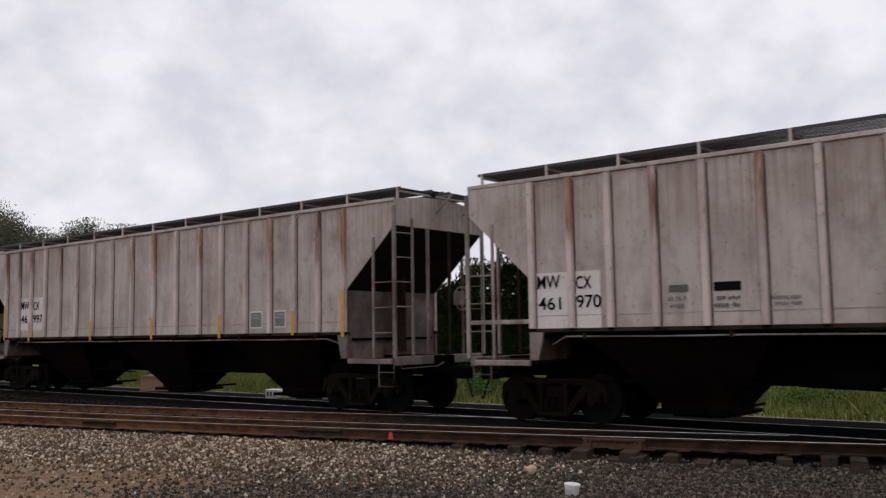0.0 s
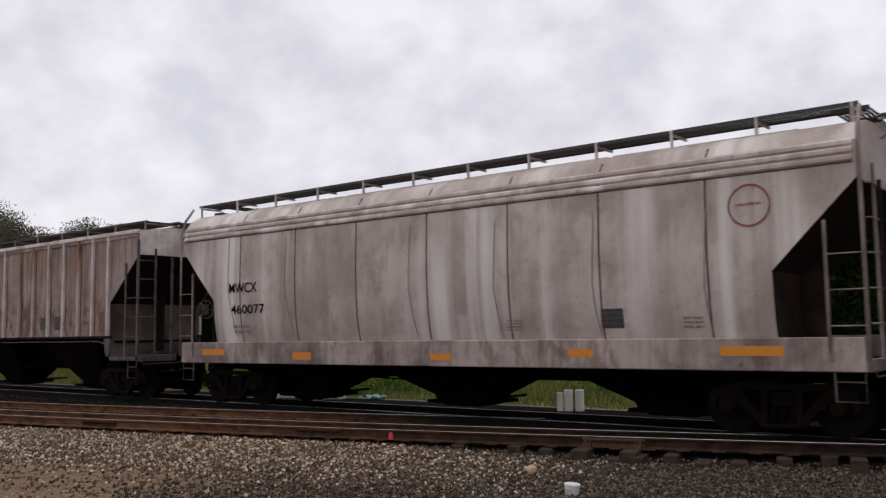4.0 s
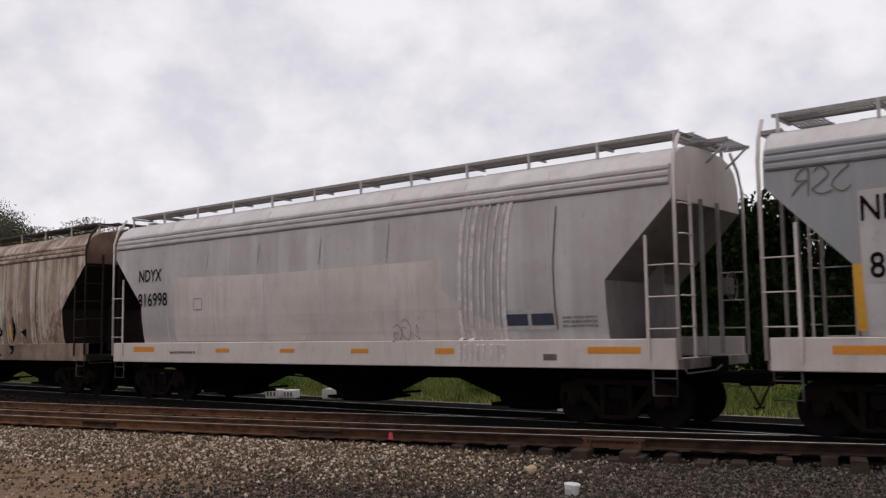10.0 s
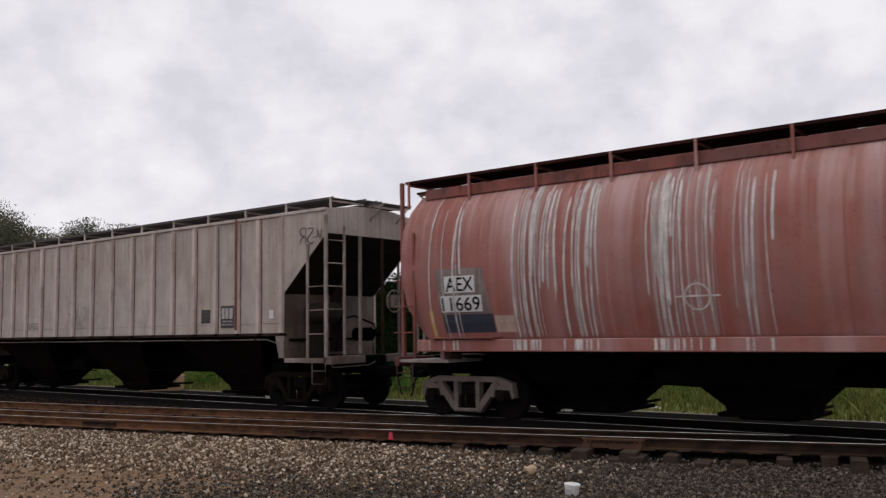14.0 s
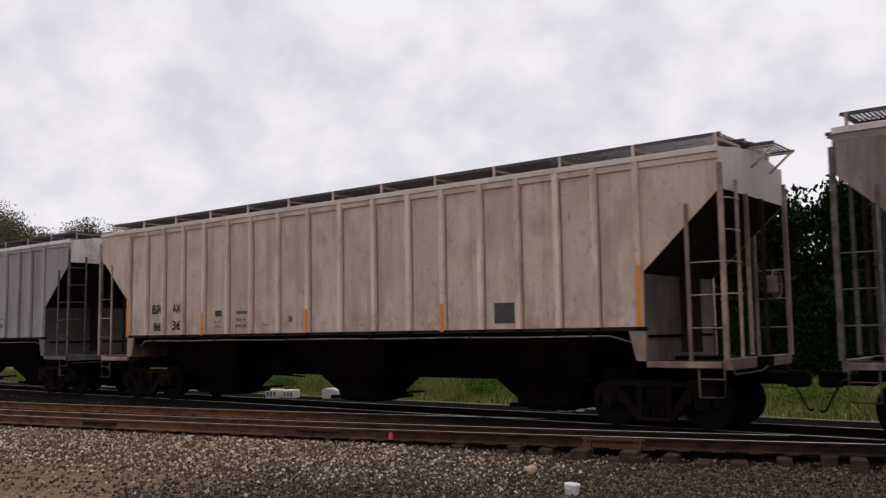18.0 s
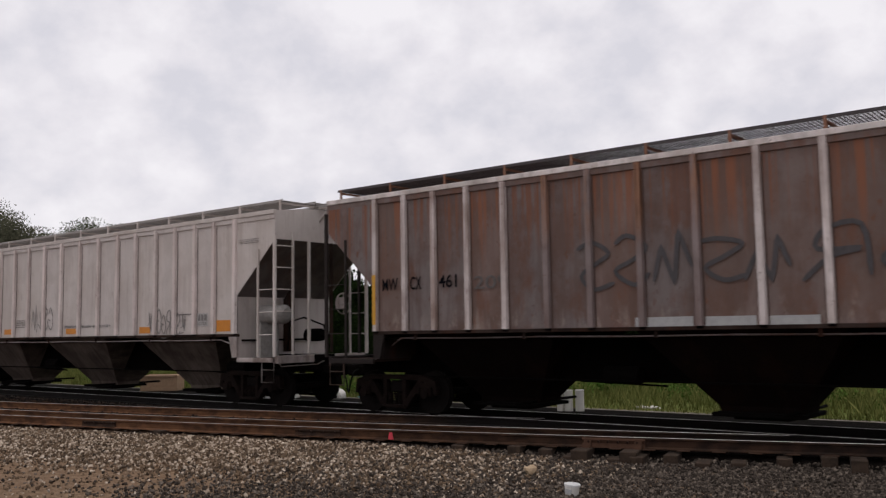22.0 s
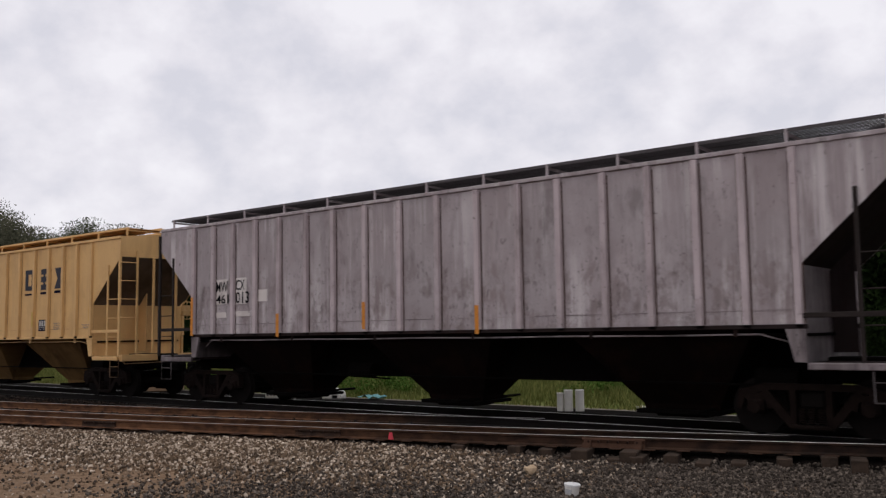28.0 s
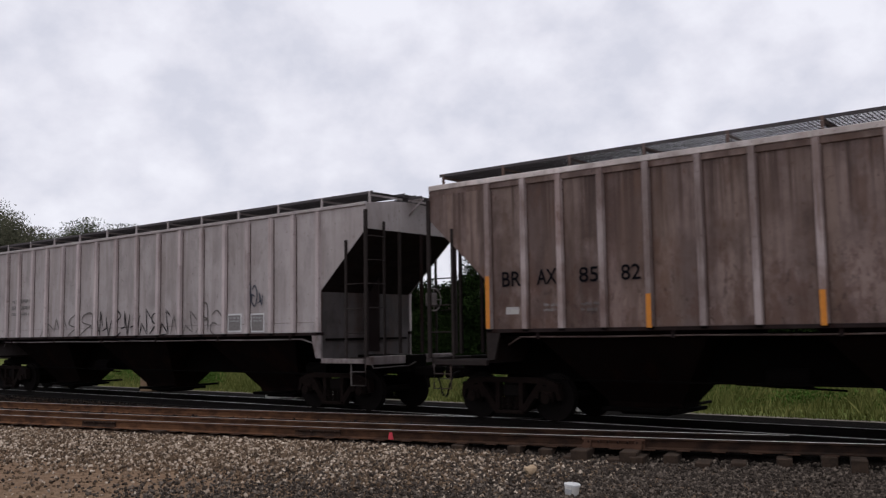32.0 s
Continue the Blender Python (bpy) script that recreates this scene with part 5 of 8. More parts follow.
cTAN = make_car("hopper_car", "tan yellow covered hopper car with large dark letters", "ribbed", -388.75, 9.46, P_CSX, end=paint("brown_end_paint", (0.06, 0.043, 0.03), rust_amt=0.1), low=P_CSX, bay=TAN_LOW, grate=P_CSX, fat=0.034, rib=P_CSX, seam=grimy(P_CSX, 0.8), rails=P_CSX, gear=P_CSX, bulk=P_CSX, grab=True)
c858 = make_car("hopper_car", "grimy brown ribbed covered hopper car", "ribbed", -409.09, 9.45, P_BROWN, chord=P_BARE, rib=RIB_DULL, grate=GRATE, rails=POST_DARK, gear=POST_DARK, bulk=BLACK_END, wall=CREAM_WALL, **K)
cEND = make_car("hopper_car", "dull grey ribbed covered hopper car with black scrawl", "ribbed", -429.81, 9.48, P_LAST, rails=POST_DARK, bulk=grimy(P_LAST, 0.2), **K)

# ---- lettering, tape, patches and spray paint on the cars ----
ORANGE_FADED = plain("faded_orange_paint", (0.36, 0.12, 0.04), 0.7, mottle=0.5)
RUST_BLOT = plain("dark_rust_blot", (0.085, 0.036, 0.026), 0.85, mottle=0.7)
GREEN_FADED = plain("faded_green_spray_paint", (0.24, 0.38, 0.31), 0.7, mottle=0.6)
GREEN_PALE = plain("pale_green_spray_paint", (0.12, 0.36, 0.26), 0.65, mottle=0.4)
DUST = plain("white_grain_dust", (0.62, 0.575, 0.56), 0.9, mottle=0.8, scale=3)
WHITE_DULL = plain("dull_white_paint", (0.42, 0.40, 0.385), 0.7, mottle=0.4)
NAVY_DULL = plain("dull_dark_blue_sheet", (0.035, 0.042, 0.065), 0.6, mottle=0.4)
BLUE_DULL = plain("dull_blue_spray_paint", (0.06, 0.10, 0.17), 0.7, mottle=0.4)
YELLOW_PALE = plain("pale_yellow_tape", (0.55, 0.36, 0.09), 0.6, mottle=0.3)
PLATE_INK = plain("worn_plate_writing", (0.095, 0.088, 0.088), 0.7, mottle=0.4)
SLATE_SPRAY = plain("slate_grey_spray_paint", (0.07, 0.064, 0.068), 0.7, mottle=0.5)
GREENISH = plain("grey_green_patch_paint", (0.26, 0.275, 0.25), 0.7, mottle=0.4)
P_PINK2 = plain("brick_pink_patch_paint", (0.37, 0.20, 0.18), 0.7, mottle=0.4, scale=3)
RED_RIB = plain("red_brown_primer", (0.16, 0.06, 0.042), 0.7, mottle=0.5)
SHEET_DARK = plain("dark_grey_sheet", (0.055, 0.05, 0.052), 0.6, mottle=0.5)


EMBLEM_DARK = plain("blue_black_emblem_paint", (0.016, 0.017, 0.030), 0.6, mottle=0.2)


def surface(car, x, z, lift):
    """The near side's y at a place on the car, with a skin's thickness on top."""
    if car.kind == "ribbed":
        return -((1.577 if abs(x) > car.half - 1.54 else 1.564) + 0.002 + lift)
    top = {"round": 1.60, "barrel": 1.62}[car.kind]
    w = {"round": 1.611, "barrel": 1.601}[car.kind] if z < top else side_y(car, z)
    return -(w + 0.003 + lift)


def lay(car, name, flat, mat, lift, label=""):
    """Lays a flat bmesh of (x, z) points on the near side of a car."""
    if car.kind != "ribbed":
        zs = [v.co.z for v in flat.verts]
        z = math.ceil(min(zs) / 0.15) * 0.15
        while z < max(zs):
            bmesh.ops.bisect_plane(flat, geom=flat.verts[:] + flat.edges[:] + flat.faces[:], plane_co=(0, 0, z), plane_no=(0, 0, 1))
            z += 0.15
    bmesh.ops.triangulate(flat, faces=flat.faces)
    for v in flat.verts:
        v.co.y = surface(car, v.co.x, v.co.z, lift)
        v.co.x += car.shift
    for f in flat.faces:
        f.normal_update()
        if f.normal.y > 0:
            f.normal_flip()
    return part(name, flat, mat, car.root, label)


def fill(car, outline, mat, name, lift):
    bm = bmesh.new()
    bm.faces.new([bm.verts.new((x, 0, z)) for x, z in outline])
    lay(car, name, bm, mat, lift)


def patch(car, x0, x1, z0, z1, mat, name, lift=0.0):
    fill(car, [(x0, z0), (x1, z0), (x1, z1), (x0, z1)], mat, name, lift)


def tape(car, x, z0, z1, mat):
    """A strip of tape on the nearest rib."""
    x = min(car.rib_x, key=lambda r: abs(r - x))
    box("reflective_tape", mat, car.root, x - 0.047, x + 0.047, -1.656, -1.6495, z0, z1)


def between_ribs(car, x0, x1):
    """Shifts a stretch of the side so that it lies on one panel, clear of the ribs, where it fits."""
    if car.kind != "ribbed":
        return x0, x1
    mid, w = (x0 + x1) / 2, x1 - x0
    for a, b in zip(car.rib_x, car.rib_x[1:]):
        if a <= mid < b and w < b - a - 0.2:
            x0 = max(a + 0.1, min(x0, b - 0.1 - w))
    return x0, x0 + w


def words(car, s, x0, x1, z0, z1, mat, own=True):
    """Painted letters and figures, each a part of its own; own=False keeps the given place."""
    if own:
        x0, x1 = between_ribs(car, x0, x1)
    me = GLYPHS[s]
    link = {i: i for i in range(len(me.vertices))}

    def top(i):
        while link[i] != i:
            i = link[i]
        return i
    for e in me.edges:
        link[top(e.vertices[0])] = top(e.vertices[1])
    groups = {}
    for p in me.polygons:
        groups.setdefault(top(p.vertices[0]), []).append(p)
    for faces in groups.values():
        bm = bmesh.new()
        made = {}
        for p in faces:
            for i in p.vertices:
                if i not in made:
                    co = me.vertices[i].co
                    made[i] = bm.verts.new((x0 + co.x * (x1 - x0), 0, z0 + co.y * (z1 - z0)))
            bm.faces.new([made[i] for i in p.vertices])
        lay(car, "letter", bm, mat, 0.012)


def bars(car, x0, x1, z0, z1, n, mat):
    """Small writing that cannot be read: rows of short bars."""
    rnd = random.Random(int(1000 * (x0 + z0)))
    x0, x1 = between_ribs(car, x0, x1)
    bm = bmesh.new()
    row = (z1 - z0) / n
    for i in range(n):
        x, left = x0 + rnd.choice((0.0, 0.0, 0.04)), rnd.randint(2, 6)
        za, zb = z0 + i * row + row * 0.28, z0 + (i + 1) * row - row * 0.14
        u = max(0.022, 0.62 * (zb - za))
        while x < x1 - 0.5 * u:
            w = min(x1 - x, u * rnd.uniform(0.7, 1.1))
            lo, hi = za + rnd.choice((0.0, 0.0, 0.25)) * (zb - za), zb - rnd.choice((0.0, 0.0, 0.0, 0.2)) * (zb - za)
            bm.faces.new([bm.verts.new((p, 0, q)) for p, q in ((x, lo), (x + w, lo), (x + w, hi), (x, hi))])
            x += w + 0.35 * u
            left -= 1
            if left <= 0:
                x, left = x + 0.8 * u, rnd.randint(2, 6)
    tagged(lay(car, "small_writing", bm, mat, 0.010), kind="stuff")


def stroke(car, pts, width, mat, name):
    bm = bmesh.new()
    line = []
    for (ax, az), (bx, bz) in zip(pts, pts[1:]):
        n = max(1, int(math.hypot(bx - ax, bz - az) / 0.1))
        line += [Vector((ax + (bx - ax) * k / n, az + (bz - az) * k / n)) for k in range(n)]
    line.append(Vector(pts[-1]))
    prev = None
    for i, p in enumerate(line):
        d = (line[min(i + 1, len(line) - 1)] - line[max(i - 1, 0)])
        d = d.normalized() if d.length else Vector((1, 0))
        w = width / 2 * (0.45 if i in (0, len(line) - 1) else 1)
        pair = [bm.verts.new((p.x - d.y * w, 0, p.y + d.x * w)), bm.verts.new((p.x + d.y * w, 0, p.y - d.x * w))]
        if prev:
            bm.faces.new((prev[0], prev[1], pair[1], pair[0]))
        prev = pair
    lay(car, name, bm, mat, 0.012)


def scrawl(car, x0, x1, z0, z1, n, mat, seed, width):
    """A hand-sprayed signature: sharp and looped signs packed side by side, with a tail under them."""
    rnd = random.Random(seed)
    n = max(2, round(n * 1.5))
    step, h = (x1 - x0) / n, z1 - z0
    sharp = [(0, 0.3), (0.3, 1), (0.4, 0), (0.8, 0.7), (1.0, 0.1)], [(0, 0.6), (0.5, 0.9), (0.3, 0.1), (0.9, 0.45), (1.1, 0)], [(0.1, 0.8), (0.35, 0.1), (0.7, 0.9), (0.6, 0.4), (1.1, 0.3)]
    loops = [(0.2, 0), (0.2, 1), (0.75, 0.95), (0.85, 0.6), (0.25, 0.5), (0.6, 0.35), (1.05, 0)], [(0.95, 0.8), (0.6, 1), (0.1, 0.75), (0.5, 0.5), (0.95, 0.25), (0.5, 0), (0, 0.15)], \
            [(0.9, 0.75), (0.5, 0.95), (0.05, 0.5), (0.4, 0.03), (0.95, 0.2), (0.9, 0.5), (0.5, 0.45)]
    for i in range(n):
        curved = rnd.random() < 0.55
        size, drop = rnd.uniform(0.72, 1.0), rnd.uniform(0, 0.2)
        knots = [Vector((x0 + (i + 1.02 - u + rnd.uniform(-0.06, 0.06)) * step, z0 + h * min(1, drop + v * size + rnd.uniform(-0.05, 0.05)))) for u, v in rnd.choice(loops if curved else sharp)]
        if not curved:
            stroke(car, [tuple(k) for k in knots], width, mat, "scrawl")
            continue
        pts = []
        for j in range(len(knots) - 1):
            p = [knots[max(0, j - 1)], knots[j], knots[j + 1], knots[min(len(knots) - 1, j + 2)]]
            for t in (0, 0.25, 0.5, 0.75):
                q = 0.5 * (2 * p[1] + (p[2] - p[0]) * t + (2 * p[0] - 5 * p[1] + 4 * p[2] - p[3]) * t * t + (3 * p[1] - p[0] - 3 * p[2] + p[3]) * t ** 3)
                pts.append((q.x, q.y))
        stroke(car, pts + [tuple(knots[-1])], width, mat, "scrawl")
    if n > 4:
        stroke(car, [(x0 + 0.1 * step, z0 + 0.12 * h), (x0 + 0.45 * (x1 - x0), z0 - 0.04 * h), (x1 - 0.3 * step, z0 + 0.16 * h)], width * 0.8, mat, "scrawl")


def spot(car, x, z, r, mat, lift):
    """A round spray spot; rust breaks up into flecks."""
    rnd = random.Random(int(x * 1000 + z * 77))
    marks = [(x, z, r)]
    if mat is RUST_BLOT:
        marks = [(x + rnd.uniform(-r, r), z + rnd.uniform(-1.6, 1.6) * r, r * rnd.uniform(0.08, 0.34)) for _ in range(13)]
    bm = bmesh.new()
    for mx, mz, mr in marks:
        rough = 0.55 if mat is RUST_BLOT else 0.025
        bm.faces.new([bm.verts.new((mx + mr * rnd.uniform(1 - rough, 1 + rough) * math.cos(k * math.tau / 18), 0, mz + mr * rnd.uniform(1 - rough, 1 + rough) * math.sin(k * math.tau / 18))) for k in range(18)])
    ob = lay(car, "rust_flecks" if mat is RUST_BLOT else "paint_spot", bm, mat, lift)
    if mat is RUST_BLOT:
        tagged(ob, kind="stuff")


def ring(car, x, z, r, width, mat):
    stroke(car, [(x + r * math.cos(k * math.tau / 24), z + r * math.sin(k * math.tau / 24)) for k in range(25)], width, mat, "round_emblem")


def placard(car, x0, x1, z0, z1, kind):
    """Data plates: plain, framed, in two panes, paired, lined or an empty frame."""
    x0, x1 = between_ribs(car, x0, x1)
    w, h = x1 - x0, z1 - z0
    m = 0.07 * w
    if kind == "frame":
        stroke(car, [(x0, z0), (x1, z0), (x1, z1), (x0, z1), (x0, z0)], 0.025, GREY_WORN, "small_frame")
    elif kind in ("dark", "plain"):
        patch(car, x0, x1, z0, z1, SHEET_DARK, "data_plate", 0.002)
        if kind == "dark":
            bars(car, x0 + m, x1 - m, z0 + m, z1 - m, 3, PLATE_INK)
    elif kind == "framed":
        patch(car, x0, x1, z0, z1, WHITE_DECAL, "plate_border", 0.002)
        patch(car, x0 + m, x1 - m, z0 + m, z1 - m, GREY_WORN, "data_plate", 0.006)
        bars(car, x0 + 2 * m, x1 - 2 * m, z0 + 0.5 * h, z1 - 0.16 * h, 2, PALE)
    elif kind == "paned":
        patch(car, x0, x1, z0, z1, WHITE_DECAL, "plate_border", 0.002)
        for a, b in ((x0 + m, x0 + 0.47 * w), (x0 + 0.53 * w, x1 - m)):
            patch(car, a, b, z0 + 0.3 * h, z1 - m, BLACK, "data_plate", 0.006)
            bars(car, a + 0.04 * w, b - 0.05 * w, z1 - 0.34 * h, z1 - 0.2 * h, 1, PALE)
        patch(car, x0 + m, x1 - m, z0 + m, z0 + 0.22 * h, SHEET_DARK, "data_plate", 0.006)
    elif kind == "double":
        patch(car, x0, x1, z0, z1, WHITE_DULL, "plate_border", 0.002)
        for a in (x0 + m, x0 + w / 2 + m * 0.4):
            patch(car, a, a + w / 2 - 1.5 * m, z0 + m, z1 - m, NAVY_DULL, "data_plate", 0.006)
    elif kind in ("lined", "navy", "lined_grey"):
        patch(car, x0, x1, z0, z1, {"lined": SHEET_DARK, "navy": NAVY, "lined_grey": WHITE_DULL}[kind], "data_plate", 0.002)
        ink = GREY_WORN if kind == "lined_grey" else WHITE_DULL
        for a, b in ((0.08, 0.3), (0.36, 0.58), (0.66, 0.92)):
            patch(car, x0 + a * w, x0 + b * w, z0 + 0.42 * h, z1 - 0.1 * h, ink, "plate_square", 0.006)
        bars(car, x0 + m, x1 - m, z0 + 0.08 * h, z0 + 0.36 * h, 2, ink)


def emblem(car, x0, x1, z0, z1, i):
    """Three plain dark blue blocks: hollow, slotted and waisted."""
    w, h = x1 - x0, z1 - z0
    if i == 0:
        for a, b, c, d in ((0, 0.34, 0, 1), (0.34, 1, 0.78, 1), (0.34, 1, 0, 0.22), (0.72, 1, 0.22, 0.78)):
            patch(car, x0 + a * w, x0 + b * w, z0 + c * h, z0 + d * h, EMBLEM_DARK, "emblem_block")
    elif i == 1:
        for c, d in ((0, 0.26), (0.37, 0.63), (0.74, 1)):
            patch(car, x0, x1, z0 + c * h, z0 + d * h, EMBLEM_DARK, "emblem_block")
        patch(car, x0 + 0.36 * w, x0 + 0.64 * w, z0 + 0.26 * h, z0 + 0.74 * h, EMBLEM_DARK, "emblem_block", 0.004)
    else:
        for za, zb in ((z0, z0 + 0.5 * h), (z1, z0 + 0.5 * h)):
            fill(car, [(x0, za), (x1, za), (x0 + 0.68 * w, zb), (x0 + 0.32 * w, zb)], EMBLEM_DARK, "emblem_block", 0.0)


# white car at the head
patch(c970, -7.93, -6.5, 1.77, 2.85, PATCH_WHITE, "pale_patch")
words(c970, "MW", -7.84, -7.34, 2.55, 2.8, BLACK)
words(c970, "CX", -7.0, -6.68, 2.52, 2.76, BLACK)
words(c970, "461", -7.83, -7.33, 2.15, 2.39, BLACK)
words(c970, "970", -7.06, -6.55, 2.17, 2.41, BLACK)
patch(c970, -5.18, -4.83, 2.39, 2.51, BLACK_WORN, "dark_bar")
patch(c970, -4.38, -3.92, 2.38, 2.53, BLACK, "dark_bar")
bars(c970, -5.2, -4.85, 2.08, 2.33, 2, GREY_WORN)
bars(c970, -4.37, -3.94, 2.07, 2.31, 2, BLACK_WORN)
bars(c970, -3.5, -3.03, 2.08, 2.28, 2, GREY_WORN)
# white car with rust streaks
patch(c997, -7.04, -5.33, 2.02, 3.08, PATCH_WHITE, "pale_patch")
words(c997, "MW", -6.97, -6.46, 2.7, 2.97, BLACK)
words(c997, "CX", -6.17, -5.8, 2.68, 2.94, BLACK)
words(c997, "461", -6.96, -6.4, 2.27, 2.53, BLACK)
words(c997, "997", -6.16, -5.59, 2.26, 2.53, BLACK)
tape(c997, -8.0, 1.73, 2.85, YELLOW)
tape(c997, -6.37, 1.69, 2.28, YELLOW)
tape(c997, -2.64, 1.68, 2.26, YELLOW)
tape(c997, 0.54, 1.69, 2.28, YELLOW)
tape(c997, 3.51, 1.7, 2.29, YELLOW)
tape(c997, 6.15, 1.75, 2.32, YELLOW)
tape(c997, 7.92, 1.7, 2.76, YELLOW)
placard(c997, 4.64, 5.11, 1.93, 2.35, "framed")
placard(c997, 5.53, 5.96, 1.94, 2.35, "framed")
# cream car
words(c938, "FU", -6.94, -6.5, 3.14, 3.47, BLACK_WORN)
words(c938, "RX", -6.12, -5.68, 3.15, 3.49, BLACK_WORN)
words(c938, "82", -6.96, -6.5, 2.51, 2.86, BLACK_WORN)
words(c938, "89", -6.11, -5.68, 2.56, 2.88, BLACK_WORN)
words(c938, "38", -5.25, -4.83, 2.57, 2.9, BLACK_WORN)
words(c938, "LD", -6.92, -6.78, 2.280, 2.370, BLACK_WORN, False)
words(c938, "LMT", -6.73, -6.52, 2.280, 2.370, BLACK_WORN, False)
words(c938, "LT", -6.92, -6.75, 2.135, 2.225, BLACK_WORN, False)
words(c938, "WT", -6.69, -6.52, 2.135, 2.225, BLACK_WORN, False)
bars(c938, -6.06, -5.69, 2.1, 2.38, 2, BLACK_WORN)
bars(c938, -7.62, -7.39, 2.1, 2.19, 2, GREY_WORN)
tape(c938, -8.07, 1.82, 2.89, YELLOW)
tape(c938, -4.54, 1.88, 2.38, YELLOW)
tape(c938, -1.62, 1.85, 2.35, YELLOW)
tape(c938, 1.55, 1.8, 2.39, YELLOW)
tape(c938, 4.38, 1.81, 2.37, YELLOW)
tape(c938, 7.72, 1.86, 2.9, YELLOW)
placard(c938, 4.69, 5.09, 2.11, 2.42, "dark")
bars(c938, 5.52, 6.11, 2.1, 2.36, 3, GREY_WORN)
bars(c938, 6.35, 6.83, 2.1, 2.18, 1, GREY_WORN)
bars(c938, -0.24, 0.42, 2.07, 2.33, 3, RED_SPRAY)
bars(c938, -1.43, -0.69, 2.08, 2.19, 2, GREY_WORN)
bars(c938, 0.79, 1.31, 2.07, 2.14, 1, GREY_WORN)
bars(c938, 3.78, 4.13, 2.07, 2.28, 3, GREY_WORN)
placard(c938, 7.25, 7.56, 2.15, 2.29, "dark")
patch(c938, 7.61, 7.8, 1.53, 1.66, RED, "red_square", lift=0.04)
# dusty round car
words(c077, "MWCX", -6.51, -5.44, 2.83, 3.08, BLACK)
words(c077, "460077", -6.46, -5.17, 2.3, 2.53, BLACK)
ring(c077, 6.84, 3.75, 0.34, 0.03, RED_SPRAY)
bars(c077, 6.63, 7.05, 3.73, 3.8, 1, RED_SPRAY)
placard(c077, 4.04, 4.49, 1.79, 2.14, "dark")
bars(c077, 1.93, 2.31, 1.76, 1.99, 4, GREY_WORN)
bars(c077, 5.61, 5.98, 1.75, 1.98, 3, GREY_WORN)
bars(c077, -6.42, -5.75, 1.78, 2.04, 2, GREY_WORN)
patch(c077, -7.58, -6.69, 1.27, 1.43, ORANGE, "reflective_tape")
patch(c077, -4.12, -3.5, 1.18, 1.35, ORANGE, "reflective_tape")
patch(c077, 0.09, 0.63, 1.19, 1.33, ORANGE, "reflective_tape")
patch(c077, 3.36, 3.9, 1.28, 1.42, ORANGE, "reflective_tape")
patch(c077, 6.26, 7.29, 1.31, 1.47, ORANGE, "reflective_tape")
stroke(c077, [(-6.55, 4.24), (-6.56, 2.89), (-6.28, 1.71)], 0.02, GREY_WORN, "seam_line")
stroke(c077, [(-4.39, 4.17), (-4.42, 2.81), (-4.18, 1.7)], 0.02, GREY_WORN, "seam_line")
stroke(c077, [(-0.46, 4.04), (-0.5, 2.68), (-0.33, 1.67)], 0.02, GREY_WORN, "seam_line")
stroke(c077, [(1.77, 3.97), (1.71, 2.6), (1.85, 1.66)], 0.02, GREY_WORN, "seam_line")
stroke(c077, [(3.98, 3.89), (3.91, 2.53), (4.02, 1.64)], 0.02, GREY_WORN, "seam_line")
stroke(c077, [(6.11, 3.82), (6.03, 2.46), (6.11, 1.63)], 0.02, GREY_WORN, "seam_line")
# rust stained car
words(c538, "GF", -7.6, -7.16, 2.66, 2.92, BLACK_WORN)
words(c538, "SX", -6.79, -6.35, 2.69, 2.95, BLACK_WORN)
words(c538, "53", -6.0, -5.6, 2.71, 2.98, BLACK_WORN)
words(c538, "83", -5.14, -4.74, 2.7, 2.99, BLACK_WORN)
patch(c538, -4.12, -3.6, 2.65, 2.95, ORANGE_FADED, "orange_square")
placard(c538, 3.94, 4.35, 2.04, 2.42, "dark")
placard(c538, 4.81, 5.27, 2.03, 2.44, "dark")
spot(c538, -0.89, 2.71, 0.15, RUST_BLOT, 0.004)
spot(c538, -0.66, 2.63, 0.11, RUST_BLOT, 0.004)
spot(c538, -0.98, 2.49, 0.1, RUST_BLOT, 0.004)
spot(c538, -0.76, 2.54, 0.13, RUST_BLOT, 0.004)
spot(c538, 0.01, 2.84, 0.16, RUST_BLOT, 0.004)
spot(c538, 0.12, 2.54, 0.2, RUST_BLOT, 0.004)
spot(c538, -0.07, 2.36, 0.12, RUST_BLOT, 0.004)
spot(c538, 0.12, 2.16, 0.1, RUST_BLOT, 0.004)
spot(c538, 0.27, 2.88, 0.08, RUST_BLOT, 0.004)
spot(c538, 0.07, 3.08, 0.07, RUST_BLOT, 0.004)
spot(c538, 1.14, 2.64, 0.08, RUST_BLOT, 0.004)
# grey car with light top rail
words(c484, "GF", -6.96, -6.5, 2.52, 2.8, BLACK_WORN)
words(c484, "SX", -6.08, -5.64, 2.54, 2.81, BLACK_WORN)
words(c484, "48", -5.18, -4.67, 2.57, 2.83, BLACK_WORN)
words(c484, "49", -4.28, -3.69, 2.56, 2.84, BLACK_WORN)
words(c484, "47", -3.3, -2.74, 2.57, 2.84, BLACK_WORN)
bars(c484, -6.94, -6.49, 2.06, 2.33, 2, BLACK_WORN)
bars(c484, -6.04, -5.63, 2.04, 2.3, 2, BLACK_WORN)
tape(c484, -8.02, 1.92, 2.86, YELLOW)
tape(c484, -4.46, 1.83, 2.47, YELLOW)
tape(c484, -1.56, 1.82, 2.48, YELLOW)
tape(c484, 1.53, 1.95, 2.5, YELLOW)
tape(c484, 4.3, 1.98, 2.49, YELLOW)
tape(c484, 7.91, 1.92, 2.99, YELLOW)
placard(c484, 3.68, 4.11, 1.96, 2.33, "dark")
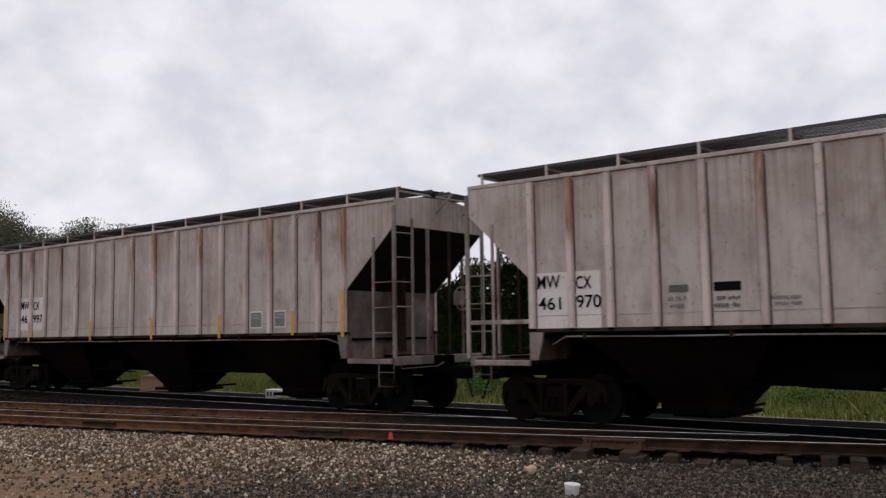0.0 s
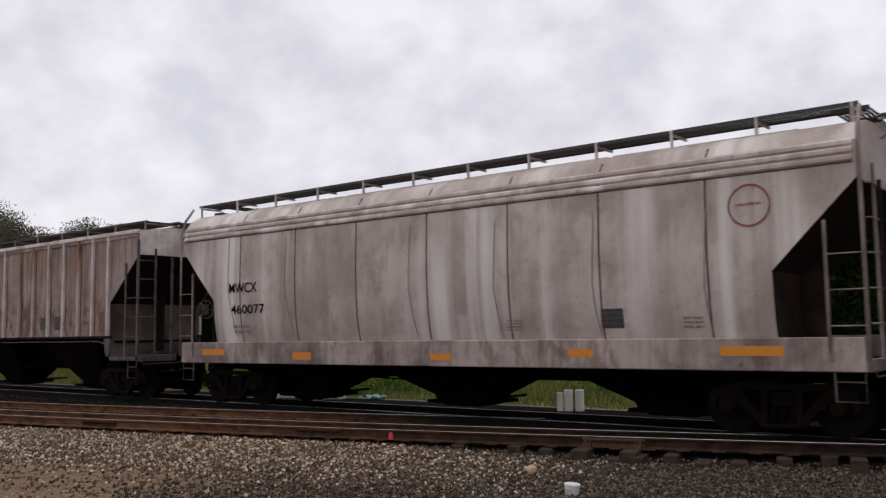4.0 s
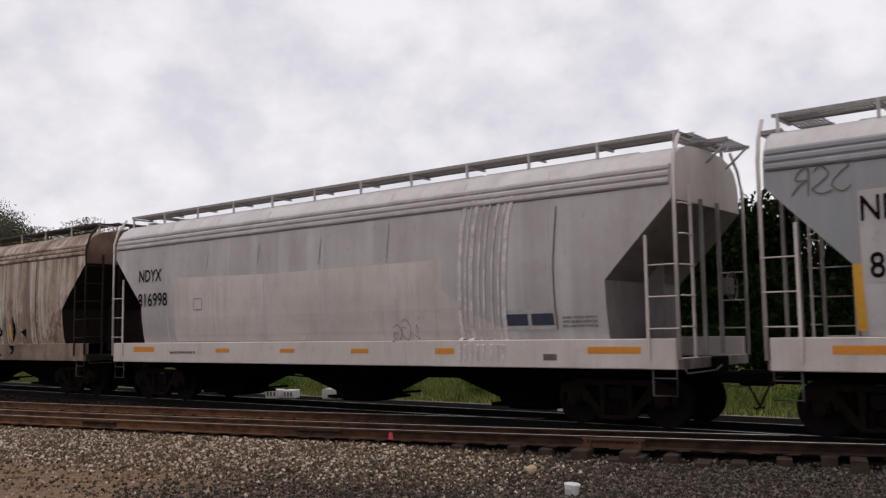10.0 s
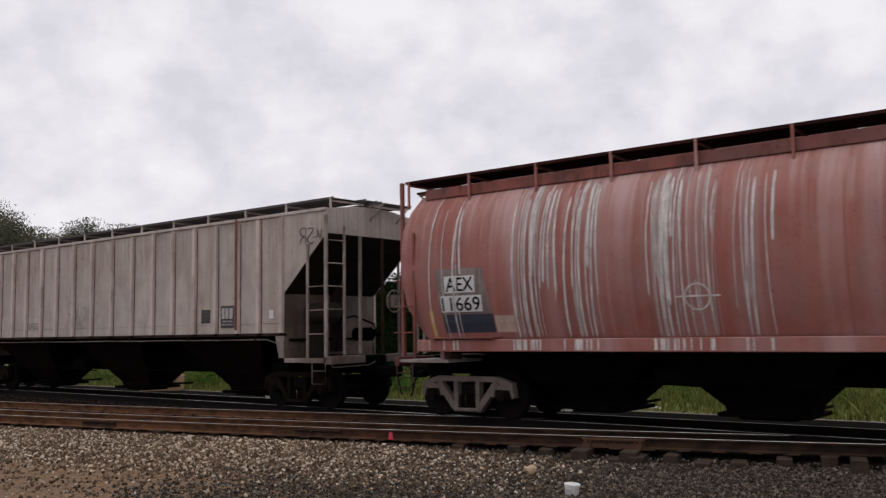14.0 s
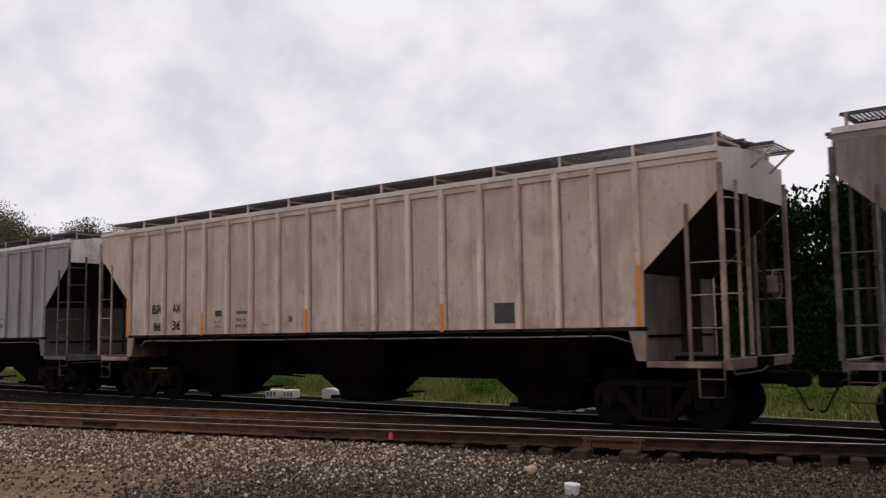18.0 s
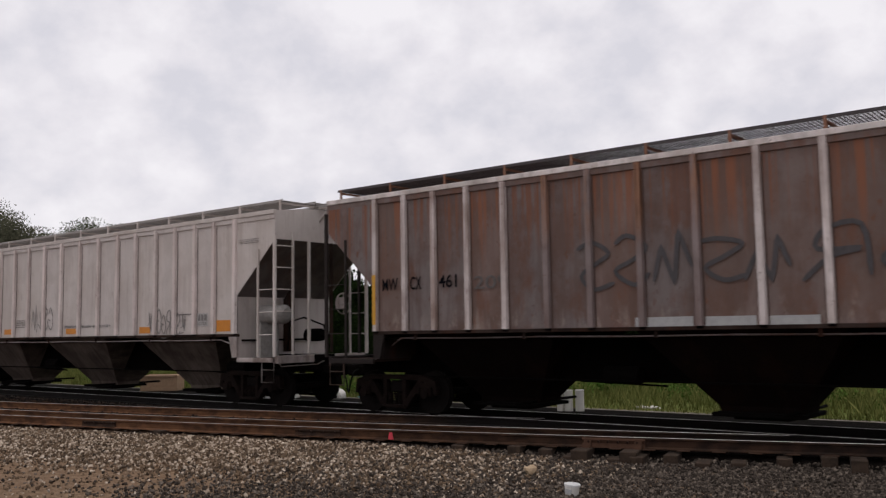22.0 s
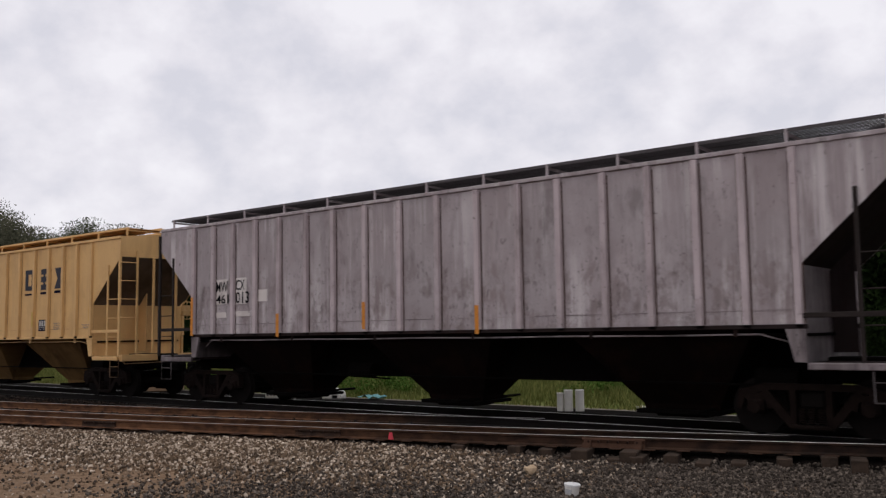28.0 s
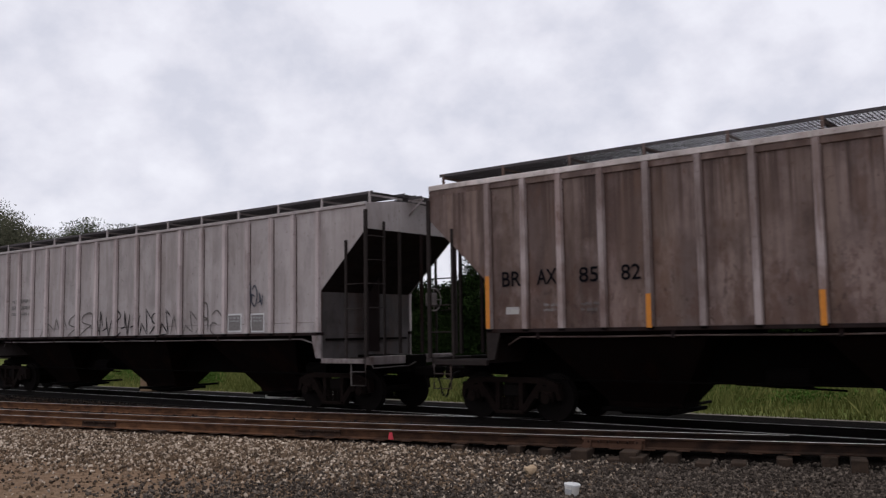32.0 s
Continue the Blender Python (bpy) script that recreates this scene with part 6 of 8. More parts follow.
placard(c484, 4.55, 4.96, 1.97, 2.32, "dark")
spot(c484, 6.66, 2.35, 0.08, RUST_BLOT, 0.004)
spot(c484, 6.77, 2.37, 0.08, RUST_BLOT, 0.004)
spot(c484, 6.72, 2.28, 0.08, RUST_BLOT, 0.004)
scrawl(c484, 1.09, 1.29, 2.08, 2.52, 1, BLACK_WORN, 5, 0.03)
# two-tone grey car with the large sprayed letters
fill(c964, [(-7.25, 3.81), (-5.63, 3.82), (-5.62, 2.47), (-7.23, 2.39)], P_ND2, "pale_patch", 0.003)
fill(c964, [(-3.74, 3.52), (1.48, 3.49), (1.44, 2.59), (-3.75, 2.65)], P_ND2, "pale_patch", 0.003)
fill(c964, [(-7.23, 2.39), (-3.75, 2.44), (-0.19, 2.54), (4.26, 2.73), (5.82, 2.79), (5.72, 1.6), (-7.22, 1.61)], P_ND2, "pale_patch", 0.0035)
fill(c964, [(6.67, 2.78), (7.42, 3.62), (7.98, 3.61), (8.53, 3.63), (8.42, 1.68), (6.62, 1.68)], P_ND2, "pale_patch", 0.003)
words(c964, "NDYX", -7.21, -6.05, 3.34, 3.72, BLACK)
words(c964, "816964", -7.12, -5.77, 2.47, 2.86, BLACK)
patch(c964, -7.72, -6.71, 1.34, 1.47, ORANGE, "reflective_tape")
patch(c964, -1.43, -0.94, 1.35, 1.47, ORANGE, "reflective_tape")
patch(c964, 1.54, 2.02, 1.32, 1.44, ORANGE, "reflective_tape", 0.018)
patch(c964, 4.3, 4.77, 1.37, 1.49, ORANGE, "reflective_tape", 0.018)
patch(c964, 6.88, 7.9, 1.34, 1.46, ORANGE, "reflective_tape")
patch(c964, -7.37, -7.15, 1.69, 2.7, YELLOW, "yellow_stripe")
placard(c964, 5.27, 5.55, 1.88, 2.14, "plain")
placard(c964, 5.59, 5.86, 1.88, 2.15, "plain")
bars(c964, 6.33, 7.05, 1.93, 2.19, 3, GREY_WORN)
placard(c964, 6.36, 6.77, 1.67, 1.81, "framed")
scrawl(c964, -6.0, -4.2, 1.93, 2.33, 7, BLACK, 3, 0.022)
scrawl(c964, -8.19, -7.32, 3.77, 4.33, 2, BLACK_WORN, 4, 0.025)
scrawl(c964, -6.89, -5.95, 1.54, 1.8, 4, BLACK, 6, 0.03)
words(c964, "PAST", -4.85, -3.85, 1.12, 1.43, BLACK_WORN)
words(c964, "LPS", -2.36, -1.56, 1.15, 1.45, GREEN_FADED)
words(c964, "HASE", -0.86, 0.10, 1.13, 1.44, GREEN_FADED)
bars(c964, -6.16, -4.75, 1.24, 1.36, 1, BLACK_WORN)
fill(c964, [(-3.78, 2.69), (-3.27, 2.81), (-2.78, 2.83), (-0.5, 2.66), (-0.58, 2.25), (-0.4, 2.03), (-0.23, 1.55), (-1.2, 1.52), (-2.68, 1.62), (-2.98, 1.53), (-3.29, 1.27), (-3.82, 1.56), (-3.66, 1.93)], GREEN_SPRAY, "green_outline", 0.006)
fill(c964, [(-3.73, 2.61), (-3.24, 2.76), (-3.12, 2.27), (-3.19, 2.04), (-3.04, 1.8), (-2.95, 1.59), (-3.35, 1.37), (-3.69, 1.58), (-3.56, 1.86)], BLACK, "black_letter", 0.01)
fill(c964, [(-3.15, 2.68), (-2.84, 2.74), (-2.38, 1.64), (-2.74, 1.71), (-2.97, 2.11)], BLACK, "black_letter", 0.01)
fill(c964, [(-2.66, 2.64), (-2.04, 2.66), (-1.84, 1.62), (-2.21, 1.62), (-2.29, 2.07), (-2.38, 1.64), (-2.49, 2.08)], BLACK, "black_letter", 0.01)
fill(c964, [(-1.93, 2.63), (-1.23, 2.63), (-1.19, 2.22), (-1.36, 2.05), (-1.13, 1.61), (-1.74, 1.59), (-1.83, 2.06)], BLACK, "black_letter", 0.01)
fill(c964, [(-1.18, 2.6), (-0.52, 2.57), (-0.64, 2.17), (-0.9, 2.21), (-0.96, 1.94), (-0.4, 2.01), (-0.2, 1.58), (-1.05, 1.59), (-1.14, 2.16)], BLACK, "black_letter", 0.01)
fill(c964, [(-3.2, 2.34), (-2.9, 2.38), (-2.86, 2.05), (-3.16, 2.0)], BLACK, "black_letter", 0.011)
fill(c964, [(-2.5, 2.12), (-2.12, 2.16), (-2.06, 1.92), (-2.46, 1.88)], BLACK, "black_letter", 0.011)
stroke(c964, [(-2.84, 2.74), (-2.38, 1.64)], 0.028, GREEN_PALE, "green_highlight")
stroke(c964, [(-3.3, 2.75), (-3.18, 2.27)], 0.028, GREEN_PALE, "green_highlight")
stroke(c964, [(-1.99, 2.64), (-1.79, 1.59)], 0.028, GREEN_PALE, "green_highlight")
stroke(c964, [(-1.26, 2.63), (-1.1, 1.61)], 0.028, GREEN_PALE, "green_highlight")
stroke(c964, [(-1.69, 2.26), (-1.44, 2.14), (-1.63, 2.19), (-1.24, 2.33)], 0.028, GREEN_PALE, "green_highlight")
stroke(c964, [(-1.72, 2.0), (-1.42, 1.92), (-1.56, 1.81)], 0.028, GREEN_PALE, "green_highlight")
stroke(c964, [(-1.65, 1.61), (-1.53, 1.75), (-1.43, 1.61)], 0.028, GREEN_PALE, "green_highlight")
stroke(c964, [(-2.37, 2.31), (-2.28, 2.53), (-2.17, 2.3)], 0.028, GREEN_PALE, "green_highlight")
stroke(c964, [(-1.0, 2.37), (-0.89, 2.46), (-0.82, 2.28)], 0.028, GREEN_PALE, "green_highlight")
fill(c964, [(0.12, 2.65), (0.65, 2.84), (0.79, 2.7), (1.35, 2.85), (1.42, 2.69), (1.9, 2.89), (2.33, 2.55), (2.65, 2.82), (3.05, 2.88), (3.43, 2.73), (3.71, 2.89), (4.07, 2.65), (4.4, 2.28), (4.34, 2.06), (4.96, 1.78), (5.44, 1.77), (5.4, 1.52), (5.08, 1.23), (4.68, 1.47), (4.18, 1.66), (3.73, 1.58), (3.52, 1.22), (3.14, 1.21), (2.86, 1.3), (2.25, 1.16), (1.51, 1.2), (0.83, 1.14), (0.62, 1.44), (-0.04, 1.48), (-0.2, 1.71), (-0.11, 2.05), (0.11, 2.18)], NAVY, "dark_blue_outline", 0.006)
fill(c964, [(0.35, 2.64), (0.65, 2.7), (1.12, 1.8), (0.95, 1.68), (0.09, 1.69), (0.11, 2.02), (0.53, 2.09)], SILVER_SPRAY, "grey_letter", 0.01)
fill(c964, [(0.96, 2.64), (1.32, 2.76), (1.57, 2.48), (1.97, 2.81), (2.3, 2.5), (2.7, 2.77), (3.05, 2.8), (3.38, 2.64), (3.49, 2.4), (3.44, 2.15), (3.06, 2.19), (2.83, 2.41), (2.52, 2.35), (2.45, 1.97), (2.63, 1.68), (0.97, 1.66)], SILVER_SPRAY, "grey_letter", 0.01)
fill(c964, [(2.62, 2.01), (3.49, 2.13), (3.58, 1.85), (3.46, 1.67), (2.63, 1.66), (2.49, 1.82)], SILVER_SPRAY, "grey_letter", 0.011)
fill(c964, [(3.49, 2.68), (3.72, 2.83), (4.09, 2.58), (4.31, 2.28), (4.28, 2.1), (4.14, 2.06), (4.54, 1.79), (5.36, 1.73), (5.34, 1.56), (5.07, 1.33), (3.93, 1.89), (3.73, 1.67), (3.45, 1.62), (3.6, 2.08)], SILVER_SPRAY, "grey_letter", 0.011)
fill(c964, [(0.88, 1.6), (1.11, 1.6), (1.16, 1.3), (0.98, 1.32)], PALE, "grey_letter", 0.011)
fill(c964, [(1.62, 1.59), (2.06, 1.53), (2.36, 1.28), (2.15, 1.28)], PALE, "grey_letter", 0.011)
fill(c964, [(3.02, 1.58), (3.22, 1.58), (3.13, 1.32), (3.01, 1.35)], PALE, "grey_letter", 0.011)
fill(c964, [(3.41, 1.58), (3.68, 1.58), (3.48, 1.29), (3.34, 1.3)], PALE, "grey_letter", 0.011)
fill(c964, [(0.67, 2.63), (0.79, 2.67), (1.3, 1.84), (1.12, 1.8)], NAVY, "dark_blue_shade", 0.014)
fill(c964, [(1.47, 1.99), (1.55, 2.39), (1.68, 2.43), (1.65, 1.91)], NAVY, "dark_blue_shade", 0.014)
fill(c964, [(1.95, 2.45), (2.11, 2.38), (2.28, 2.07), (1.98, 1.96)], NAVY, "dark_blue_shade", 0.014)
fill(c964, [(2.47, 2.25), (2.78, 2.42), (3.02, 2.25), (3.03, 2.14), (2.55, 2.0)], NAVY, "dark_blue_shade", 0.014)
fill(c964, [(2.47, 1.82), (3.11, 1.95), (3.12, 1.72), (2.58, 1.66)], NAVY, "dark_blue_shade", 0.014)
fill(c964, [(3.82, 2.41), (3.95, 2.4), (4.01, 2.29), (3.91, 2.17)], NAVY, "dark_blue_shade", 0.014)
fill(c964, [(3.43, 2.69), (3.66, 2.51), (3.6, 2.12), (3.48, 2.08), (3.49, 2.45)], NAVY, "dark_blue_shade", 0.014)
fill(c964, [(3.93, 1.86), (4.53, 1.64), (4.26, 1.57), (3.83, 1.71)], NAVY, "dark_blue_shade", 0.014)
fill(c964, [(3.47, 1.94), (3.56, 1.8), (3.43, 1.6), (3.31, 1.6)], NAVY, "dark_blue_shade", 0.014)
spot(c964, -0.15, 2.52, 0.12, BLUE, 0.005)
spot(c964, -0.2, 2.26, 0.06, BLUE, 0.005)
spot(c964, 0.11, 2.18, 0.22, BLUE, 0.005)
spot(c964, 4.69, 2.09, 0.3, BLUE, 0.005)
spot(c964, 4.98, 2.45, 0.12, BLUE, 0.005)
spot(c964, 5.06, 2.24, 0.07, BLUE, 0.005)
spot(c964, 0.45, 1.32, 0.11, BLUE, 0.005)
spot(c964, 4.49, 1.33, 0.08, BLUE, 0.005)
fill(c964, [(3.68, 1.53), (3.93, 1.66), (4.28, 1.5), (4.2, 1.33), (3.85, 1.31)], BLUE, "blue_shade", 0.008)
fill(c964, [(1.18, 1.28), (2.05, 1.24), (1.94, 1.15), (1.29, 1.15)], BLUE, "blue_shade", 0.008)
fill(c964, [(2.46, 1.28), (2.86, 1.28), (2.77, 1.16), (2.5, 1.16)], BLUE, "blue_shade", 0.008)
stroke(c964, [(2.39, 2.55), (2.67, 2.8), (3.05, 2.86), (3.43, 2.7)], 0.05, NAVY, "dark_blue_line")
# pale grey round car
words(c998, "NDYX", -7.39, -6.33, 3.29, 3.62, BLACK)
words(c998, "816998", -7.43, -6.05, 2.6, 2.97, BLACK)
fill(c998, [(-5.85, 3.34), (-1.78, 3.25), (3.53, 3.26), (3.52, 2.64), (4.31, 2.11), (5.05, 1.81), (5.05, 1.61), (-5.76, 1.64)], P_GF, "pale_patch", 0.003)
placard(c998, 5.01, 6.28, 1.78, 2.18, "double")
bars(c998, 6.37, 7.11, 1.8, 2.04, 3, GREY_WORN)
stroke(c998, [(6.32, 4.1), (6.23, 2.98), (6.24, 1.77)], 0.03, BLACK_WORN, "drip_line")
stroke(c998, [(-4.26, 3.96), (-4.33, 3.44)], 0.02, GREY_WORN, "drip_line")
stroke(c998, [(-2.22, 4.03), (-2.29, 3.47)], 0.02, GREY_WORN, "drip_line")
stroke(c998, [(-0.04, 4.0), (-0.11, 3.32)], 0.02, GREY_WORN, "drip_line")
stroke(c998, [(2.09, 4.15), (2.01, 3.28)], 0.02, GREY_WORN, "drip_line")
patch(c998, -7.6, -6.61, 1.35, 1.49, ORANGE, "reflective_tape")
patch(c998, -3.9, -3.35, 1.34, 1.44, ORANGE, "reflective_tape")
patch(c998, -1.44, -0.92, 1.34, 1.43, ORANGE, "reflective_tape")
patch(c998, 0.93, 1.47, 1.33, 1.43, ORANGE, "reflective_tape")
patch(c998, 3.35, 3.85, 1.32, 1.44, ORANGE, "reflective_tape")
patch(c998, 6.92, 7.98, 1.34, 1.46, ORANGE, "reflective_tape")
patch(c998, 5.97, 6.27, 1.21, 1.33, BLACK_WORN, "dark_bar")
bars(c998, -5.88, -4.75, 1.27, 1.39, 1, BLACK_WORN)
placard(c998, -4.88, -4.52, 2.45, 2.74, "frame")
scrawl(c998, 2.1, 2.89, 1.57, 2.05, 2, GREY_WORN, 9, 0.02)
stroke(c998, [(4.25, 4.62), (4.09, 3.91), (4.02, 3.1), (3.98, 2.07), (3.99, 1.17)], 0.1, DUST, "dust_streak")
stroke(c998, [(4.41, 4.61), (4.25, 3.9), (4.17, 3.1), (4.14, 2.07), (4.14, 1.17)], 0.045, DUST, "dust_streak")
stroke(c998, [(4.54, 4.59), (4.38, 3.89), (4.3, 3.09), (4.26, 2.07), (4.27, 1.17)], 0.1, DUST, "dust_streak")
stroke(c998, [(4.72, 4.57), (4.56, 3.87), (4.49, 3.08), (4.45, 2.06), (4.45, 1.17)], 0.045, DUST, "dust_streak")
stroke(c998, [(4.86, 4.56), (4.7, 3.86), (4.63, 3.07), (4.59, 2.06), (4.59, 1.17)], 0.045, DUST, "dust_streak")
stroke(c998, [(5.06, 4.54), (4.9, 3.84), (4.82, 3.06), (4.78, 2.05), (4.78, 1.18)], 0.045, DUST, "dust_streak")
stroke(c998, [(5.22, 4.52), (5.06, 3.83), (4.98, 3.05), (4.94, 2.05), (4.94, 1.18)], 0.045, DUST, "dust_streak")
stroke(c998, [(5.34, 4.5), (5.18, 3.82), (5.11, 3.04), (5.06, 2.05), (5.06, 1.18)], 0.1, DUST, "dust_streak")
# brown stained round car with outlined letters
words(c241, "AEX", -7.03, -6.24, 3.0, 3.28, BLACK)
words(c241, "241338", -7.23, -6.01, 2.56, 2.86, BLACK)
patch(c241, -7.22, -6.04, 2.23, 2.44, WHITE_DULL, "pale_label")
patch(c241, -6.7, -6.06, 1.92, 2.21, WHITE_DULL, "pale_label")
patch(c241, -3.47, -1.97, 1.18, 1.51, WHITE_DULL, "pale_patch")
patch(c241, -7.89, -7.68, 1.79, 2.69, YELLOW, "yellow_stripe")
patch(c241, -4.31, -4.11, 1.84, 2.26, YELLOW, "yellow_stripe")
patch(c241, -1.23, -1.07, 1.82, 2.21, YELLOW, "yellow_stripe")
patch(c241, 1.59, 1.73, 1.73, 2.22, YELLOW, "yellow_stripe")
patch(c241, 4.3, 4.44, 1.74, 2.26, YELLOW, "yellow_stripe")
stroke(c241, [(-6.95, 2.48), (-6.12, 2.47), (-5.77, 2.07)], 0.036, BLACK, "black_outline")
stroke(c241, [(-5.63, 1.73), (-5.59, 2.46), (-4.52, 2.5), (-4.46, 1.88)], 0.036, BLACK, "black_outline")
stroke(c241, [(-4.32, 2.45), (-3.87, 2.51), (-3.2, 2.43), (-3.22, 2.01)], 0.036, BLACK, "black_outline")
stroke(c241, [(-3.2, 2.43), (-2.11, 2.5), (-1.84, 2.42), (-1.7, 1.98)], 0.036, BLACK, "black_outline")
stroke(c241, [(-1.46, 2.53), (-0.65, 2.42), (-0.54, 2.33)], 0.036, BLACK, "black_outline")
stroke(c241, [(-0.48, 2.37), (-0.48, 2.48), (0.2, 2.5), (0.31, 2.47)], 0.036, BLACK, "black_outline")
stroke(c241, [(0.31, 2.47), (0.48, 2.56), (1.16, 2.49), (2.05, 2.49)], 0.036, BLACK, "black_outline")
stroke(c241, [(-0.52, 1.86), (-0.46, 2.37)], 0.036, BLACK, "black_outline")
fill(c241, [(0.31, 2.47), (0.47, 2.42), (0.52, 1.93), (0.51, 1.59), (0.37, 1.59), (0.38, 2.02)], BLACK, "black_letter_edge", 0.008)
fill(c241, [(0.37, 1.54), (0.51, 1.54), (0.48, 1.17), (0.34, 1.17)], BLACK, "black_letter_edge", 0.008)
fill(c241, [(-0.58, 2.33), (-0.46, 2.4), (-0.49, 1.95), (-0.54, 1.72), (-0.87, 1.86), (-0.64, 1.95)], BLACK, "black_letter_edge", 0.008)
fill(c241, [(1.6, 1.8), (2.0, 1.94), (1.99, 1.73), (1.75, 1.73)], BLACK, "black_letter_edge", 0.008)
fill(c241, [(-5.88, 2.3), (-5.71, 2.07), (-5.66, 1.78), (-5.8, 1.96)], BLACK, "black_letter_edge", 0.008)
fill(c241, [(-4.46, 2.37), (-4.34, 2.36), (-4.38, 2.04), (-4.54, 1.72), (-4.6, 1.93)], BLACK, "black_letter_edge", 0.008)
fill(c241, [(-1.6, 2.22), (-1.47, 2.02), (-1.36, 1.59), (-1.49, 1.59)], BLACK, "black_letter_edge", 0.008)
fill(c241, [(1.59, 1.48), (1.89, 1.53), (1.93, 1.46), (1.63, 1.4)], BLACK, "black_letter_edge", 0.008)
fill(c241, [(3.48, 2.13), (3.71, 2.15), (3.84, 2.03), (3.77, 1.87), (3.5, 1.84)], BLACK, "black_letter_edge", 0.008)
fill(c241, [(4.55, 2.54), (4.72, 2.27), (4.77, 2.0), (4.6, 1.75), (4.42, 1.64), (4.55, 1.92), (4.57, 2.23)], BLACK, "black_letter_edge", 0.008)
fill(c241, [(1.74, 1.49), (2.3, 1.53), (2.54, 1.21), (2.18, 1.38), (1.76, 1.4)], BLACK, "black_letter_edge", 0.008)
fill(c241, [(4.43, 1.54), (4.82, 1.54), (4.77, 1.31), (4.46, 1.22), (4.68, 1.38)], BLACK, "black_letter_edge", 0.008)
fill(c241, [(3.42, 1.56), (3.52, 1.54), (4.01, 1.2), (3.42, 1.2), (3.47, 1.35)], BLACK, "black_letter_edge", 0.008)
fill(c241, [(5.06, 2.0), (5.47, 2.09), (5.41, 1.78), (5.26, 1.89)], BLACK, "black_letter_edge", 0.008)
fill(c241, [(2.5, 2.4), (2.56, 2.11), (2.25, 1.68), (1.75, 1.69), (2.21, 1.88)], BLACK, "black_letter_edge", 0.008)
fill(c241, [(3.54, 2.08), (3.69, 2.09), (3.72, 1.98), (3.56, 1.89)], P_AEX, "letter_hole", 0.012)
stroke(c241, [(-1.3, 4.6), (-1.55, 3.88), (-1.63, 2.51), (-1.57, 1.62), (-1.61, 1.17)], 0.04, DUST, "dust_streak")
stroke(c241, [(-1.18, 4.59), (-1.44, 3.87), (-1.52, 2.51), (-1.46, 1.61), (-1.5, 1.17)], 0.04, DUST, "dust_streak")
stroke(c241, [(-1.05, 4.58), (-1.3, 3.86), (-1.38, 2.5), (-1.32, 1.61), (-1.36, 1.17)], 0.09, DUST, "dust_streak")
stroke(c241, [(-0.91, 4.56), (-1.16, 3.84), (-1.24, 2.5), (-1.19, 1.61), (-1.23, 1.18)], 0.04, DUST, "dust_streak")
stroke(c241, [(-0.75, 4.54), (-1.0, 3.83), (-1.08, 2.49), (-1.03, 1.61), (-1.07, 1.18)], 0.04, DUST, "dust_streak")
stroke(c241, [(-5.67, 2.56), (-4.44, 2.56), (-3.14, 2.49)], 0.036, BLACK, "black_outline")
scrawl(c241, -3.89, -2.87, 1.65, 2.14, 3, BLACK_WORN, 11, 0.03)
# faded red barrel car
fill(c116, [(-8.26, 3.05), (-7.04, 3.04), (-6.89, 2.13), (-8.18, 2.12)], P_NAHX, "grey_patch", 0.004)
patch(c116, -8.02, -7.25, 2.56, 2.9, WHITE_DECAL, "white_plate", lift=0.006)
patch(c116, -8.14, -7.1, 2.17, 2.5, WHITE_DECAL, "white_plate", lift=0.006)
words(c116, "AEX", -7.98, -7.28, 2.59, 2.87, BLACK)
words(c116, "11669", -8.11, -7.14, 2.19, 2.47, BLACK)
patch(c116, -8.14, -6.87, 1.75, 2.12, NAVY_DULL, "dark_blue_patch")
patch(c116, -6.84, -6.37, 1.75, 2.08, P_TAN, "pale_patch")
patch(c116, -8.49, -8.38, 1.65, 2.22, YELLOW, "yellow_stripe")
patch(c116, 1.45, 1.76, 2.25, 2.55, NAVY_DULL, "dark_square")
patch(c116, 1.45, 1.94, 1.77, 2.11, NAVY_DULL, "dark_square")
patch(c116, 7.24, 7.52, 2.05, 2.44, NAVY_DULL, "dark_square")
patch(c116, 7.64, 7.76, 1.91, 2.48, YELLOW, "yellow_stripe")
ring(c116, -2.61, 2.3, 0.22, 0.03, DUST)
stroke(c116, [(-3.03, 2.31), (-2.2, 2.31)], 0.03, DUST, "sprayed_line")
stroke(c116, [(-2.62, 2.59), (-2.6, 2.02)], 0.03, DUST, "sprayed_line")
rnd = random.Random(77)
for a, b, n in ((-8.6, -7.6, 5), (-6.4, -5.6, 16), (-5.6, -4.4, 18), (-3.5, -2.2, 24), (-2.2, -1.2, 7), (0.6, 1.3, 6), (1.9, 2.3, 3), (4.0, 5.2, 10), (5.6, 6.6, 5)):
    for i in range(n):
        x, top, low = rnd.uniform(a, b), rnd.uniform(4.2, 4.7), 1.64 if rnd.random() < 0.55 else rnd.uniform(2.0, 3.4)
        lean = rnd.uniform(-0.05, 0.10)
        stroke(c116, [(x + lean, top), (x + 0.4 * lean + rnd.uniform(-0.02, 0.02), (top + low) / 2), (x, low)], rnd.choice((0.012, 0.018, 0.03, 0.045)), DUST, "dust_streak")
        if low < 1.7:
            patch(c116, x - 0.02, x + rnd.uniform(0.0, 0.03), 1.40, 1.60, DUST, "dust_streak")
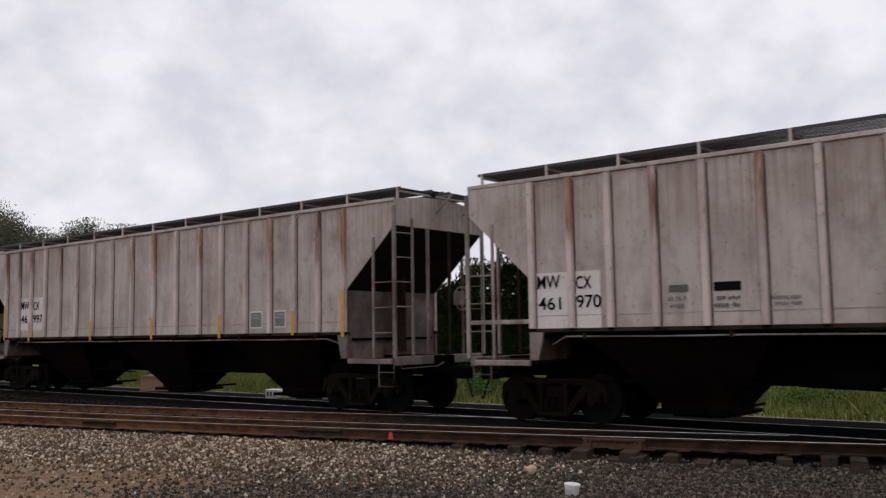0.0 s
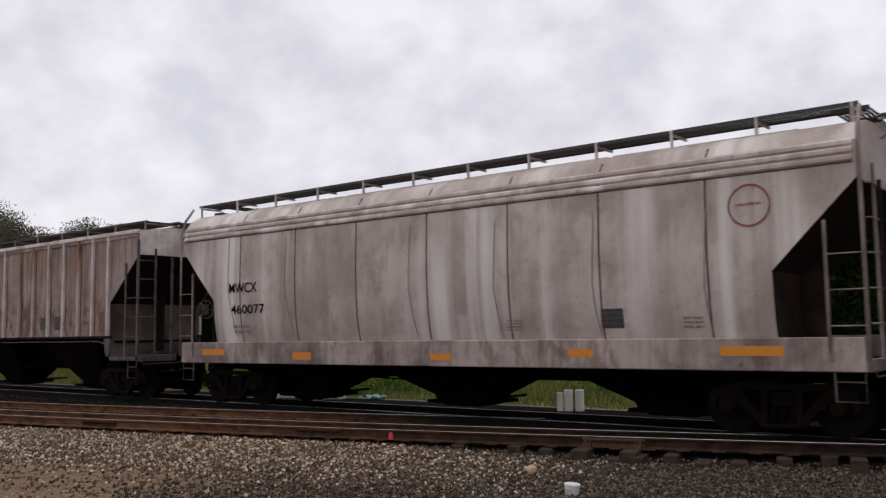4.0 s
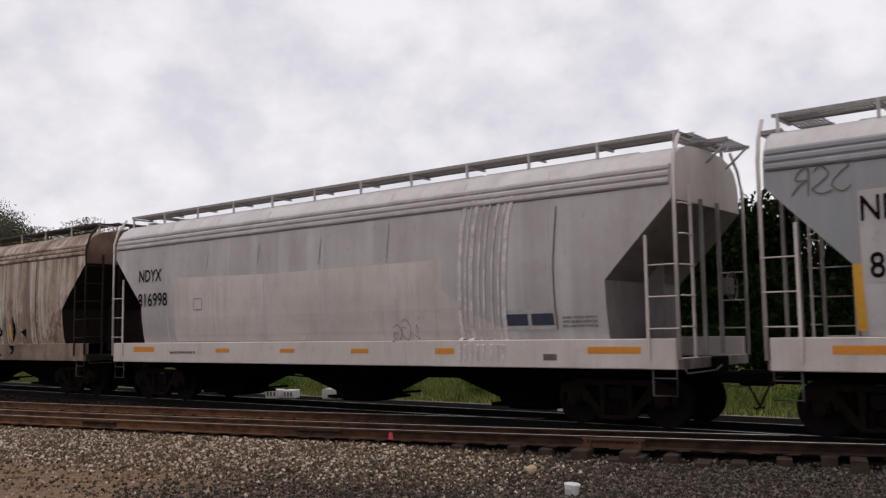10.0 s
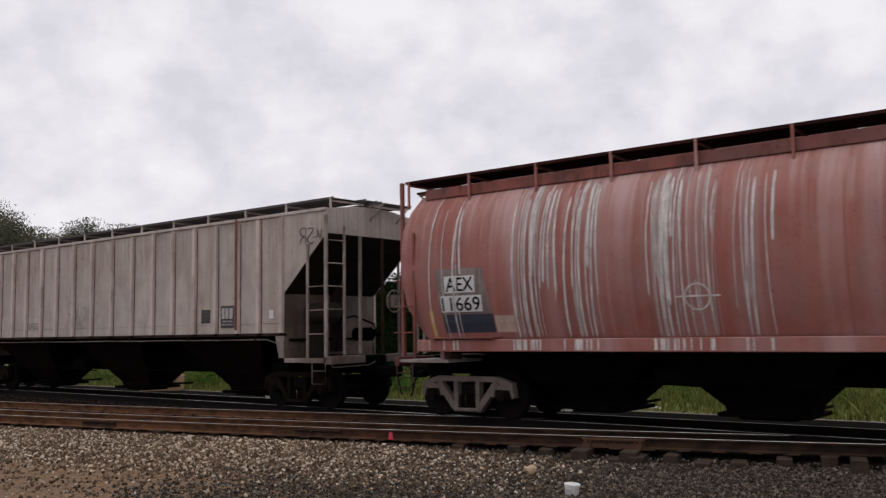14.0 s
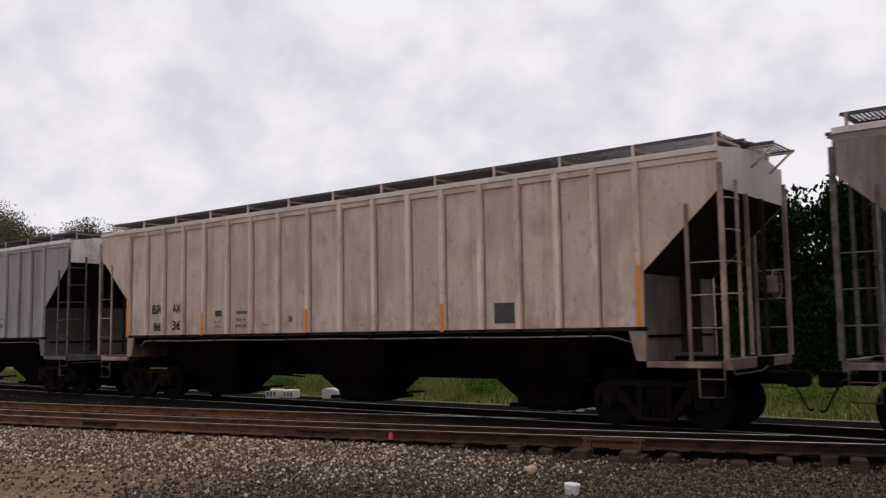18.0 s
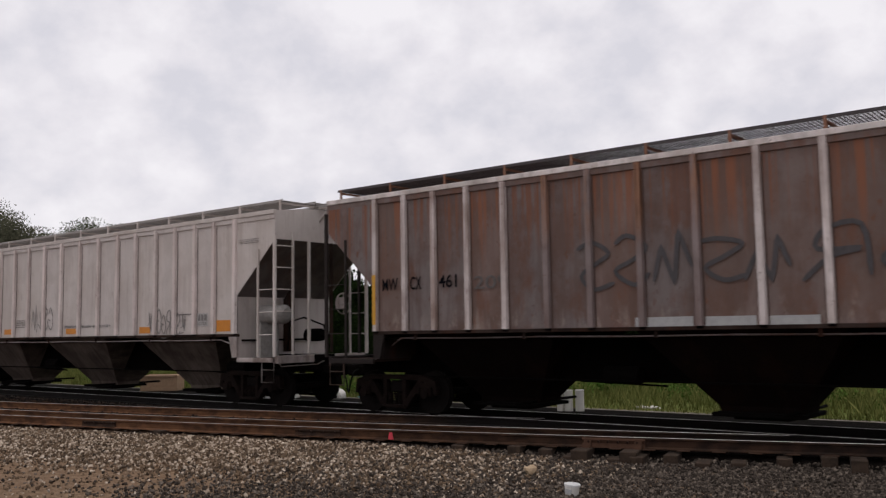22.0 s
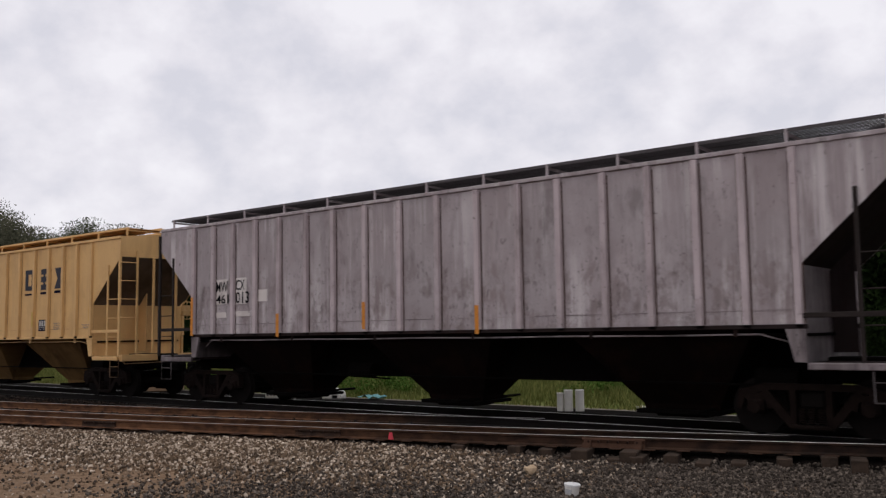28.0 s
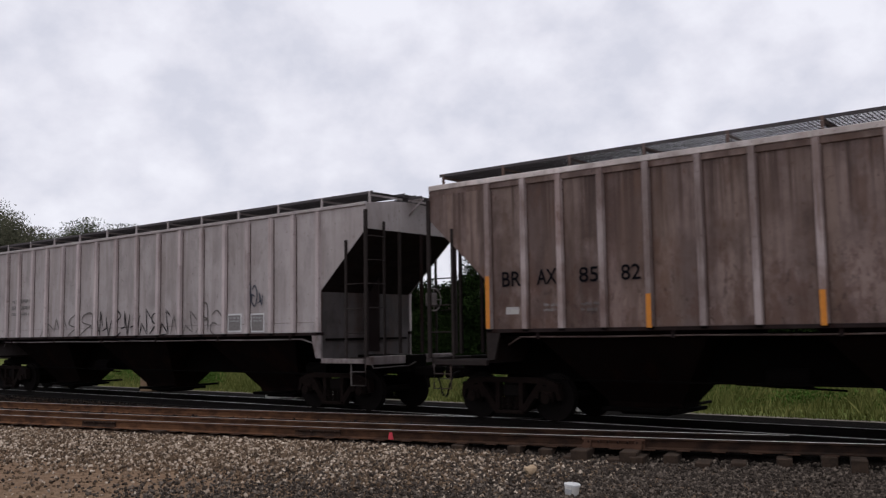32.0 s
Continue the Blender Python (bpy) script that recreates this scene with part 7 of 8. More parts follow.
# off-white car with one red rib
words(c978, "MW", -7.73, -7.24, 2.42, 2.69, BLACK)
words(c978, "CX", -6.88, -6.45, 2.42, 2.68, BLACK)
words(c978, "461", -7.74, -7.23, 2.08, 2.33, BLACK)
words(c978, "978", -6.88, -6.39, 2.09, 2.34, BLACK)
placard(c978, 4.77, 5.15, 2.09, 2.44, "dark")
placard(c978, 5.59, 6.11, 1.95, 2.52, "lined")
patch(c978, 7.46, 7.62, 2.16, 2.37, WHITE_DECAL, "pale_label")
bars(c978, -4.12, -3.42, 2.03, 2.27, 3, GREY_WORN)
scrawl(c978, -1.96, -0.85, 1.98, 2.8, 3, GREY_WORN, 12, 0.02)
scrawl(c978, 8.55, 9.35, 3.81, 4.25, 2, BLACK_WORN, 13, 0.03)
tape(c978, 6.22, 1.89, 4.7, RED_RIB)
# sooty grey car
words(cNAH, "NA", -7.52, -7.15, 2.64, 2.91, BLACK_WORN)
words(cNAH, "HX", -6.77, -6.48, 2.68, 2.91, BLACK_WORN)
words(cNAH, "51", -5.05, -4.67, 2.64, 2.89, BLACK_WORN)
words(cNAH, "87", -4.13, -3.72, 2.64, 2.92, BLACK_WORN)
scrawl(cNAH, -6.21, -5.34, 1.78, 2.43, 3, BLUE_DULL, 14, 0.035)
scrawl(cNAH, 2.48, 6.24, 1.88, 2.67, 7, RED_SPRAY, 15, 0.06)
spot(cNAH, -5.58, 3.21, 0.15, RUST_BLOT, 0.004)
spot(cNAH, -5.64, 2.93, 0.12, RUST_BLOT, 0.004)
spot(cNAH, -5.97, 3.59, 0.08, RUST_BLOT, 0.004)
spot(cNAH, -3.13, 2.68, 0.08, RUST_BLOT, 0.004)
spot(cNAH, -3.1, 2.51, 0.06, RUST_BLOT, 0.004)
# pale tan car
words(c863, "BR", -6.75, -6.3, 2.39, 2.63, BLACK)
words(c863, "AX", -5.89, -5.52, 2.4, 2.64, BLACK)
words(c863, "86", -6.74, -6.36, 1.92, 2.15, BLACK)
words(c863, "36", -5.9, -5.5, 1.94, 2.19, BLACK)
tape(c863, -7.85, 1.76, 2.86, ORANGE)
tape(c863, -4.52, 1.78, 2.37, ORANGE)
tape(c863, -0.51, 1.81, 2.36, ORANGE)
tape(c863, 3.46, 1.77, 2.35, ORANGE)
tape(c863, 7.97, 1.82, 2.89, ORANGE)
patch(c863, -3.19, -2.76, 2.3, 2.38, BLACK_WORN, "dark_bar")
patch(c863, -4.05, -3.78, 2.26, 2.41, NAVY_DULL, "blue_square")
bars(c863, -4.07, -3.78, 1.92, 2.17, 2, GREY_WORN)
bars(c863, -3.21, -2.78, 1.92, 2.22, 2, BLACK_WORN)
patch(c863, -1.25, -1.1, 2.06, 2.2, BLACK_WORN, "dark_square")
placard(c863, 4.78, 5.26, 1.92, 2.32, "plain")
bars(c863, -2.17, -1.97, 1.96, 2.05, 1, BLACK_WORN)
bars(c863, -9.2, -8.46, 4.04, 4.22, 3, GREY_WORN)
# blue grey car
words(c270, "MW", -5.98, -5.51, 3.23, 3.53, BLACK)
words(c270, "CX", -5.0, -4.66, 3.22, 3.5, BLACK)
words(c270, "462", -6.05, -5.5, 2.64, 2.92, BLACK)
words(c270, "270", -5.15, -4.58, 2.65, 2.92, BLACK)
tape(c270, -7.99, 1.84, 2.95, YELLOW)
tape(c270, -4.45, 1.8, 2.39, YELLOW)
tape(c270, 0.08, 1.81, 2.33, YELLOW)
tape(c270, 4.47, 1.83, 2.38, YELLOW)
placard(c270, 4.68, 5.22, 2.15, 2.45, "lined")
bars(c270, 1.87, 2.18, 3.13, 3.18, 1, BLACK_WORN)
# rust brown car
words(c209, "MW", -7.73, -7.28, 2.68, 2.94, BLACK)
words(c209, "CX", -6.93, -6.62, 2.67, 2.95, BLACK)
words(c209, "461", -6.15, -5.68, 2.68, 2.95, BLACK)
words(c209, "209", -5.25, -4.41, 2.61, 2.88, BLACK_WORN)
tape(c209, -7.93, 1.95, 3.03, YELLOW)
tape(c209, 7.83, 1.83, 2.96, YELLOW)
patch(c209, 2.66, 3.23, 1.75, 1.9, ORANGE, "orange_patch")
placard(c209, 6.38, 6.86, 2.06, 2.36, "paned")
scrawl(c209, -2.87, -0.65, 2.44, 3.44, 2, SLATE_SPRAY, 16, 0.08)
scrawl(c209, -0.49, 1.01, 2.37, 3.25, 1, SLATE_SPRAY, 17, 0.08)
scrawl(c209, 1.16, 5.78, 2.45, 3.35, 3, SLATE_SPRAY, 18, 0.08)
patch(c209, -1.73, -0.66, 1.79, 1.97, PALE, "bare_strip")
patch(c209, -0.58, 0.41, 1.78, 1.96, PALE, "bare_strip")
patch(c209, 0.48, 1.4, 1.78, 1.95, PALE, "bare_strip")
patch(c209, 4.42, 5.11, 1.77, 1.92, PALE, "bare_strip")
patch(c209, 5.24, 6.02, 1.77, 1.91, PALE, "bare_strip")
# clean white car
words(c158, "GF", -6.86, -6.36, 2.83, 3.07, BLACK)
words(c158, "SX", -5.95, -5.48, 2.84, 3.08, BLACK)
words(c158, "63", -6.84, -6.4, 2.46, 2.71, BLACK)
words(c158, "158", -6.06, -5.39, 2.46, 2.72, BLACK)
words(c158, "LD", -6.82, -6.67, 2.266, 2.350, BLACK_WORN, False)
words(c158, "LMT", -6.61, -6.38, 2.266, 2.350, BLACK_WORN, False)
words(c158, "LT", -6.82, -6.63, 2.131, 2.215, BLACK_WORN, False)
words(c158, "WT", -6.57, -6.38, 2.131, 2.215, BLACK_WORN, False)
words(c158, "202800", -6.02, -5.59, 2.266, 2.350, BLACK_WORN, False)
words(c158, "LB", -5.54, -5.40, 2.266, 2.350, BLACK_WORN, False)
words(c158, "60200", -6.02, -5.62, 2.131, 2.215, BLACK_WORN, False)
words(c158, "LB", -5.56, -5.40, 2.131, 2.215, BLACK_WORN, False)
bars(c158, -5.17, -4.79, 2.14, 2.34, 2, GREY_WORN)
placard(c158, -5.21, -4.84, 2.44, 2.68, "frame")
patch(c158, -7.89, -7.32, 1.95, 2.18, ORANGE, "orange_patch")
patch(c158, -4.23, -3.67, 1.91, 2.08, ORANGE, "orange_patch")
patch(c158, -0.25, 0.34, 1.88, 2.05, ORANGE, "orange_patch")
patch(c158, 3.72, 4.25, 1.86, 2.04, ORANGE, "orange_patch")
patch(c158, 7.18, 7.76, 1.87, 2.16, ORANGE, "orange_patch")
bars(c158, -3.39, -2.67, 2.1, 2.38, 4, BLACK_WORN)
bars(c158, 5.42, 6.09, 2.3, 2.37, 1, BLACK_WORN)
placard(c158, 6.39, 6.83, 2.02, 2.36, "lined_grey")
scrawl(c158, 4.13, 5.89, 1.75, 2.51, 5, GREY_WORN, 19, 0.03)
scrawl(c158, -2.36, -1.01, 1.9, 2.84, 3, GREY_WORN, 20, 0.03)
bars(c158, -0.34, 2.24, 2.03, 2.16, 1, GREY_WORN)
bars(c158, 8.14, 8.88, 4.04, 4.17, 3, GREY_WORN)
# lilac grey car
words(c467, "MW", -6.0, -5.41, 2.83, 3.11, BLACK)
words(c467, "CX", -5.1, -4.54, 2.83, 3.1, BLACK)
words(c467, "46", -5.93, -5.39, 2.48, 2.78, BLACK)
words(c467, "24", -5.04, -4.59, 2.48, 2.75, BLACK)
words(c467, "67", -4.14, -3.69, 2.47, 2.76, BLACK)
patch(c467, -7.64, -7.19, 2.28, 2.57, ORANGE, "orange_patch")
patch(c467, -2.35, -1.78, 1.9, 2.05, ORANGE, "orange_patch")
patch(c467, 0.91, 1.4, 1.89, 2.05, ORANGE, "orange_patch")
patch(c467, 2.96, 3.51, 1.88, 2.03, ORANGE, "orange_patch")
patch(c467, 5.75, 6.31, 1.87, 2.06, ORANGE, "orange_patch")
patch(c467, 7.43, 7.98, 1.98, 2.22, ORANGE, "orange_patch")
placard(c467, 4.83, 5.37, 2.07, 2.38, "lined")
patch(c467, 4.79, 5.41, 1.74, 1.87, WHITE_DECAL, "pale_label")
patch(c467, -6.8, -6.37, 2.38, 2.47, BLACK, "dark_bar")
patch(c467, 7.48, 7.89, 1.93, 1.98, BLACK_WORN, "dark_bar")
# faded pink car
placard(cPNK, 5.51, 5.99, 2.07, 2.45, "double")
patch(cPNK, 4.63, 5.17, 2.05, 2.46, GREENISH, "green_grey_patch")
patch(cPNK, 6.45, 6.73, 2.63, 3.27, GREENISH, "green_grey_patch")
patch(cPNK, 4.66, 5.3, 3.6, 4.3, P_PINK2, "darker_patch")
patch(cPNK, 5.45, 6.15, 3.62, 4.33, P_PINK2, "darker_patch")
patch(cPNK, 3.72, 4.4, 3.65, 4.28, P_PINK2, "darker_patch")
patch(cPNK, 2.84, 3.5, 3.69, 4.33, P_PINK2, "darker_patch")
patch(cPNK, 1.86, 2.61, 3.69, 4.33, P_PINK2, "darker_patch")
patch(cPNK, 6.9, 7.04, 3.64, 4.25, RED_SPRAY, "red_patch", lift=0.05)
bars(cPNK, -7.28, -5.4, 2.68, 2.96, 1, GREY_WORN)
bars(cPNK, -5.1, -4.68, 2.11, 2.7, 4, GREY_WORN)
# purple grey car
patch(c013, -7.03, -6.42, 2.56, 3.2, PATCH_WHITE, "white_patch")
patch(c013, -6.19, -5.65, 2.55, 3.21, PATCH_WHITE, "white_patch")
words(c013, "MW", -6.97, -6.51, 2.88, 3.14, BLACK)
words(c013, "CX", -6.13, -5.79, 2.9, 3.16, BLACK)
words(c013, "461", -6.99, -6.49, 2.58, 2.81, BLACK)
words(c013, "013", -6.16, -5.65, 2.57, 2.86, BLACK)
patch(c013, -6.98, -6.45, 2.22, 2.36, PATCH_WHITE, "white_patch")
patch(c013, -6.23, -5.52, 2.24, 2.37, PATCH_WHITE, "white_patch")
patch(c013, -5.26, -4.87, 2.59, 2.88, PATCH_WHITE, "white_patch")
tape(c013, -7.95, 1.77, 2.78, ORANGE)
tape(c013, -4.62, 1.72, 2.27, ORANGE)
tape(c013, -1.66, 1.86, 2.46, ORANGE)
tape(c013, 1.37, 1.72, 2.29, ORANGE)
# tan yellow car
emblem(cTAN, 3.82, 4.38, 3.32, 3.99, 0)
emblem(cTAN, 4.84, 5.27, 3.31, 3.98, 1)
emblem(cTAN, 5.69, 6.23, 3.32, 3.97, 2)
patch(cTAN, 3.81, 4.36, 3.16, 3.22, NAVY, "emblem_bar")
patch(cTAN, 4.82, 5.25, 3.17, 3.24, NAVY, "emblem_bar")
patch(cTAN, 5.68, 6.21, 3.18, 3.26, NAVY, "emblem_bar")
patch(cTAN, -6.82, -6.34, 3.28, 3.39, BLACK_WORN, "mark_bar")
patch(cTAN, -5.9, -5.45, 3.26, 3.37, BLACK_WORN, "mark_bar")
words(cTAN, "24", -6.82, -6.36, 2.64, 2.93, BLACK)
words(cTAN, "99", -5.9, -5.45, 2.66, 2.94, BLACK)
words(cTAN, "78", -4.97, -4.55, 2.67, 2.95, BLACK)
tape(cTAN, -4.51, 1.97, 2.5, YELLOW_PALE)
tape(cTAN, -1.58, 1.95, 2.45, YELLOW_PALE)
tape(cTAN, 1.52, 1.97, 2.47, YELLOW_PALE)
tape(cTAN, 4.22, 2.14, 2.62, YELLOW_PALE)
patch(cTAN, 7.74, 7.88, 2.73, 3.27, RUST_BLOT, "brown_stripe")
patch(cTAN, 7.71, 7.85, 2.24, 2.72, YELLOW, "yellow_stripe")
placard(cTAN, 4.77, 5.3, 2.0, 2.36, "navy")
bars(cTAN, 5.71, 6.17, 2.02, 2.25, 4, GREY_WORN)
words(cTAN, "LD", -6.80, -6.66, 2.222, 2.300, BLACK_WORN, False)
words(cTAN, "LMT", -6.61, -6.40, 2.222, 2.300, BLACK_WORN, False)
words(cTAN, "LT", -6.80, -6.63, 2.097, 2.175, BLACK_WORN, False)
words(cTAN, "WT", -6.57, -6.40, 2.097, 2.175, BLACK_WORN, False)
bars(cTAN, -5.91, -5.44, 2.07, 2.28, 2, BLACK_WORN)
placard(cTAN, -3.95, -3.67, 2.99, 3.27, "frame")
bars(cTAN, -7.58, -7.18, 2.03, 2.18, 2, GREY_WORN)
bars(cTAN, -1.09, -0.76, 2.05, 2.27, 2, GREY_WORN)
bars(cTAN, 7.39, 7.79, 2.04, 2.18, 2, GREY_WORN)
# grimy brown car
words(c858, "BR", -7.57, -7.13, 2.63, 2.92, BLACK)
words(c858, "AX", -6.76, -6.32, 2.64, 2.93, BLACK)
words(c858, "85", -5.86, -5.46, 2.64, 2.92, BLACK)
words(c858, "82", -5.02, -4.64, 2.64, 2.92, BLACK)
tape(c858, -8.04, 1.82, 2.85, ORANGE)
tape(c858, -4.72, 1.79, 2.38, ORANGE)
tape(c858, -1.63, 1.78, 2.33, ORANGE)
tape(c858, 1.56, 1.8, 2.37, ORANGE)
tape(c858, 4.53, 1.8, 2.36, ORANGE)
tape(c858, 7.76, 1.84, 2.88, ORANGE)
placard(c858, 4.71, 5.2, 1.95, 2.28, "paned")
patch(c858, 5.59, 5.76, 2.06, 2.25, WHITE_DULL, "pale_label")
bars(c858, -6.69, -6.35, 2.1, 2.29, 2, GREY_WORN)
bars(c858, -5.84, -5.46, 2.08, 2.29, 2, BLACK_WORN)
patch(c858, -7.53, -7.23, 2.09, 2.23, WHITE_DULL, "pale_label")
# dull grey car at the tail
scrawl(cEND, -4.85, -1.67, 1.73, 2.5, 3, BLACK_WORN, 22, 0.035)
scrawl(cEND, -1.68, 2.16, 1.7, 2.55, 5, BLACK, 23, 0.035)
scrawl(cEND, 2.16, 4.47, 1.68, 2.6, 3, BLACK_WORN, 24, 0.035)
scrawl(cEND, 5.31, 5.99, 2.42, 2.99, 2, NAVY_DULL, 25, 0.035)
placard(cEND, 4.47, 5.02, 1.85, 2.31, "framed")
placard(cEND, 5.48, 5.99, 1.84, 2.3, "framed")
bars(cEND, -6.79, -5.45, 2.43, 3.08, 3, GREY_WORN)

# ---- plants behind the track ----
def leaf_quads(centres, count, spread, size, rnd):
    """Leaves scattered round centres: corner points and faces."""
    c = np.repeat(np.array(centres), count, axis=0)
    n = len(c)
    d = np.clip(rnd.normal(size=(n, 3)), -1.7, 1.7) * np.array(spread)
    p = c + d
    a = rnd.normal(size=(n, 3))
    a /= np.linalg.norm(a, axis=1)[:, None]
    b = np.cross(a, rnd.normal(size=(n, 3)))
    b /= np.linalg.norm(b, axis=1)[:, None]
    s = rnd.uniform(0.6, 1.4, (n, 1)) * size
    v = np.stack([p - a * s, p + b * s * 0.45, p + a * s, p - b * s * 0.45], 1).reshape(-1, 3)
    f = np.arange(4 * n).reshape(-1, 4)
    return v, f


def leaf_material(name, dark, light):
    m, nt, b = graph(name)
    geo = nt.nodes.new("ShaderNodeNewGeometry")
    col = mixed(nt, geo.outputs["Random Per Island"], dark, light)
    tc = nt.nodes.new("ShaderNodeTexCoord")
    col = mixed(nt, noise_fac(nt, tc.outputs["Object"], (0.6, 0.6, 0.6), 4, 0.5, 0.35, 0.65), col, dark, 0.6)
    nt.links.new(col, b.inputs["Base Color"])
    b.inputs["Roughness"].default_value = 1.0
    b.inputs["Specular IOR Level"].default_value = 0.0
    return m


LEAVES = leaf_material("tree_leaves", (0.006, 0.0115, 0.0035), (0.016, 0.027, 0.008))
# Far leaves: paler and greyer, with distance haze mixed into the colour
LEAVES_FAR = leaf_material("hazy_far_tree_leaves", (0.065, 0.068, 0.046), (0.165, 0.16, 0.112))
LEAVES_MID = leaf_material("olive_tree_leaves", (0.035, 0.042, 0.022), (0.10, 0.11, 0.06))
BUSH_LEAVES = leaf_material("bush_leaves", (0.03, 0.065, 0.012), (0.11, 0.19, 0.04))
BLADES = leaf_material("grass_blades", (0.07, 0.088, 0.022), (0.27, 0.265, 0.095))
TREES = {}


def tree_meshes(variant):
    """Trunk with limbs and a ragged crown for a tree one unit high."""
    if variant in TREES:
        return TREES[variant]
    rnd = np.random.default_rng(40 + variant)
    bm = bmesh.new()
    tips = []
    pts = [(0, 0, 0), (0.01, 0.01, 0.2), (0.0, 0.02, 0.42), (0.02, 0.0, 0.7)]
    for (a, b), r in zip(zip(pts, pts[1:]), (0.03, 0.024, 0.016)):
        add_tube(bm, [a, b], r, 7)
    for i in range(15):
        z = rnd.uniform(0.12, 0.68)
        q = rnd.uniform(0, math.tau)
        reach = rnd.uniform(0.15, 0.36) * (1.1 - 0.6 * abs(z - 0.4))
        end = (math.cos(q) * reach, math.sin(q) * reach, min(0.96, z + rnd.uniform(0.04, 0.26)))
        mid = (end[0] * 0.5, end[1] * 0.5, z + (end[2] - z) * 0.35)
        add_tube(bm, [(0, 0, z), mid, end], 0.008, 5)
        tips += [end, mid]
    tips += [(rnd.normal() * 0.12, rnd.normal() * 0.12, rnd.uniform(0.6, 0.95)) for _ in range(14)]
    tips += [(rnd.normal() * 0.17, rnd.normal() * 0.17, rnd.uniform(0.08, 0.55)) for _ in range(36)]
    wood = bpy.data.meshes.new("trunk")
    bm.to_mesh(wood)
    bm.free()
    v, f = leaf_quads(tips, *((270, (0.066, 0.066, 0.050), 0.0175) if variant < 4 else (820, (0.07, 0.07, 0.06), 0.0085)), rnd)
    crown = bpy.data.meshes.new("crown")
    crown.from_pydata(v.tolist(), [], f.tolist())
    TREES[variant] = (wood, crown)
    return TREES[variant]


def tree(x, y, height, spread, variant, turn, leaves, label):
    root = tagged(new("tree"), label, "tree", "trees behind the track")
    root.location, root.rotation_euler = (x, y, -0.46), (0, 0, turn)
    wood, crown = tree_meshes(variant)
    for name, me, mat in (("trunk", wood, BARK), ("crown", crown, leaves)):
        ob = obj(name, me, mat, root)
        ob.scale = (height * spread, height * spread, height)


def plant_trees():
    rnd = random.Random(9)
    for i in range(20):
        x = -46 + 2.35 * i + rnd.uniform(-0.5, 0.5)
        h = 5.0 + 0.5 * rnd.random() if x < -27.5 else 5.6 + 0.5 * rnd.random() if x < -24.5 else 6.8 + 0.5 * rnd.random() if x < -21.5 else 7.6 + 0.9 * rnd.random()
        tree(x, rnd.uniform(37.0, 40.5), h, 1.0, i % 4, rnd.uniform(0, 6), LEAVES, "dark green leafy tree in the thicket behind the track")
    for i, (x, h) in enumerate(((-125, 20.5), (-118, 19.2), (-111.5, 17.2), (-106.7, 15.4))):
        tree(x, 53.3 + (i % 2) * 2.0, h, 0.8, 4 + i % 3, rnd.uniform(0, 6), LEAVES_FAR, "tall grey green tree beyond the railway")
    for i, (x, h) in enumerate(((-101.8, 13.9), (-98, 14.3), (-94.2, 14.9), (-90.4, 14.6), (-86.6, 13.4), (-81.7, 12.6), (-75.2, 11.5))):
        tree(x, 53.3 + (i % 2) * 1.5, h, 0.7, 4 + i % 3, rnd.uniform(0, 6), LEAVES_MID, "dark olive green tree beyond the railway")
    for i in range(10):
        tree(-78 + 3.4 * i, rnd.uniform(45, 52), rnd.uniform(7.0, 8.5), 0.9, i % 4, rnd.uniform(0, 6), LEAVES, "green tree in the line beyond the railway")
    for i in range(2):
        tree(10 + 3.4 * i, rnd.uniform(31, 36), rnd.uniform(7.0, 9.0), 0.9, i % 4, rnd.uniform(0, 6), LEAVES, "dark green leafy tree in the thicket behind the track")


plant_trees()


def bush(x, y, w, h, seed):
    rnd = np.random.default_rng(seed)
    cs = [(rnd.normal() * w * 0.25, rnd.normal() * w * 0.2, h * rnd.uniform(0.15, 0.85)) for _ in range(16)]
    v, f = leaf_quads(cs, 130 if h > 1.5 else 80, (w * 0.1, w * 0.1, h * 0.12), 0.06 if h > 1.5 else 0.045, rnd)
    v[:, 2] = np.maximum(v[:, 2], 0.0)
    me = bpy.data.meshes.new("bush")
    me.from_pydata(v.tolist(), [], f.tolist())
    tall = h > 1.5
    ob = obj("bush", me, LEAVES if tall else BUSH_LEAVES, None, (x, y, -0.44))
    tagged(ob, "dark green shrub at the foot of the thicket" if tall else "bright green leafy weed bush on the verge", "bush", "shrubs of the thicket" if tall else "weeds on the verge")


for i in range(26):
    bush(-40.5 + 1.63 * i, 34.3 + (i * 7 % 5) * 0.35, 3.4, 2.4 + 0.5 * (i % 3), 50 + i)
for i, (x, y, w, h) in enumerate(((-23.0, 23.7, 2.6, 0.95), (-21.4, 24.1, 2.2, 0.8), (-32.1, 23.9, 2.4, 0.85), (-27.5, 24.4, 1.8, 0.6), (-18.4, 25.1, 2.2, 0.7),
                                  (-11.1, 26.5, 3.0, 0.95), (-8.0, 25.6, 2.4, 0.75), (-14.5, 27.0, 2.8, 0.8), (-39.3, 24.4, 2.6, 0.9), (-5.3, 26.0, 2.4, 0.8))):
    bush(x, y, w, h, i)


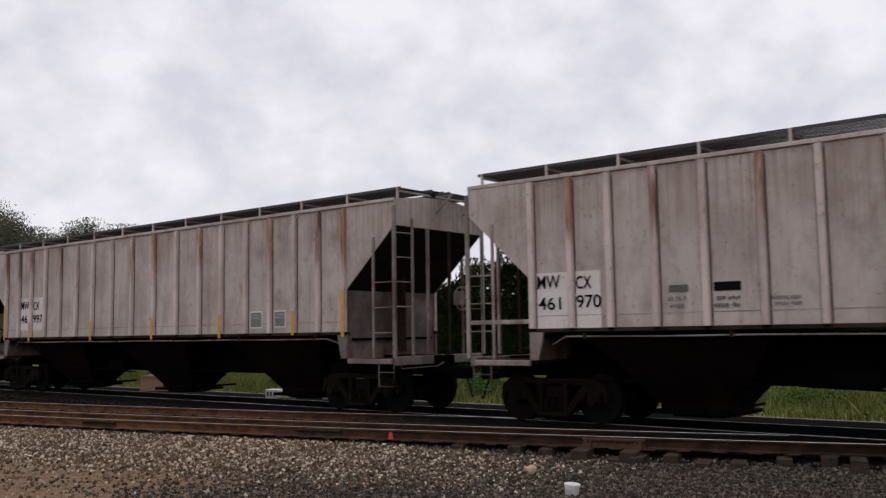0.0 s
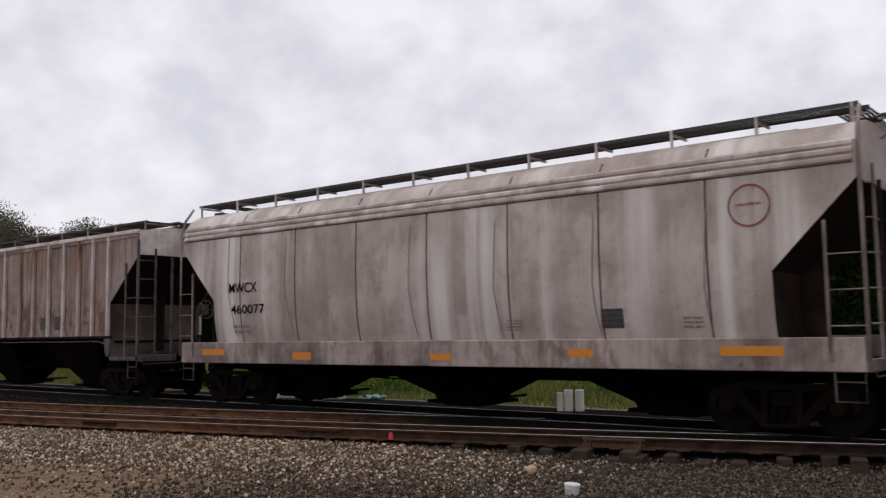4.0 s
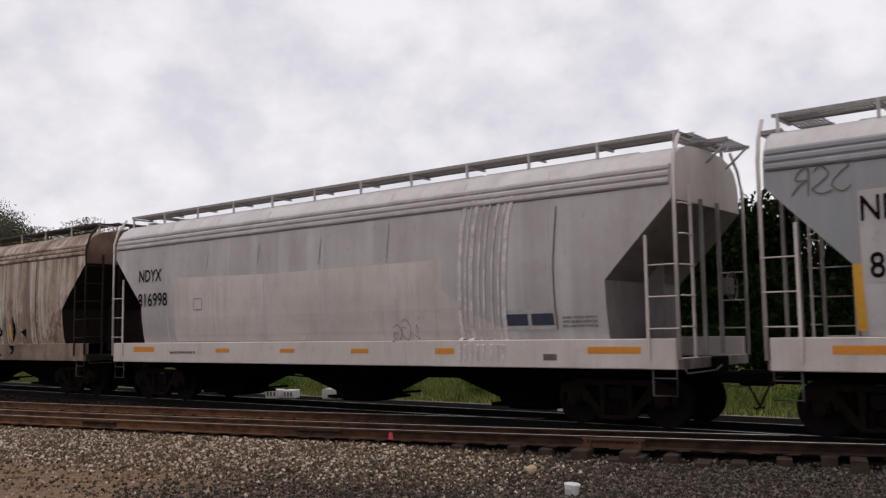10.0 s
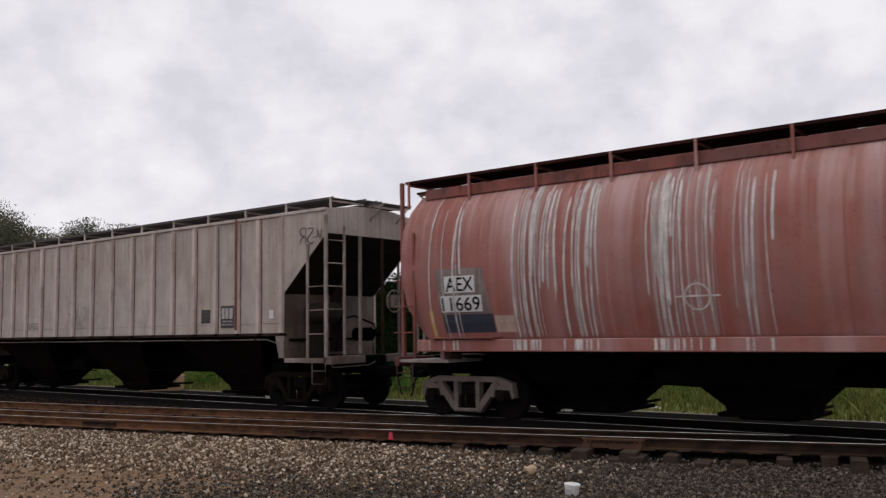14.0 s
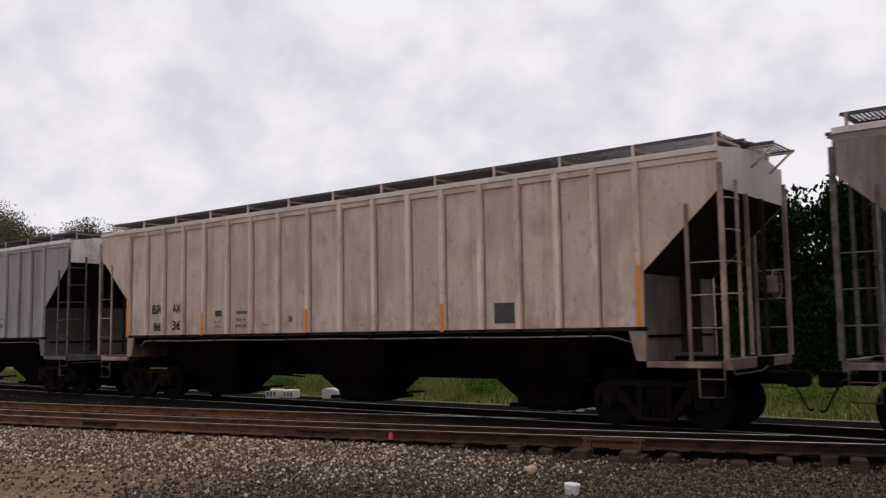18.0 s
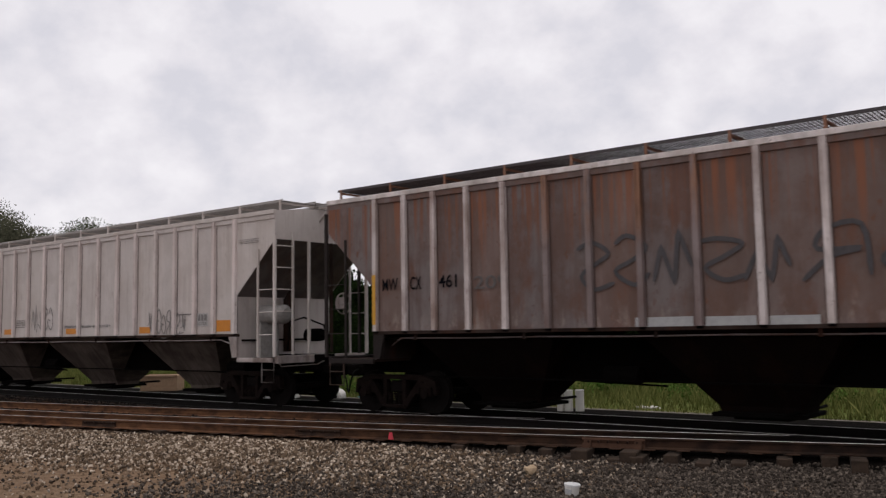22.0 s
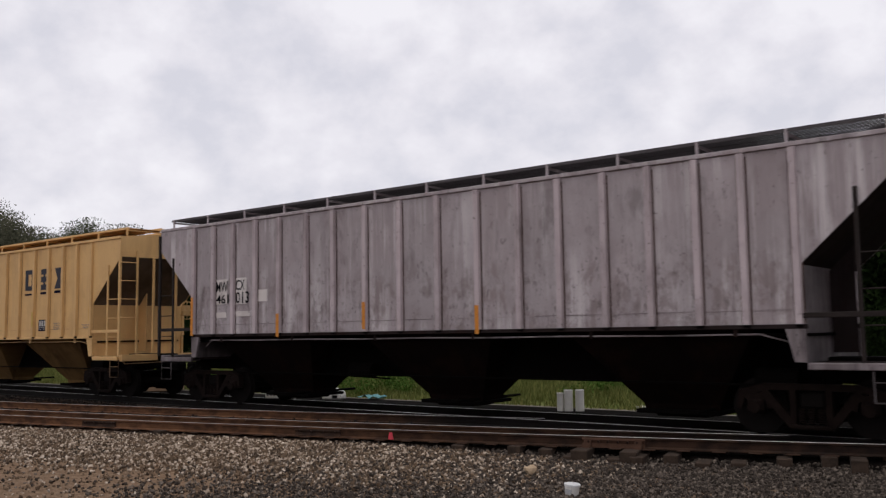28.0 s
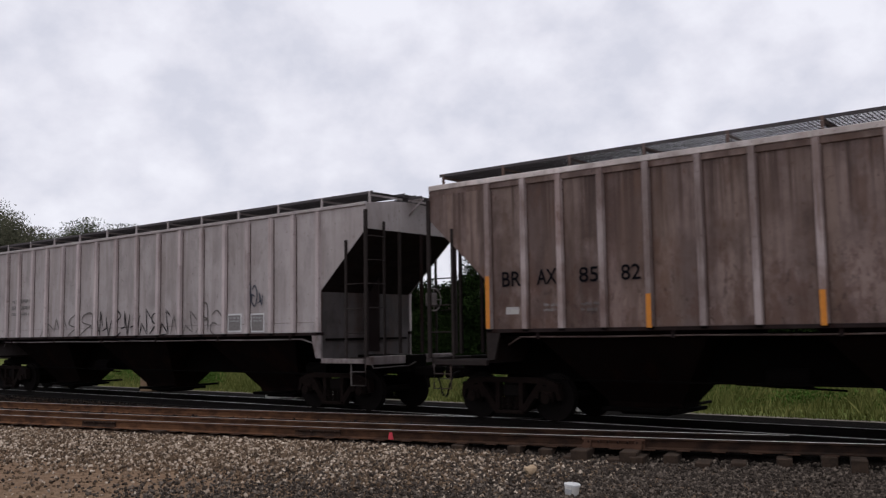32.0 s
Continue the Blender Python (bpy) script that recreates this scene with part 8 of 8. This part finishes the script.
def grow_grass():
    rnd = np.random.default_rng(3)
    n = 46000
    x, y = rnd.uniform(-56, 2, n), 22.6 + 12.1 * rnd.random(n) ** 1.5
    clump = np.sin(x * 1.9 + 1.3 * np.sin(y * 2.1)) * np.cos(y * 1.3 + 0.7 * np.sin(x))
    h = (0.16 + 0.42 * np.clip((y - 22.6) / 2.6, 0, 1)) * rnd.uniform(0.5, 1.25, n) * (0.8 + 0.3 * clump)
    q = rnd.uniform(0, math.tau, n)
    w = rnd.uniform(0.008, 0.02, n)
    bx, by = np.cos(q) * w, np.sin(q) * w
    lx, ly = rnd.normal(size=n) * 0.12 * h / 0.4, rnd.normal(size=n) * 0.12 * h / 0.4
    z = np.full(n, -0.435)
    v = np.stack([np.stack([x - bx, y - by, z], 1), np.stack([x + bx, y + by, z], 1), np.stack([x + lx * 0.5 + bx * 0.8, y + ly * 0.5 + by * 0.8, z + h * 0.6], 1), np.stack([x + lx, y + ly, z + h], 1)], 1).reshape(-1, 3)
    f = np.arange(4 * n).reshape(-1, 4)
    me = bpy.data.meshes.new("grass")
    me.from_pydata(v.tolist(), [], f.tolist())
    ob = obj("grass", me, BLADES)
    tagged(ob, "long yellow green grass on the verge", "grass", kind="stuff")


grow_grass()

# ---- small things on the verge and in the ballast ----
VERGE = -0.43
TANBOX = plain("tan_cardboard", (0.36, 0.235, 0.15), 0.85, mottle=0.3)
TEAL = plain("teal_plastic_sheet", (0.10, 0.26, 0.27), 0.6, mottle=0.4)


def white_pipe(x, y, h, r):
    bm = bmesh.new()
    add_disc(bm, (0, 0, h / 2), r, h, "z", 20)
    add_disc(bm, (0, 0, h + 0.015), r * 1.06, 0.03, "z", 20)
    root = part("marker_pipe", bm, CONCRETE, None)
    root.location = (x, y, VERGE)
    tagged(root, "short white upright pipe standing on the verge", "pipe", "white pipes on the verge")


for x, y, h, r in ((-13.23, 21.56, 0.46, 0.09), (-13.03, 21.66, 0.54, 0.12), (-12.76, 21.8, 0.54, 0.12)):
    white_pipe(x, y, h, r)


def white_tub():
    bm = bmesh.new()
    add_prism(bm, [(-0.34, 0.0), (0.34, 0.0), (0.36, 0.16), (0.26, 0.30), (0.05, 0.36), (-0.22, 0.37), (-0.35, 0.33)], -0.25, 0.25, "y")
    bmesh.ops.bevel(bm, geom=bm.edges[:], offset=0.03, segments=2, affect="EDGES")
    root = part("plastic_tub", bm, CONCRETE, None)
    root.location, root.rotation_euler = (-22.33, 21.83, VERGE), (0, 0, radians(20))
    tagged(root, "white plastic tub lying upside down on the verge", "tub")
    bm = bmesh.new()
    add_box(bm, 0.05, 0.24, -0.262, -0.252, 0.05, 0.14)
    part("dark_opening", bm, HOSE, root)


white_tub()
for i, (x, y, w, h) in enumerate(((-24.71, 21.3, 0.55, 0.30), (-24.15, 21.54, 0.46, 0.28))):
    bm = bmesh.new()
    add_box(bm, -w / 2, w / 2, -0.22, 0.22, 0, h, 0.02)
    ob = part("concrete_block", bm, CONCRETE, None)
    ob.location, ob.rotation_euler = (x, y, VERGE), (0, 0, radians(12 + 9 * i))
    tagged(ob, "pale weathered concrete block on the verge", "block", "blocks on the verge")
    for k in range(3):
        bm = bmesh.new()
        add_box(bm, -w * 0.36 + k * w * 0.26, -w * 0.22 + k * w * 0.26, -0.226, -0.221, h * 0.25, h * 0.72)
        part("dark_mark", bm, BLACK_WORN, ob)


def tan_crate():
    bm = bmesh.new()
    add_box(bm, -0.75, 0.75, -0.5, 0.5, 0, 0.62, 0.012)
    root = part("crate", bm, TANBOX, None)
    root.location, root.rotation_euler = (-32.5, 22.0, VERGE), (0, 0, radians(38))
    tagged(root, "tan cardboard crate standing on the verge", "crate")
    for y in (-0.515, 0.515):
        bm = bmesh.new()
        add_box(bm, -0.76, 0.76, y - 0.012, y + 0.012, 0.56, 0.64)
        part("lid_edge", bm, TANBOX, root)


tan_crate()


def lump(name, x, y, z, r, mat, seed, label, category, group=""):
    rnd = random.Random(seed)
    bm = bmesh.new()
    bmesh.ops.create_icosphere(bm, subdivisions=2, radius=r)
    for v in bm.verts:
        v.co *= 0.8 + 0.35 * noise.noise(v.co * (1.4 / r) + Vector((seed, 0, 0)))
        v.co.z *= 0.7
    ob = part(name, bm, mat, None)
    ob.location, ob.rotation_euler = (x, y, z), (0, 0, rnd.uniform(0, 6))
    tagged(ob, label, category, group)


ROCK_TAN = plain("tan_rock", (0.42, 0.31, 0.20), 0.9, mottle=0.4)
for i in range(7):
    lump("white_stone", -11.7 + 0.11 * i, 23.1 + 0.04 * (i % 3), VERGE + 0.05, 0.05 + 0.025 * ((i * 5) % 3), CONCRETE, i, "white broken stone in a small heap on the verge", "stone", "heap of white stones")
lump("tan_rock", -7.75, 11.72, -0.34, 0.13, ROCK_TAN, 31, "pale tan rock lying on the ballast", "rock")
bm = bmesh.new()
bmesh.ops.create_grid(bm, x_segments=10, y_segments=6, size=0.5)
for v in bm.verts:
    v.co = (v.co.x * 0.9, v.co.y * 0.5, 0.10 + 0.12 * noise.noise(v.co * 4))
sheet = part("plastic_sheet", bm, TEAL, None)
sheet.location = (-21.1, 22.4, VERGE)
sheet.modifiers.new("thick", "SOLIDIFY").thickness = 0.01
tagged(sheet, "crumpled teal plastic sheet in the grass", "plastic sheet")


def bucket():
    bm = bmesh.new()
    add_disc(bm, (0, 0, 0.065), 0.09, 0.13, "z", 24, 0.105)
    root = part("bucket", bm, CONCRETE, None)
    root.location, root.rotation_euler = (-6.54, 10.89, -0.47), (0, radians(5), 0)
    tagged(root, "small white plastic bucket standing on the ballast", "bucket")
    bm = bmesh.new()
    add_disc(bm, (0, 0, 0.138), 0.112, 0.025, "z", 24)
    part("rim", bm, WHITE_DECAL, root)
    bm = bmesh.new()
    add_box(bm, -0.05, 0.05, -0.104, -0.098, 0.03, 0.09)
    part("label", bm, PALE, root)


bucket()

# ---- timber ties, joint bars and spikes ----
GROUND = bpy.data.objects["ground"]


def tie_mesh(length):
    def fill(bm):
        add_box(bm, -0.115, 0.115, -length / 2, length / 2, -0.2, 0, 0.012)
    return mesh_of(("tie", length), fill)


def lay_ties():
    rnd = random.Random(4)
    for i in range(110):
        obj("tie", tie_mesh(2.6), TIE_WOOD, GROUND, (-56 + 0.56 * i + rnd.uniform(-0.03, 0.03), TRACK_Y + rnd.uniform(-0.04, 0.04), -0.181), (0, 0, rnd.uniform(-1, 1)))
    x = -36.0
    while x < -3.4:
        slope = 0.346 + 0.00746 * x
        a = math.atan(slope)
        y0 = spur_rail(x, -1)
        length = 3.6
        reach = length / 2 - (0.34 if x > -8.6 else 0.12) + rnd.uniform(-0.24, 0.2)
        if x > -10.0 or rnd.random() < 0.6:
            obj("tie", tie_mesh(length), TIE_WOOD, GROUND, (x - math.sin(a) * reach, y0 + math.cos(a) * reach, -0.183 - rnd.uniform(0, 0.11)), (rnd.uniform(-2, 2), 0, math.degrees(a) + rnd.uniform(-5, 5)))
        x += rnd.uniform(0.46, 0.6)


lay_ties()
for x in (-7.78, -7.02):
    a = math.atan(0.346 + 0.00746 * x)
    obj("tie", mesh_of("joint_tie", lambda bm: add_box(bm, -0.14, 0.14, -1.8, 1.8, -0.22, 0, 0.015)), TIE_WOOD, GROUND, (x - math.sin(a) * 1.30, spur_rail(x, -1) + math.cos(a) * 1.30, -0.176), (0, 0, math.degrees(a)))


BRACE_RUST = plain("brown_rusty_brace", (0.060, 0.031, 0.020), 0.9, mottle=0.6, scale=9, spec=0.1)


def rail_fittings():
    """A bolted joint on the loose rail, tie plates under it, and a dash of red paint."""
    host = bpy.data.objects["loose_rail"]
    for x0, bolts in ((-7.5, 6), (-12.8, 4), (-18.3, 4)):
        y0 = spur_rail(x0, -1)
        a = math.degrees(math.atan(0.346 + 0.00746 * x0))

        def bar(bm):
            add_prism(bm, [(-0.062, -0.155), (-0.014, -0.145), (-0.014, -0.05), (-0.034, -0.036), (-0.045, -0.06), (-0.03, -0.1), (-0.04, -0.13)], -0.5, 0.5, "x")

        def brace(bm):
            add_prism(bm, [(-0.10, -0.172), (-0.012, -0.160), (-0.012, -0.03), (-0.05, -0.018), (-0.075, -0.05), (-0.06, -0.10)], -0.52, 0.52, "x")
            for u in (-0.48, 0.36):
                add_prism(bm, [(-0.15, -0.176), (-0.04, -0.172), (-0.04, -0.02), (-0.085, -0.03), (-0.11, -0.10)], u, u + 0.12, "x")
        if bolts == 6:
            ob = obj("joint_bar", mesh_of("joint_brace", brace), BRACE_RUST, host, (x0 + 0.17, y0 + 0.05, 0), (0, 0, a), "heavy rusty bolted joint brace")
        else:
            ob = obj("joint_bar", mesh_of("joint_bar", bar), RAIL_RUST, host, (x0, y0, 0), (0, 0, a))
        for k in range(bolts):
            obj("bolt", mesh_of("bolt", lambda bm: add_disc(bm, (0, 0, 0), 0.02, 0.05, "y", 6)), RAIL_RUST, ob, (-0.4 + 0.8 * k / (bolts - 1), -0.085 if bolts == 6 else -0.055, -0.075))
    x = -26.0
    while x < -4.0:
        y0 = spur_rail(x, -1)
        a = math.degrees(math.atan(0.346 + 0.00746 * x))
        obj("tie_plate", mesh_of("tie_plate", lambda bm: add_box(bm, -0.1, 0.1, -0.19, 0.19, -0.183, -0.172)), RAIL_RUST, host, (x, y0, 0), (0, 0, a))
        x += 0.52
    x0 = -11.26
    bm = bmesh.new()
    add_prism(bm, [(-0.05, -0.166), (0.06, -0.166), (0.035, -0.06), (0.02, -0.035), (-0.025, -0.04), (-0.04, -0.09)], -0.082, -0.077, "y")
    mark = part("paint_mark", bm, RED, host, "splash of red paint on the rail")
    mark.location, mark.rotation_euler = (x0, spur_rail(x0, -1), 0), (0, 0, math.atan(0.262))


rail_fittings()


# ---- ballast stones ----
def stone_material(name, dark, mid, light):
    m, nt, b = graph(name)
    geo = nt.nodes.new("ShaderNodeNewGeometry")
    ramp = nt.nodes.new("ShaderNodeValToRGB")
    ramp.color_ramp.elements[0].color, ramp.color_ramp.elements[1].color = (*dark, 1), (*light, 1)
    e = ramp.color_ramp.elements.new(0.6)
    e.color = (*mid, 1)
    nt.links.new(geo.outputs["Random Per Island"], ramp.inputs["Fac"])
    tc = nt.nodes.new("ShaderNodeTexCoord")
    col = mixed(nt, noise_fac(nt, tc.outputs["Object"], (60, 60, 60), 4, 0.6, 0.4, 0.7), ramp.outputs["Color"], dark, 0.35)
    nt.links.new(col, b.inputs["Base Color"])
    b.inputs["Roughness"].default_value = 0.9
    b.inputs["Specular IOR Level"].default_value = 0.2
    return m


def stones(name, n, spot_of, size, mat, label, seed):
    rnd = np.random.default_rng(seed)
    base = np.array([(1, 0, 0), (-1, 0, 0), (0, 1, 0), (0, -1, 0), (0, 0, 1), (0, 0, -1)], float)
    tri = np.array([(0, 2, 4), (2, 1, 4), (1, 3, 4), (3, 0, 4), (2, 0, 5), (1, 2, 5), (3, 1, 5), (0, 3, 5)])
    x, y = spot_of(rnd, n)
    n = len(x)
    z = np.array([ground_height(a, b) for a, b in zip(x, y)])
    r = size * rnd.uniform(0.55, 1.35, n)
    v = base[None] * rnd.uniform(0.65, 1.25, (n, 6, 1)) + rnd.normal(size=(n, 6, 3)) * 0.16
    v *= rnd.uniform(0.7, 1.2, (n, 1, 3))
    q = rnd.uniform(0, math.tau, (n, 2))
    c, s = np.cos(q), np.sin(q)
    X = v[..., 0] * c[:, :1] - v[..., 1] * s[:, :1]
    Y = v[..., 0] * s[:, :1] + v[..., 1] * c[:, :1]
    Y, Z = Y * c[:, 1:] - v[..., 2] * s[:, 1:], Y * s[:, 1:] + v[..., 2] * c[:, 1:]
    v = np.stack([X, Y, Z], -1) * r[:, None, None]
    v += np.stack([x, y, z + r * rnd.uniform(0.0, 0.75, n)], -1)[:, None, :]
    f = (tri[None] + 6 * np.arange(n)[:, None, None]).reshape(-1, 3)
    me = bpy.data.meshes.new(name)
    me.from_pydata(v.reshape(-1, 3).tolist(), [], f.tolist())
    tagged(obj(name, me, mat), label, "gravel", kind="stuff")


def foot_line(x):
    return 15.606 + 0.3459 * x + 0.00373 * x * x


def fore_left(rnd, n):
    x = rnd.uniform(-27, -6.0, n)
    y = foot_line(x) - 0.02 - 6.0 * rnd.random(n)
    keep = (y > 6.0 + 0.675 * (x + 13.5) - 0.5) & (rnd.random(n) < np.clip((-6.3 - x) / 4.0, 0, 1)) & (rnd.random(n) < np.clip(1.75 - (foot_line(x) - y) / 2.1, 0.06, 1))
    return x[keep], y[keep]


def fore_right(rnd, n):
    x = rnd.uniform(-22.0, 1.0, n)
    y = foot_line(x) + 0.16 - 5.2 * rnd.random(n)
    keep = (y > 6.0 + 0.675 * (x + 13.5) - 0.5) & (rnd.random(n) < np.clip((x + 12.8) / 4.4, 0.03, 1))
    return x[keep], y[keep]


def between(rnd, n):
    x = rnd.uniform(-36, 1, n)
    y = rnd.uniform(10.6, 18.2, n)
    keep = y > foot_line(x) + 0.3
    return x[keep], y[keep]


stones("ballast_pale", 84000, fore_left, 0.032, stone_material("pale_ballast_stone", (0.042, 0.028, 0.018), (0.175, 0.118, 0.075), (0.60, 0.50, 0.40)), "pale mixed grey and white ballast stones", 1)
stones("ballast_grey", 96000, fore_right, 0.027, stone_material("grey_ballast_stone", (0.018, 0.0135, 0.0105), (0.058, 0.045, 0.036), (0.17, 0.138, 0.112)), "dull grey ballast stones", 2)
# Stones between the rails are near black to carry the train's shade
stones("ballast_sooty", 12000, between, 0.035, stone_material("shaded_ballast_stone", (0.003, 0.0022, 0.002), (0.007, 0.005, 0.004), (0.016, 0.011, 0.0085)), "sooty dark ballast stones between the rails", 3)


def motions():
    """The train rolls by at a steady speed; its wheels turn while it is near."""
    for car in CARS:
        walk(car.root, [(t, pose(car.middle + SPEED * t, TRACK_Y, 0)) for t in (0.0, 32.0)])
        t0 = max(0.0, (-36.0 - car.half - car.middle) / SPEED)
        t1 = min(32.0, (2.0 + car.half - car.middle) / SPEED)
        times = [0.0] if int(t0 * FPS) > 0 else []
        times += [k / FPS for k in range(int(t0 * FPS), int(t1 * FPS) + 1)]
        if times[-1] < 32.0:
            times.append(32.0)
        for wheel, x in car.axles:
            rows = []
            for t in times:
                turn = math.degrees(SPEED * (min(max(t, t0), t1) - t0) / 0.457)
                rows.append((t, pose(x, 0, 0.457, 0, turn, 0)))
            walk(wheel, rows)


motions()
